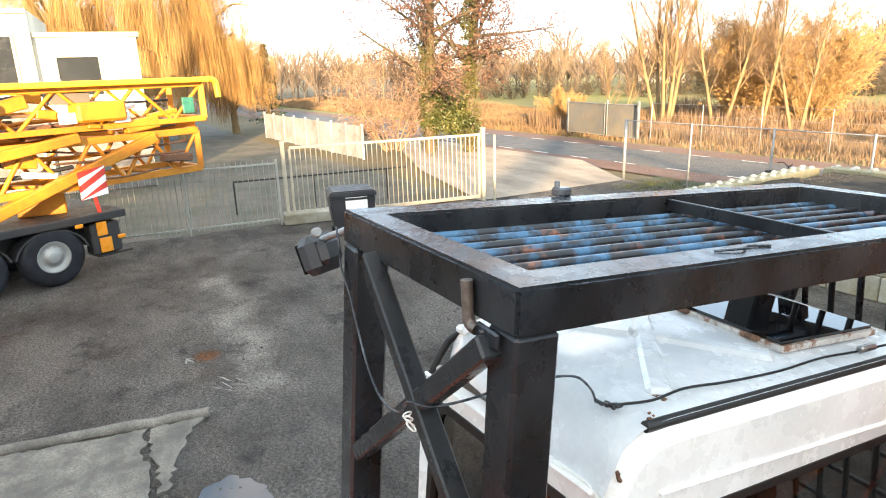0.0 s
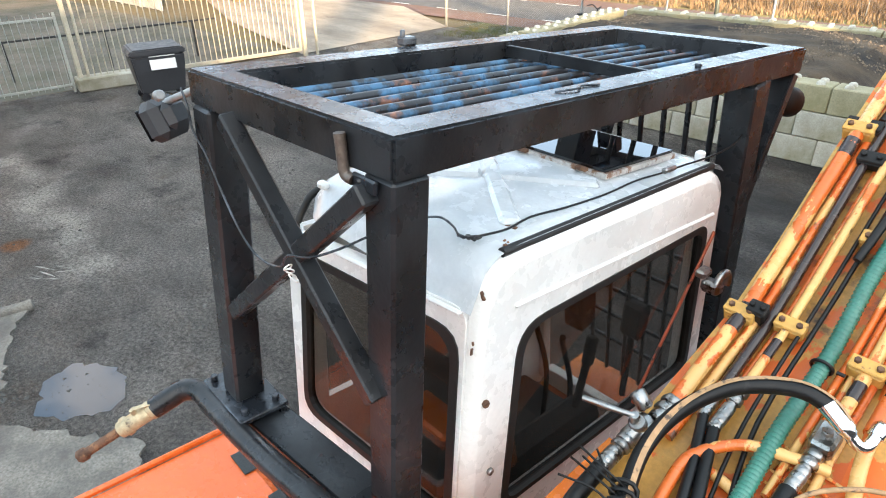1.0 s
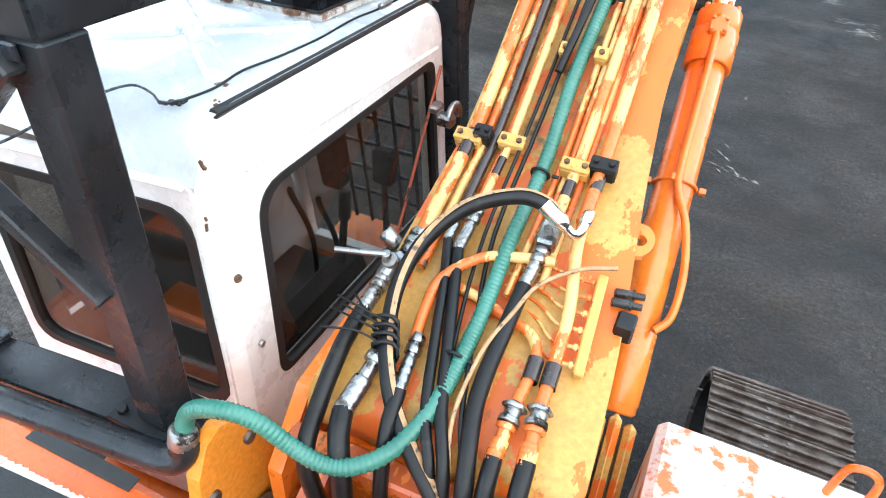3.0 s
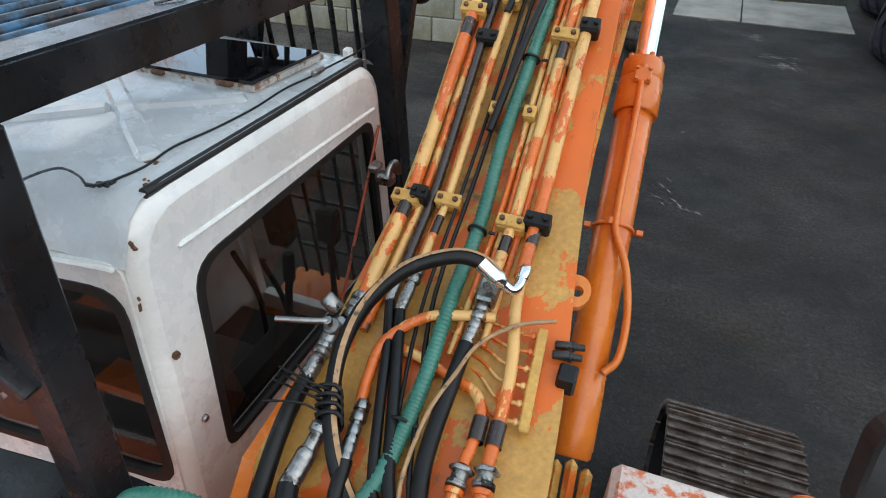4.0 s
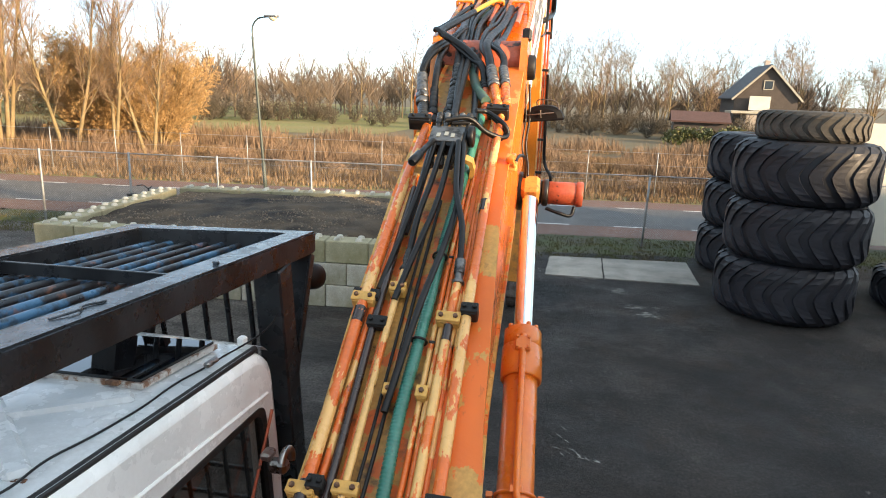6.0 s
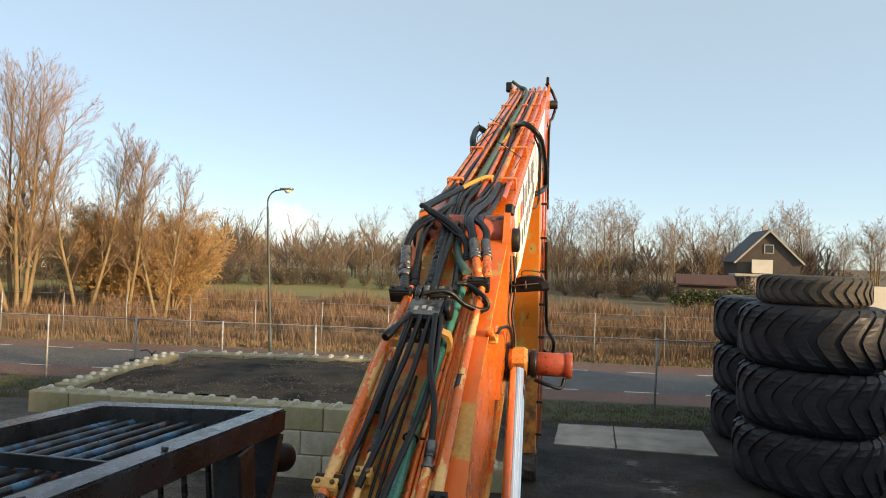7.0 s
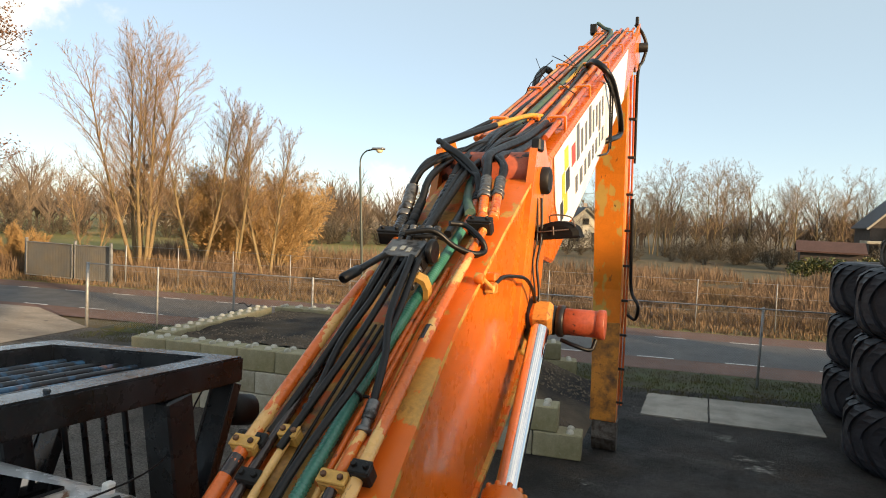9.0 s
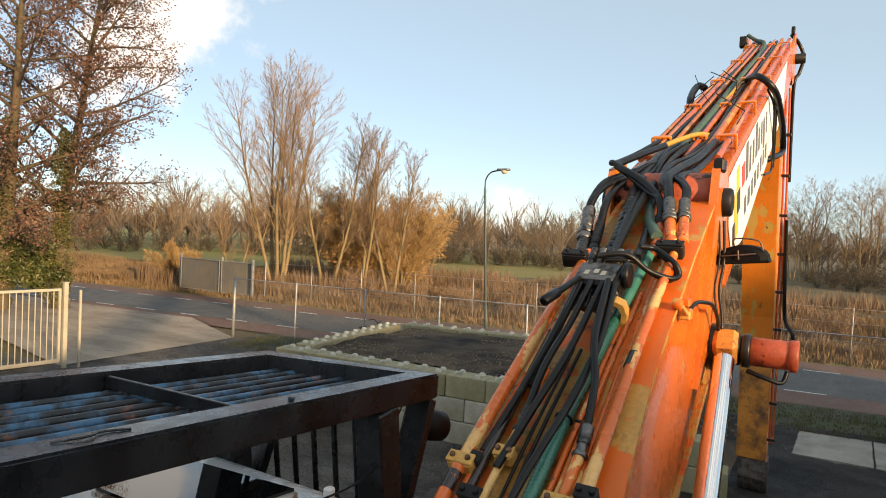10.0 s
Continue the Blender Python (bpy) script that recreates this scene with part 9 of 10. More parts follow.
# ---- bar gate, bar fence and bin ----
def bar_gate():
    a, b = Vector((-17.3, 4.2, 0)), Vector((-16.7, 10.1, 0))
    d = (b - a).normalized()
    z0, z1 = 0.22, 2.12
    g = thing("bar_gate", "closed white steel bar gate", "gate", a)
    for p, q, w in ((a + d * 0.18 + Vector((0, 0, z1)), b - d * 0.05 + Vector((0, 0, z1)), 0.07), (a + d * 0.18 + Vector((0, 0, z0)), b - d * 0.05 + Vector((0, 0, z0)), 0.10)):
        bm = bm_new()
        beam(bm, p, q, 0.06, w, bev=0.006)
        part("rail", bm, "gate_white", g)
    for s in (0.18, (b - a).length - 0.08):
        bm = bm_new()
        beam(bm, a + d * s + Vector((0, 0, z0 + 0.05)), a + d * s + Vector((0, 0, z1 - 0.035)), 0.06, 0.07, up=(1, 0, 0), bev=0.006)
        part("stile", bm, "gate_white", g)
    bm = bm_new()
    rod(bm, Vector((0, 0, z0)), Vector((0, 0, z1 - 0.03)), 0.015, 6)
    first = part("bar", bm, "gate_white", g)
    n = 38
    for k in range(n):
        p = a + d * (0.18 + ((b - a).length - 0.26) * (k + 1) / (n + 1))
        ob = first if k == 0 else bpy.data.objects.new("bar", first.data)
        if k:
            scene.collection.objects.link(ob)
            ob.parent, ob.matrix_parent_inverse = g, first.matrix_parent_inverse
        ob.matrix_basis = Matrix.Translation(p)
    for p, h, w in ((a, 2.28, 0.10), (b + d * 0.06, 2.3, 0.11)):
        bm = bm_new()
        beam(bm, p, p + Vector((0, 0, h)), w, w, up=(1, 0, 0), bev=0.01)
        post = part("post", bm, "gate_white", g)
        bm = bm_new()
        box(bm, p + Vector((0, 0, h + 0.012)), (w + 0.03, w + 0.03, 0.024), bev=0.006)
        part("cap", bm, "gate_white", post)
    bm = bm_new()
    beam(bm, b + Vector((0.15, 0.38, 0)), b + Vector((0.15, 0.38, 2.1)), 0.06, 0.06, up=(1, 0, 0), bev=0.006)
    part("latch_post", bm, "gate_white", g)
    bm = bm_new()
    box(bm, a + d * 0.62 + Vector((0, 0, 0.16)), (0.5, 1.5, 0.32), Matrix.Rotation(-math.atan2(d.x, d.y), 3, "Z"), 0.03)
    solo("concrete_plinth", bm, "concrete", "mossy concrete plinth under the gate post", "plinth")


bar_gate()


def bar_fence(a, b, h, n, label, mat, top=True, r=0.0095):
    a, b = Vector((*a, 0)), Vector((*b, 0))
    f = thing("bar_fence", label, "fence", a)
    for z in ((h - 0.12, 0.18) if top else (h,)):
        bm = bm_new()
        beam(bm, a + Vector((0, 0, z)), b + Vector((0, 0, z)), 0.035, 0.05, bev=0.004)
        part("rail", bm, mat, f)
    for k in range(int((b - a).length / 2.4) + 1):
        bm = bm_new()
        p = a + (b - a).normalized() * 2.4 * k
        beam(bm, p, p + Vector((0, 0, h)), 0.06, 0.06, up=(1, 0, 0), bev=0.005)
        part("post", bm, mat, f)
    if n:
        bm = bm_new()
        rod(bm, (0, 0, 0.1), (0, 0, h), r, 6)
        first = part("bar", bm, mat, f)
        for k in range(n):
            ob = first if k == 0 else bpy.data.objects.new("bar", first.data)
            if k:
                scene.collection.objects.link(ob)
                ob.parent, ob.matrix_parent_inverse = f, first.matrix_parent_inverse
            ob.matrix_basis = Matrix.Translation(a.lerp(b, (k + 0.5) / n))


bar_fence((-17.32, 4.0), (-17.75, -9.0), 1.85, 92, "weathered grey steel bar fence", "bars_grey")
bar_fence((-19.4, 3.1), (-19.0, 8.6), 1.0, 0, "low dark handrail behind the gate", "truck_dark", top=False)


def wheelie_bin():
    c = Vector((-15.35, 5.42, 0))
    R = Matrix.Rotation(radians(80), 3, "Z")
    b = thing("wheeled_bin", "dark grey four-wheeled waste bin with a white label", "bin", c)
    bm = bm_new()
    vs = []
    for z, sx, sy in ((0.18, 0.48, 0.30), (0.68, 0.55, 0.41), (1.04, 0.58, 0.46)):
        vs += [c + R @ Vector((i * sx, j * sy, z)) for i, j in ((-1, -1), (1, -1), (1, 1), (-1, 1))]
    fs = [(3, 2, 1, 0), (8, 9, 10, 11)] + [(4 * r + k, 4 * r + (k + 1) % 4, 4 * r + 4 + (k + 1) % 4, 4 * r + 4 + k) for r in (0, 1) for k in range(4)]
    add_mesh(bm, vs, fs)
    bmesh.ops.bevel(bm, geom=bm.edges[:], offset=0.03, segments=2, affect="EDGES")
    part("body", bm, "bin", b)
    bm = bm_new()
    prism(bm, [(-0.61, 1.045), (0.61, 1.045), (0.63, 1.10), (0.53, 1.20), (-0.53, 1.20), (-0.63, 1.10)], -0.49, 0.49, axis=1)
    for v in bm.verts:
        v.co = c + R @ v.co
    bmesh.ops.bevel(bm, geom=bm.edges[:], offset=0.03, segments=2, affect="EDGES")
    part("lid", bm, "bin", b)
    bm = bm_new()
    box(bm, c + R @ Vector((0.08, -0.452, 0.88)), (0.56, 0.012, 0.30), R @ Matrix.Rotation(radians(-8), 3, "X"), 0.002)
    part("label", bm, "logo_white", b, "white paper label")
    for i in (-0.42, 0.42):
        for j in (-0.26, 0.26):
            bm = bm_new()
            p = c + R @ Vector((i, j, 0.1))
            rod(bm, p + Vector((-0.025, 0, 0)), p + Vector((0.025, 0, 0)), 0.1, 16, bev=0.01)
            part("wheel", bm, "tyre", b)


wheelie_bin()


# ---- yellow crane truck ----
def crane_truck():
    ax, o = Vector((0.45, -0.893, 0)), Vector((-15.1, 0.1, 0))
    side = Vector((0.893, 0.45, 0))
    R = Matrix((side, ax, Vector((0, 0, 1)))).transposed()

    def P(s, l, z):
        """s ahead from the rear end, l to the yard side, z up."""
        return o + ax * s + side * l + Vector((0, 0, z))

    t = thing("crane_truck", "yellow mobile lattice crane folded on a dark truck chassis", "truck", o)
    bm = bm_new()
    box(bm, P(5.4, -1.15, 1.28), (2.5, 10.9, 0.16), R, 0.02)
    deck = part("deck", bm, "truck_dark", t, "dark plank deck")
    bm = bm_new()
    box(bm, P(5.4, -1.15, 0.95), (1.1, 10.4, 0.44), R, 0.03)
    part("chassis", bm, "truck_dark", t)
    for s in (1.5, 2.95, 6.4, 7.8):
        for l in (-0.15, -2.15):
            bm = bm_new()
            c = P(s, l, 0.63)
            prof = [(0.33, -0.17), (0.52, -0.19), (0.60, -0.15), (0.63, -0.09), (0.63, 0.09), (0.60, 0.15), (0.52, 0.19), (0.33, 0.17)]
            revolve(bm, prof, (0, 0, 0), axis="x", seg=40)
            for v in bm.verts:
                v.co = c + R @ v.co
            bmesh.ops.recalc_face_normals(bm, faces=bm.faces[:])
            w = part("wheel", bm, "tyre", t, "black truck tyre on a grey rim")
            bm = bm_new()
            revolve(bm, [(0.34, 0.15), (0.31, 0.165), (0.25, 0.10), (0.17, 0.11), (0.14, 0.165), (0.09, 0.175), (0.0, 0.175)], (0, 0, 0), axis="x", seg=30)
            for k in range(10):
                a = 2 * math.pi * k / 10
                rod(bm, (0.105, 0.205 * math.cos(a), 0.205 * math.sin(a)), (0.135, 0.205 * math.cos(a), 0.205 * math.sin(a)), 0.016, 6)
            for v in bm.verts:
                v.co = c + R @ v.co
            part("rim", bm, "wheel_rim", w)
    for s in (1.5, 2.95):
        bm = bm_new()
        outer = [(s + 0.72 * math.cos(a), 0.60 + 0.60 * math.sin(a)) for a in [radians(12 + 156 * k / 14) for k in range(15)]]
        inner = [(s + 0.68 * math.cos(a), 0.60 + 0.565 * math.sin(a)) for a in [radians(12 + 156 * k / 14) for k in range(15)]]
        vs = [P(q[0], l, q[1]) for l in (0.03, -0.36) for q in outer] + [P(q[0], l, q[1]) for l in (0.03, -0.36) for q in inner]
        fs = []
        for k in range(14):
            fs += [(k, k + 1, 16 + k, 15 + k), (30 + k + 1, 30 + k, 45 + k, 46 + k), (k + 1, k, 30 + k, 31 + k)]
        add_mesh(bm, vs, fs)
        part("mudguard", bm, "truck_dark", t)
    # rear end with its lamps and reflectors
    bm = bm_new()
    box(bm, P(0.42, -0.12, 0.80), (0.34, 0.62, 0.66), R, 0.03)
    box(bm, P(0.25, -0.25, 0.42), (0.5, 0.75, 0.05), R, 0.01)
    part("rear_box", bm, "truck_dark", t)
    for s, z, w, h in ((0.50, 1.02, 0.22, 0.30), (0.46, 0.66, 0.26, 0.32)):
        bm = bm_new()
        box(bm, P(s, 0.065, z), (0.03, w, h), R, 0.012)
        part("reflector", bm, "amber", t, "amber reflector")
    for s, z in ((0.95, 1.17), (0.12, 0.78)):
        bm = bm_new()
        box(bm, P(s, 0.075, z), (0.05, 0.16, 0.09), R, 0.015)
        part("marker_lamp", bm, "amber", t, "amber marker lamp")
    # striped board on a red post
    bm = bm_new()
    beam(bm, P(0.45, 0.0, 1.36), P(0.5, 0.0, 1.75), 0.08, 0.06, up=(1, 0, 0), bev=0.008)
    part("board_post", bm, "logo_red", t)
    board = None
    for k in range(6):
        bm = bm_new()
        lo, hi = 1.66 + 0.14 * k - 0.12, 1.66 + 0.14 * k + 0.02
        out = []
        for s, z in ((0.22, lo + 0.20), (0.78, lo - 0.12), (0.78, hi - 0.12), (0.22, hi + 0.20)):
            out.append((s, min(2.34, max(1.68, z))))
        if max(q[1] for q in out) - min(q[1] for q in out) < 0.02:
            bm.free()
            continue
        vs = [P(s, l, z) for l in (0.02, 0.05) for s, z in out]
        bmesh.ops.recalc_face_normals(bm, faces=add_mesh(bm, vs, [(0, 1, 2, 3), (7, 6, 5, 4), (0, 4, 5, 1), (1, 5, 6, 2), (2, 6, 7, 3), (3, 7, 4, 0)]))
        ob = part("stripe", bm, "logo_red" if k % 2 else "logo_white", t if board is None else board)
        if board is None:
            ob.name = "warning_board"
            board = ob

    # lattice sections
    def lattice(name, s0, s1, l0, l1, z0, z1, step, chord, lace, label):
        bm = bm_new()
        for l in (l0, l1):
            for z in (z0, z1):
                beam(bm, P(s0, l, z), P(s1, l, z), chord, chord, bev=0.01)
        ob = part(name, bm, "crane", t, label)
        n = max(2, round((s1 - s0) / step))
        for l in (l0, l1):
            for k in range(n):
                a, b = s0 + (s1 - s0) * k / n, s0 + (s1 - s0) * (k + 1) / n
                bm = bm_new()
                rod(bm, P(a, l, z0 if k % 2 else z1), P(b, l, z1 if k % 2 else z0), lace, 6)
                part("lacing", bm, "crane", ob)
        for z in (z0, z1):
            for k in range(n):
                a, b = s0 + (s1 - s0) * k / n, s0 + (s1 - s0) * (k + 1) / n
                bm = bm_new()
                rod(bm, P(a, l0 if k % 2 else l1, z), P(b, l1 if k % 2 else l0, z), lace, 6)
                part("lacing", bm, "crane", ob)
        for s in (s0, s1):
            bm = bm_new()
            for z in (z0, z1):
                beam(bm, P(s, l0, z), P(s, l1, z), 0.14, 0.14, bev=0.015)
            for l in (l0, l1):
                beam(bm, P(s, l, z0), P(s, l, z1), 0.14, 0.14, up=(1, 0, 0), bev=0.015)
            part("end_frame", bm, "crane", ob)
        return ob

    low = lattice("lower_jib", -2.2, 9.0, -0.2, -1.6, 1.95, 2.85, 0.62, 0.15, 0.045, "yellow lattice jib section")
    up = lattice("upper_jib", -2.4, 9.0, -0.1, -1.5, 3.12, 3.92, 0.8, 0.12, 0.04, "yellow lattice jib section on top")
    bm = bm_new()
    beam(bm, P(-1.1, -0.12, 2.8), P(3.2, -0.02, 1.35), 0.20, 0.22, bev=0.02)
    part("strut", bm, "crane", low)
    bm = bm_new()
    beam(bm, P(0.6, 0.0, 2.95), P(6.0, 0.0, 2.2), 0.18, 0.20, bev=0.02)
    part("strut", bm, "crane", low)
    for s, l, z, sz in ((0.1, -0.05, 3.45, (0.5, 1.0, 0.4)), (2.6, -0.2, 3.5, (0.6, 1.3, 0.45)), (4.2, -0.1, 3.35, (0.5, 1.0, 0.5)), (3.4, -0.5, 2.2, (0.9, 0.7, 1.7))):
        bm = bm_new()
        box(bm, P(s, l, z), sz, R, 0.05)
        part("bracket", bm, "crane", up)
    # timbers and spare tubes stowed between the sections
    rng = random.Random(61)
    for k in range(16):
        s0, l0 = rng.uniform(-1.6, 4.5), rng.uniform(-1.45, -0.12)
        z0 = 2.97 + 0.05 * (k % 3) if k < 9 else 3.24 + 0.07 * (k % 4)
        bm = bm_new()
        beam(bm, P(s0, l0, z0), P(s0 + rng.uniform(1.6, 4.0), l0 + rng.uniform(-0.2, 0.2), z0 + rng.uniform(-0.02, 0.04)), rng.uniform(0.10, 0.20), 0.055, bev=0.006)
        part("timber" if k % 3 else "spare_tube", bm, "plank" if k % 3 else "crane", up)
    for s, z in ((0.75, 3.35), (-0.35, 3.3), (3.3, 3.4)):
        bm = bm_new()
        box(bm, P(s, 0.02, z), (0.05, 0.34, 0.22), R, 0.01)
        part("plate", bm, "logo_white", up, "white plate")
    bm = bm_new()
    box(bm, P(-1.95, 0.0, 3.45), (0.06, 0.28, 0.36), R, 0.01)
    part("plate", bm, "teal", up, "green plate")
    bm = bm_new()
    beam(bm, P(-2.5, 0.1, 4.02), P(9.0, 0.1, 4.02), 0.16, 0.12, bev=0.02)
    part("top_tube", bm, "logo_yellow", up, "bright yellow tube")
    bm = bm_new()
    tube(bm, spline([P(-2.5, 0.1, 4.03), P(-2.68, 0.1, 3.95), P(-2.72, 0.1, 3.6)], 5), 0.07, 10)
    part("hook", bm, "logo_yellow", up)
    r3 = random.Random(8)
    for k in range(14):
        s0, l, z = r3.uniform(-2.2, 3), r3.uniform(-1.3, 0.05), r3.choice((r3.uniform(2.0, 2.8), r3.uniform(3.1, 3.9)))
        bm = bm_new()
        ln = r3.uniform(1.2, 4.0)
        tube(bm, spline([P(s0, l, z), P(s0 + ln * 0.5, l + r3.uniform(-0.1, 0.1), z - r3.uniform(0, 0.12)), P(s0 + ln, l, z + r3.uniform(-0.15, 0.15))], 4), r3.uniform(0.02, 0.06), 6)
        part("rope" if k % 2 else "tie_bar", bm, ("rust", "truck_dark", "crane")[k % 3], up)
    for k in range(34):
        s0, z = r3.uniform(-1.6, 7.5), r3.choice((r3.uniform(2.05, 2.6), r3.uniform(3.0, 3.2), r3.uniform(3.25, 3.8)))
        bm = bm_new()
        box(bm, P(s0, r3.uniform(-0.9, 0.03), z), (r3.uniform(0.1, 0.3), r3.uniform(0.15, 0.9), r3.uniform(0.06, 0.26)), R @ Matrix.Rotation(r3.uniform(-0.25, 0.25), 3, "X"), 0.02)
        part(("tie_plate", "pulley_block", "cross_member")[k % 3], bm, ("crane", "rust", "gate_sheet", "crane", "logo_white")[k % 5], up)
    # stack of supports under the lattice
    for s in (1.2, 4.6, 7.6):
        bm = bm_new()
        beam(bm, P(s, -0.9, 1.36), P(s, -0.9, 1.9), 0.9, 0.25, up=(1, 0, 0), bev=0.02)
        part("cradle", bm, "crane", t)
    for s in (-1.8, 1.2, 5.0, 8.2):
        bm = bm_new()
        beam(bm, P(s, -0.8, 2.88), P(s, -0.8, 3.1), 1.3, 0.16, up=(1, 0, 0), bev=0.02)
        part("cradle", bm, "crane", low)


crane_truck()


# ---- white building, panel fence and far things on that side ----
def window(parent, c, w, h, out, name="window"):
    """A window with frame, pane and sill; out is the way that it faces."""
    F = frame_of(out)
    bm = bm_new()
    ring_plate(bm, [(-w / 2, -h / 2), (w / 2, -h / 2), (w / 2, h / 2), (-w / 2, h / 2)], [(-w / 2 + 0.09, -h / 2 + 0.09), (w / 2 - 0.09, -h / 2 + 0.09), (w / 2 - 0.09, h / 2 - 0.09), (-w / 2 + 0.09, h / 2 - 0.09)], lambda p, d: Vector(c) + F @ Vector((p[0], d, p[1])), -0.03, 0.07)
    win = part(name, bm, "gate_white", parent)
    bm = bm_new()
    box(bm, Vector(c) + F @ Vector((0, 0.012, 0)), (w - 0.16, 0.02, h - 0.16), F)
    part("pane", bm, "window", win)
    return win


def white_building():
    b = thing("white_building", "white rendered flat-roofed building with tall windows", "building", (-27, -3.5, 0))
    for x0, x1, y0, y1, h in ((-34, -26.6, -24.0, -2.0, 6.3), (-33, -26.9, -1.995, 1.3, 5.55)):
        bm = bm_new()
        prism(bm, [(x0, y0), (x1, y0), (x1, y1), (x0, y1)], 0, h, axis=2)
        part("wall", bm, "render", b)
        bm = bm_new()
        prism(bm, [(x0 - 0.1, y0 - 0.0), (x1 + 0.1, y0 - 0.0), (x1 + 0.1, y1 + (0.0 if h > 6 else 0.1)), (x0 - 0.1, y1 + (0.0 if h > 6 else 0.1))], h + 0.003, h + 0.16, axis=2)
        part("roof", bm, "render", b)
    for y, z, w, h, x in ((-3.4, 4.7, 1.8, 1.9, -26.6), (-0.7, 4.2, 1.5, 1.5, -26.9), (-6.5, 4.7, 1.6, 1.7, -26.6), (-9.6, 4.7, 1.6, 1.7, -26.6), (-6.5, 1.6, 1.6, 1.7, -26.6), (-3.2, 1.4, 2.0, 2.2, -26.6)):
        window(b, (x, y, z), w, h, (1, 0, 0))
    bm = bm_new()
    box(bm, (-26.58, -12.4, 1.72), (0.03, 20.6, 3.42), bev=0.004)
    part("cladding", bm, "grey_brick", b, "grey brick-clad lower storey")
    bm = bm_new()
    box(bm, (-26.88, -0.33, 1.45), (0.03, 3.2, 2.88), bev=0.004)
    part("cladding", bm, "grey_brick", b, "grey brick-clad lower storey")


white_building()


def panel_fence():
    a, b = Vector((-42.5, 8.7, 0)), Vector((-28.5, 10.4, 0))
    f = thing("panel_fence", "white-painted concrete panel fence", "fence", a)
    n = 8
    for k in range(n):
        p, q = a.lerp(b, k / n), a.lerp(b, (k + 1) / n)
        d = (q - p).normalized()
        bm = bm_new()
        beam(bm, p + d * 0.06 + Vector((0, 0, 0.80)), q - d * 0.06 + Vector((0, 0, 0.80)), 0.06, 1.54, bev=0.01)
        part("panel", bm, "panel_paint", f)
    for k in range(n + 1):
        p = a.lerp(b, k / n)
        bm = bm_new()
        beam(bm, p, p + Vector((0, 0, 1.68)), 0.12, 0.12, up=(1, 0, 0), bev=0.01)
        part("post", bm, "panel_paint", f)


panel_fence()


def willow(x, y, h, seed):
    """A weeping crown: limbs that arch over, side branches on them, and curtains of hanging twigs."""
    rng = random.Random(seed)
    root = thing("weeping_willow", "huge golden weeping willow with hanging bare twigs", "tree")
    bm = bm_new()
    tube(bm, [(0, 0, -0.1), (0.1, 0, 1.2), (0.05, 0.1, 2.4)], [0.5, 0.42, 0.38], 10, caps=False)
    vs, fs = [], []

    def hang(q, ln, dx, dy, w):
        n = len(vs)
        ca = rng.uniform(0, 3.14)
        sx, sy = math.cos(ca) * w, math.sin(ca) * w
        sway = rng.gauss(0, 0.10)
        for p in (q, q + Vector((dx, dy, -ln * 0.3)), q + Vector((dx * 1.5 + sway, dy * 1.5 - sway, -ln * 0.7)), q + Vector((dx * 1.6, dy * 1.6, -ln))):
            vs.extend([(p.x - sx, p.y - sy, p.z), (p.x + sx, p.y + sy, p.z)])
        fs.extend((n + 2 * i, n + 2 * i + 1, n + 2 * i + 3, n + 2 * i + 2) for i in range(3))

    for k in range(34):
        a = 2.4 * k + rng.uniform(-0.4, 0.4)
        rr, hh = rng.uniform(1.2, 5.6), h * rng.uniform(0.55, 1.0)
        tip = Vector((math.cos(a) * rr, math.sin(a) * rr, hh - rr * rr * 0.06))
        line = spline([(0.05, 0.1, 2.3), (tip.x * 0.3, tip.y * 0.3, 2.3 + (tip.z - 2.3) * 0.65), tip * 0.72 + Vector((0, 0, tip.z * 0.27)), tip], 4)
        tube(bm, line, [0.16 * (1 - i / len(line)) + 0.015 for i in range(len(line))], 5, caps=False)
        for _ in range(15):
            q = line[rng.randrange(len(line) // 3, len(line))]
            out = Vector((math.cos(a) + rng.gauss(0, 0.7), math.sin(a) + rng.gauss(0, 0.7), rng.uniform(-0.1, 0.8))).normalized() * rng.uniform(0.5, 1.7)
            e = q + out
            tube(bm, [q, q.lerp(e, 0.6) + Vector((0, 0, 0.12)), e], [0.03, 0.02, 0.008], 3, caps=False)
            fall = rng.uniform(0.9, min(4.6, max(1.2, e.z - 0.6)))
            drift = Vector((out.x, out.y, 0)) * rng.uniform(0.05, 0.3)
            for _ in range(40):
                t = rng.uniform(0.15, 1.0)
                p = q.lerp(e, t) + Vector((rng.gauss(0, 0.14), rng.gauss(0, 0.14), rng.gauss(0, 0.08)))
                hang(p, fall * rng.uniform(0.35, 1.1), drift.x + rng.gauss(0, 0.10), drift.y + rng.gauss(0, 0.10), rng.uniform(0.0025, 0.0065))
    part("trunk", bm, "bark", root)
    me = bpy.data.meshes.new("crown")
    me.from_pydata(vs, [], fs)
    me.materials.append(M["twig_willow"])
    ob = new("crown", me)
    ob.parent = root
    place(root, x, y, 0)
    return root


willow_tree = willow(-45, 4.0, 11.0, 9)
for x, y, turn, s in ((-48, -2.0, 100, 0.95), (-47.5, 7.6, 220, 0.62)):
    place(copy_thing(willow_tree, Matrix.Identity(4)), x, y, 0, turn, s)


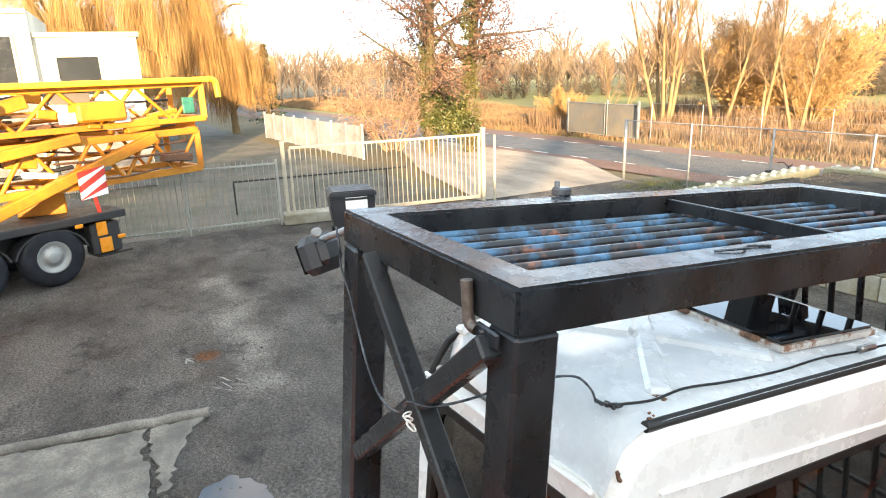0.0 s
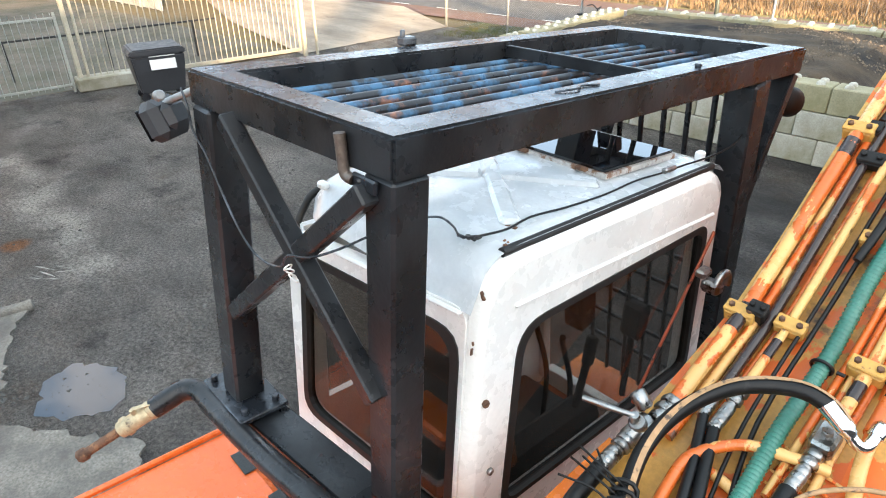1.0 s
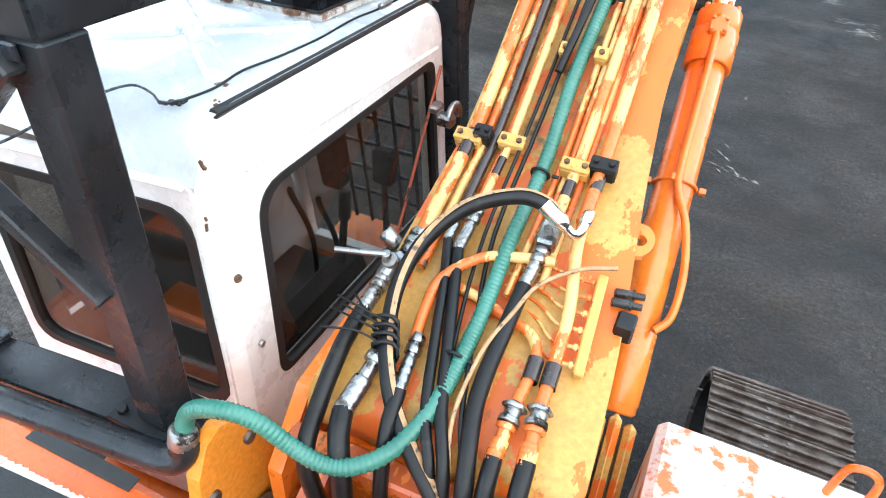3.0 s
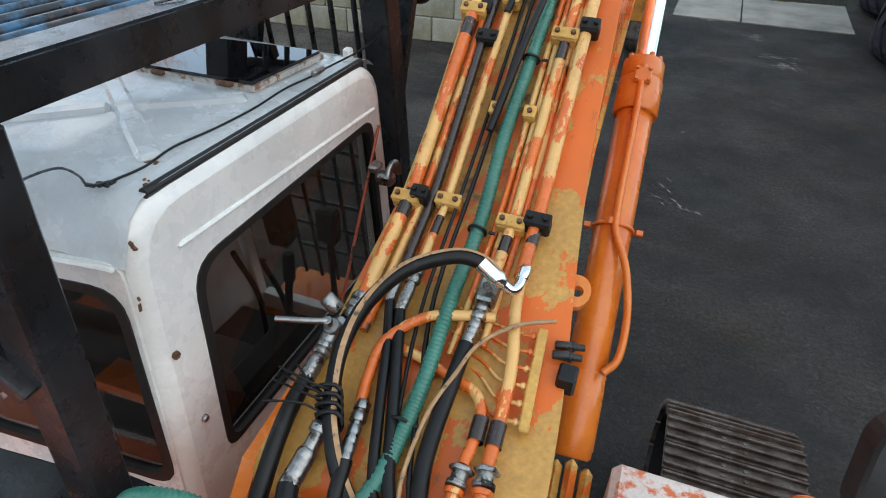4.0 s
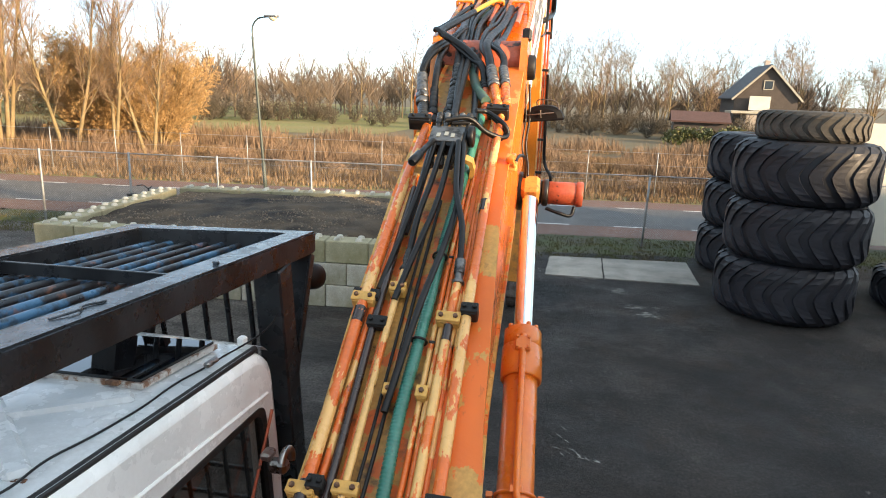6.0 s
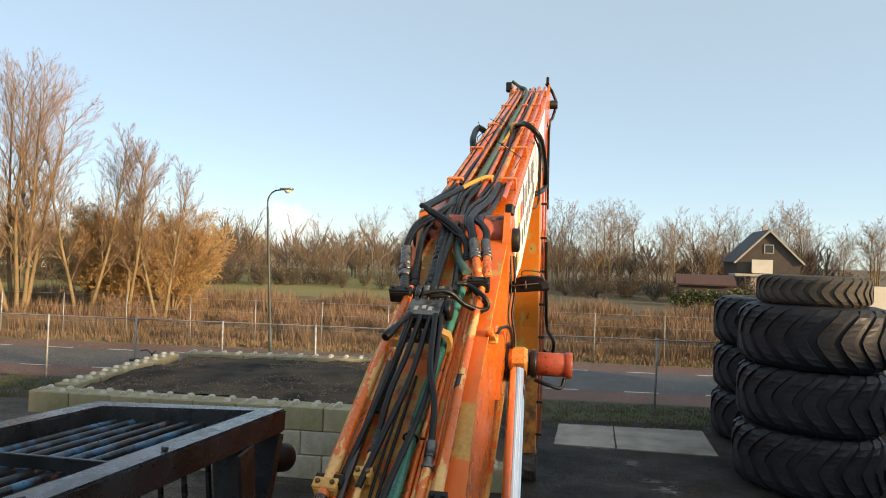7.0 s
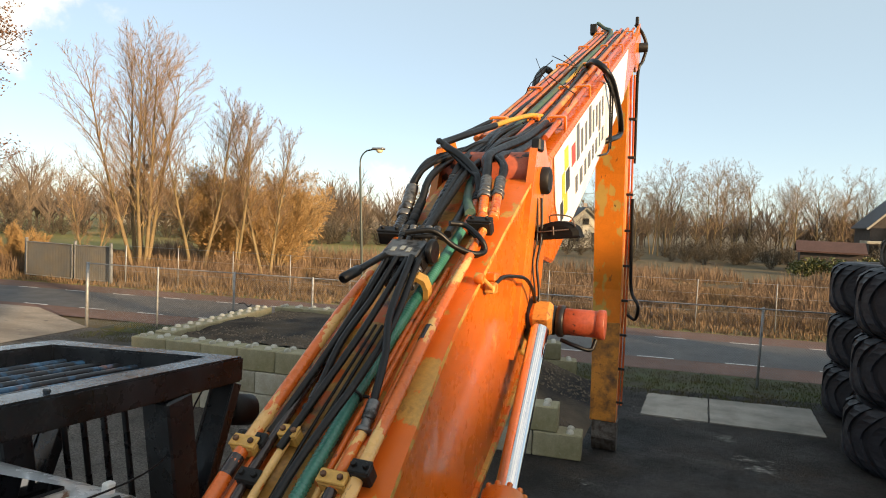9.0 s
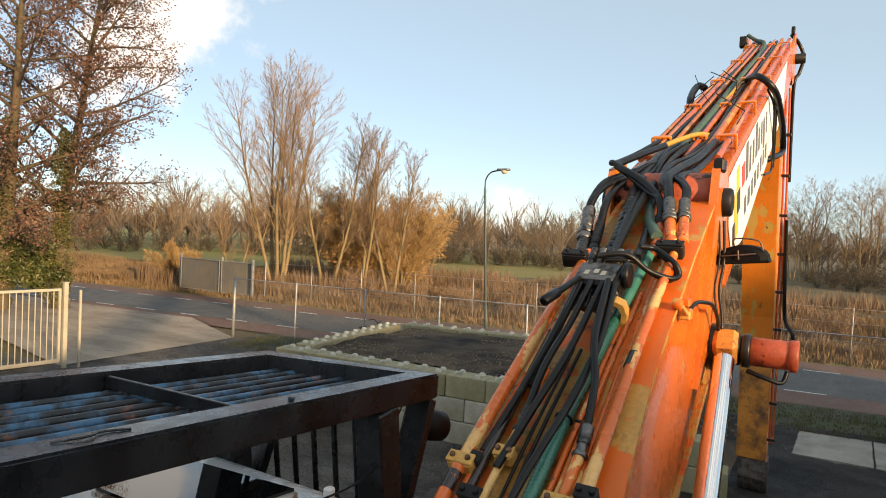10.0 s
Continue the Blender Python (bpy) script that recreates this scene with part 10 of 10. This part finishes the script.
def conifer(h, seed):
    rng = random.Random(seed)
    root = thing("conifer", "tall dark green conifer behind the building", "tree", group="conifers")
    bm = bm_new()
    tube(bm, [(0, 0, -0.1), (0, 0, h * 0.5), (0, 0, h)], [0.2, 0.12, 0.02], 8, caps=False)
    part("trunk", bm, "bark", root)
    bm = bm_new()
    for k in range(260):
        z = h * (0.08 + 0.92 * rng.random())
        a, ln = rng.uniform(0, 6.28), (h - z) * 0.24 + 0.35
        d = Vector((math.cos(a), math.sin(a), -0.12))
        for i in range(7):
            p = Vector((0, 0, z)) + d * ln * (0.25 + 0.75 * i / 6)
            e = Vector((rng.uniform(-1, 1), rng.uniform(-1, 1), rng.uniform(-0.7, 0.3))).normalized() * 0.28
            f = d.cross(e).normalized() * 0.12
            add_mesh(bm, [p - f, p + e * 0.5 - f * 0.2, p + e, p + f], [(0, 1, 2, 3)])
    part("crown", bm, "conifer", root)
    return root


copies(conifer(9.5, 4), [(-59, -4.5, 0, 1.05), (-57, -8.0, 80, 1.0), (-62, -1.0, 160, 0.9), (-52.5, 11.0, 200, 0.66), (-46.5, 2.2, 30, 0.62)])


def ivy_tree():
    rng = random.Random(21)
    root = thing("ivy_alder", "twin-stemmed alder with withered leaves and ivy round its trunks", "tree")
    bm = bm_new()
    plan = [(40, 0.17, 62, 0.37, 0.03), (14, 0.2, 46, 0.45, 0.02), (11, 0.25, 50, 0.5, 0.0), (0.006, 0, 0, 0, 0.0)]
    for x, y, hgt in ((-28.7, 14.0, 17.0), (-27.8, 15.8, 16.0)):
        shoot(bm, (x, y, -0.1), (rng.uniform(-0.03, 0.03), rng.uniform(-0.03, 0.03), 1), hgt, 0.29, 0, rng, plan)
    crown = bm.copy()
    bmesh.ops.delete(bm, geom=[f for f in bm.faces if f.material_index], context="FACES")
    bmesh.ops.delete(crown, geom=[f for f in crown.faces if not f.material_index], context="FACES")
    tips = [v.co.copy() for v in crown.verts if v.co.z > 2.2]
    for f in crown.faces:
        f.material_index = 0
    part("trunk", bm, "bark_dark", root)
    part("crown", crown, "twig_dark", root)
    bm = bm_new()
    for _ in range(30000):
        p = rng.choice(tips) + Vector((rng.gauss(0, 0.12), rng.gauss(0, 0.12), rng.gauss(0, 0.12)))
        a = Vector((rng.uniform(-1, 1), rng.uniform(-1, 1), rng.uniform(-1, 1))).normalized() * 0.062
        b = a.cross(Vector((rng.uniform(-1, 1), rng.uniform(-1, 1), rng.uniform(-1, 1)))).normalized() * 0.04
        add_mesh(bm, [p - a, p + b, p + a, p - b], [(0, 1, 2, 3)])
    part("withered_leaves", bm, "leaf_brown", root, "brown withered leaves")
    bm = bm_new()
    for x, y, top in ((-28.7, 14.0, 8.0), (-27.8, 15.8, 7.6)):
        for k in range(int(top / 0.26)):
            z = 0.3 + 0.26 * k
            leaves(bm, (x + rng.uniform(-0.15, 0.15), y + rng.uniform(-0.15, 0.15), z), rng.uniform(0.36, 0.58) * (1.1 - 0.05 * z), 190, 0.06, rng)
    part("ivy", bm, "ivy_olive", root, "olive ivy leaves up the trunks")
    bm = bm_new()
    for k in range(26):
        leaves(bm, (-28.2 + rng.gauss(0, 0.45), 14.8 + rng.gauss(0, 0.55), rng.uniform(1.1, 3.1)), rng.uniform(0.3, 0.55), 260, 0.075, rng)
    part("ivy", bm, "ivy", root, "dark green ivy leaves")


ivy_tree()


def withered_shrub():
    rng = random.Random(33)
    root = thing("withered_shrub", "tall spreading shrub with withered pinkish-brown leaves", "shrub")
    bm = bm_new()
    plan = [(15, 0.12, 50, 0.5, 0.02), (10, 0.15, 46, 0.5, 0.02), (0.006, 0, 0, 0, 0.0)]
    for k in range(11):
        a = 2.4 * k
        shoot(bm, (0.4 * math.cos(a), 0.4 * math.sin(a), -0.1), (0.75 * math.cos(a), 0.75 * math.sin(a), 1), rng.uniform(3.6, 5.6), 0.05, 0, rng, plan)
    tips = [v.co.copy() for v in bm.verts if v.co.z > 0.7]
    for f in bm.faces:
        f.material_index = 0
    part("crown", bm, "twig", root)
    bm = bm_new()
    for _ in range(7000):
        p = rng.choice(tips) + Vector((rng.gauss(0, 0.12), rng.gauss(0, 0.12), rng.gauss(0, 0.12)))
        a = Vector((rng.uniform(-1, 1), rng.uniform(-1, 1), rng.uniform(-1, 1))).normalized() * 0.05
        b = a.cross(Vector((rng.uniform(-1, 1), rng.uniform(-1, 1), rng.uniform(-1, 1)))).normalized() * 0.034
        add_mesh(bm, [p - a, p + b, p + a, p - b], [(0, 1, 2, 3)])
    part("withered_leaves", bm, "leaf_pale", root, "pale brown withered leaves")
    place(root, -31.2, 13.0, 0)


withered_shrub()


# ---- houses across the field ----
def house_far(c, turn, width, depth, eave, ridge, wall, roof, label, gable_wins=True, name="house"):
    R = Matrix.Rotation(radians(turn), 3, "Z")
    c = Vector((*c, 0))
    h = thing(name, label, name, c)

    def W(x, y, z):
        return c + R @ Vector((x, y, z))

    bm = bm_new()
    out = [(-width / 2, 0), (width / 2, 0), (width / 2, eave), (0, ridge - 0.12), (-width / 2, eave)]
    n = 5
    vs = [W(x, y, z) for y in (-depth / 2, depth / 2) for x, z in out]
    bmesh.ops.recalc_face_normals(bm, faces=add_mesh(bm, vs, [list(range(n)), list(range(2 * n - 1, n - 1, -1))] + [(i, (i + 1) % n, (i + 1) % n + n, i + n) for i in range(n)]))
    part("wall", bm, wall, h)
    for sgn in (-1, 1):
        bm = bm_new()
        ov, k = 0.4, (ridge - eave) / (width / 2)
        q = [(0, ridge), (sgn * (width / 2 + ov), eave - k * ov)]
        vs = [W(x, y, z + dz) for dz in (0.0, 0.16) for x, z in q for y in (-depth / 2 - 0.35, depth / 2 + 0.35)]
        bmesh.ops.recalc_face_normals(bm, faces=add_mesh(bm, vs, [(0, 1, 3, 2), (4, 6, 7, 5), (0, 4, 5, 1), (2, 3, 7, 6), (0, 2, 6, 4), (1, 5, 7, 3)]))
        part("roof", bm, roof, h)
        if name == "shed":
            continue
        bm = bm_new()
        beam(bm, W(0, -depth / 2 - 0.37, ridge - 0.02), W(sgn * (width / 2 + ov), -depth / 2 - 0.37, eave - k * ov - 0.02), 0.05, 0.22, bev=0.01)
        part("bargeboard", bm, "gate_white", h)
    out_dir = R @ Vector((0, -1, 0))
    if gable_wins:
        for x, z, w, hh in ((0.0, eave + (ridge - eave) * 0.38, 1.1, 1.1), (-width * 0.22, 1.7, 1.6, 1.6), (width * 0.22, 1.7, 1.6, 1.6)):
            window(h, W(x, -depth / 2 - 0.01, z), w, hh, out_dir)
    if name == "shed":
        return h
    bm = bm_new()
    box(bm, W(width * 0.12, depth * 0.2, ridge + 0.35), (0.6, 0.6, 1.1), R, 0.02)
    part("chimney", bm, "brick", h)
    return h


house_far((24.6, 90.0), -2, 7.2, 8.5, 5.0, 8.7, "wood", "roof_tile", "pale brick house with a steep dark gabled roof")
house_far((14.6, 73.5), 84, 4.0, 5.2, 2.2, 3.0, "wood", "roof_red", "low dark shed with a red roof", False, "shed")
house_far((-14.5, 104.0), 20, 7.5, 8.0, 2.8, 6.2, "render", "roof_tile", "white house with a dark roof far across the field")
house_far((-62, 118.0), 25, 9.0, 10.0, 3.0, 6.6, "brick", "roof_red", "brick house with a red roof far across the field")
house_far((-95, 96.0), 40, 9.0, 10.0, 5.6, 8.2, "render", "roof_tile", "pale two-storey house far across the meadow")


def annex():
    a = thing("annex", "low pale annex with a flat white roof edge", "annex", (24.6, 83.0, 0))
    bm = bm_new()
    box(bm, (24.9, 83.5, 1.5), (6.8, 2.6, 3.0), bev=0.02)
    part("wall", bm, "brick", a)
    bm = bm_new()
    box(bm, (24.2, 83.5, 3.14), (9.0, 3.2, 0.28), bev=0.02)
    part("roof", bm, "gate_white", a)
    window(a, (23.6, 82.19, 1.5), 1.4, 1.6, (0, -1, 0))
    bm = bm_new()
    box(bm, (23.6, 85.3, 4.2), (2.4, 0.1, 1.7), bev=0.02)
    part("upper_panel", bm, "render", a)


annex()
def evergreen_hedge():
    rng = random.Random(41)
    bm = bm_new()
    for k in range(46):
        leaves(bm, (10.6 + 0.15 * k + rng.uniform(-0.2, 0.2), 67.0 + rng.uniform(-0.5, 0.5), rng.uniform(0.4, 1.5)), 0.62, 70, 0.13, rng)
    solo("evergreen_hedge", bm, "ivy", "dark evergreen hedge before the shed", "hedge")


evergreen_hedge()


def bicycle():
    c = Vector((-11.56, 16.80, 0))
    b = thing("bicycle", "dark bicycle leaning by the wire fence", "bicycle", c)
    d = Vector((0.24, 0.97, 0))
    n = Vector((-0.97, 0.24, 0))
    for s in (-0.53, 0.53):
        bm = bm_new()
        w = c + d * s + Vector((0, 0, 0.35))
        tube(bm, [w + d * 0.33 * math.cos(a) + Vector((0, 0, 0.33 * math.sin(a))) for a in [2 * math.pi * k / 28 for k in range(29)]], 0.02, 6, caps=False)
        wheel = part("wheel", bm, "tyre", b)
        bm = bm_new()
        for k in range(10):
            a = 2 * math.pi * k / 10
            rod(bm, w, w + d * 0.32 * math.cos(a) + Vector((0, 0, 0.32 * math.sin(a))), 0.003, 4)
        part("spokes", bm, "galv", wheel)

    def Q(s, z):
        return c + d * s + Vector((0, 0, z))

    bm = bm_new()
    for a, e in (((-0.53, 0.35), (-0.1, 0.33)), ((-0.1, 0.33), (-0.23, 0.95)), ((-0.53, 0.35), (-0.2, 0.78)), ((-0.1, 0.33), (0.36, 0.82)), ((-0.2, 0.78), (0.36, 0.88)), ((0.53, 0.35), (0.34, 1.12))):
        rod(bm, Q(*a), Q(*e), 0.018, 8)
    part("frame", bm, "truck_dark", b)
    bm = bm_new()
    box(bm, Q(-0.24, 1.02), (0.16, 0.26, 0.06), frame_of(d), 0.025)
    part("saddle", bm, "seal", b)
    bm = bm_new()
    tube(bm, spline([Q(0.18, 1.19) + n * 0.28, Q(0.32, 1.21) + n * 0.18, Q(0.34, 1.12), Q(0.32, 1.21) - n * 0.18, Q(0.18, 1.19) - n * 0.28], 5), 0.016, 8)
    part("handlebar", bm, "truck_dark", b)


bicycle()
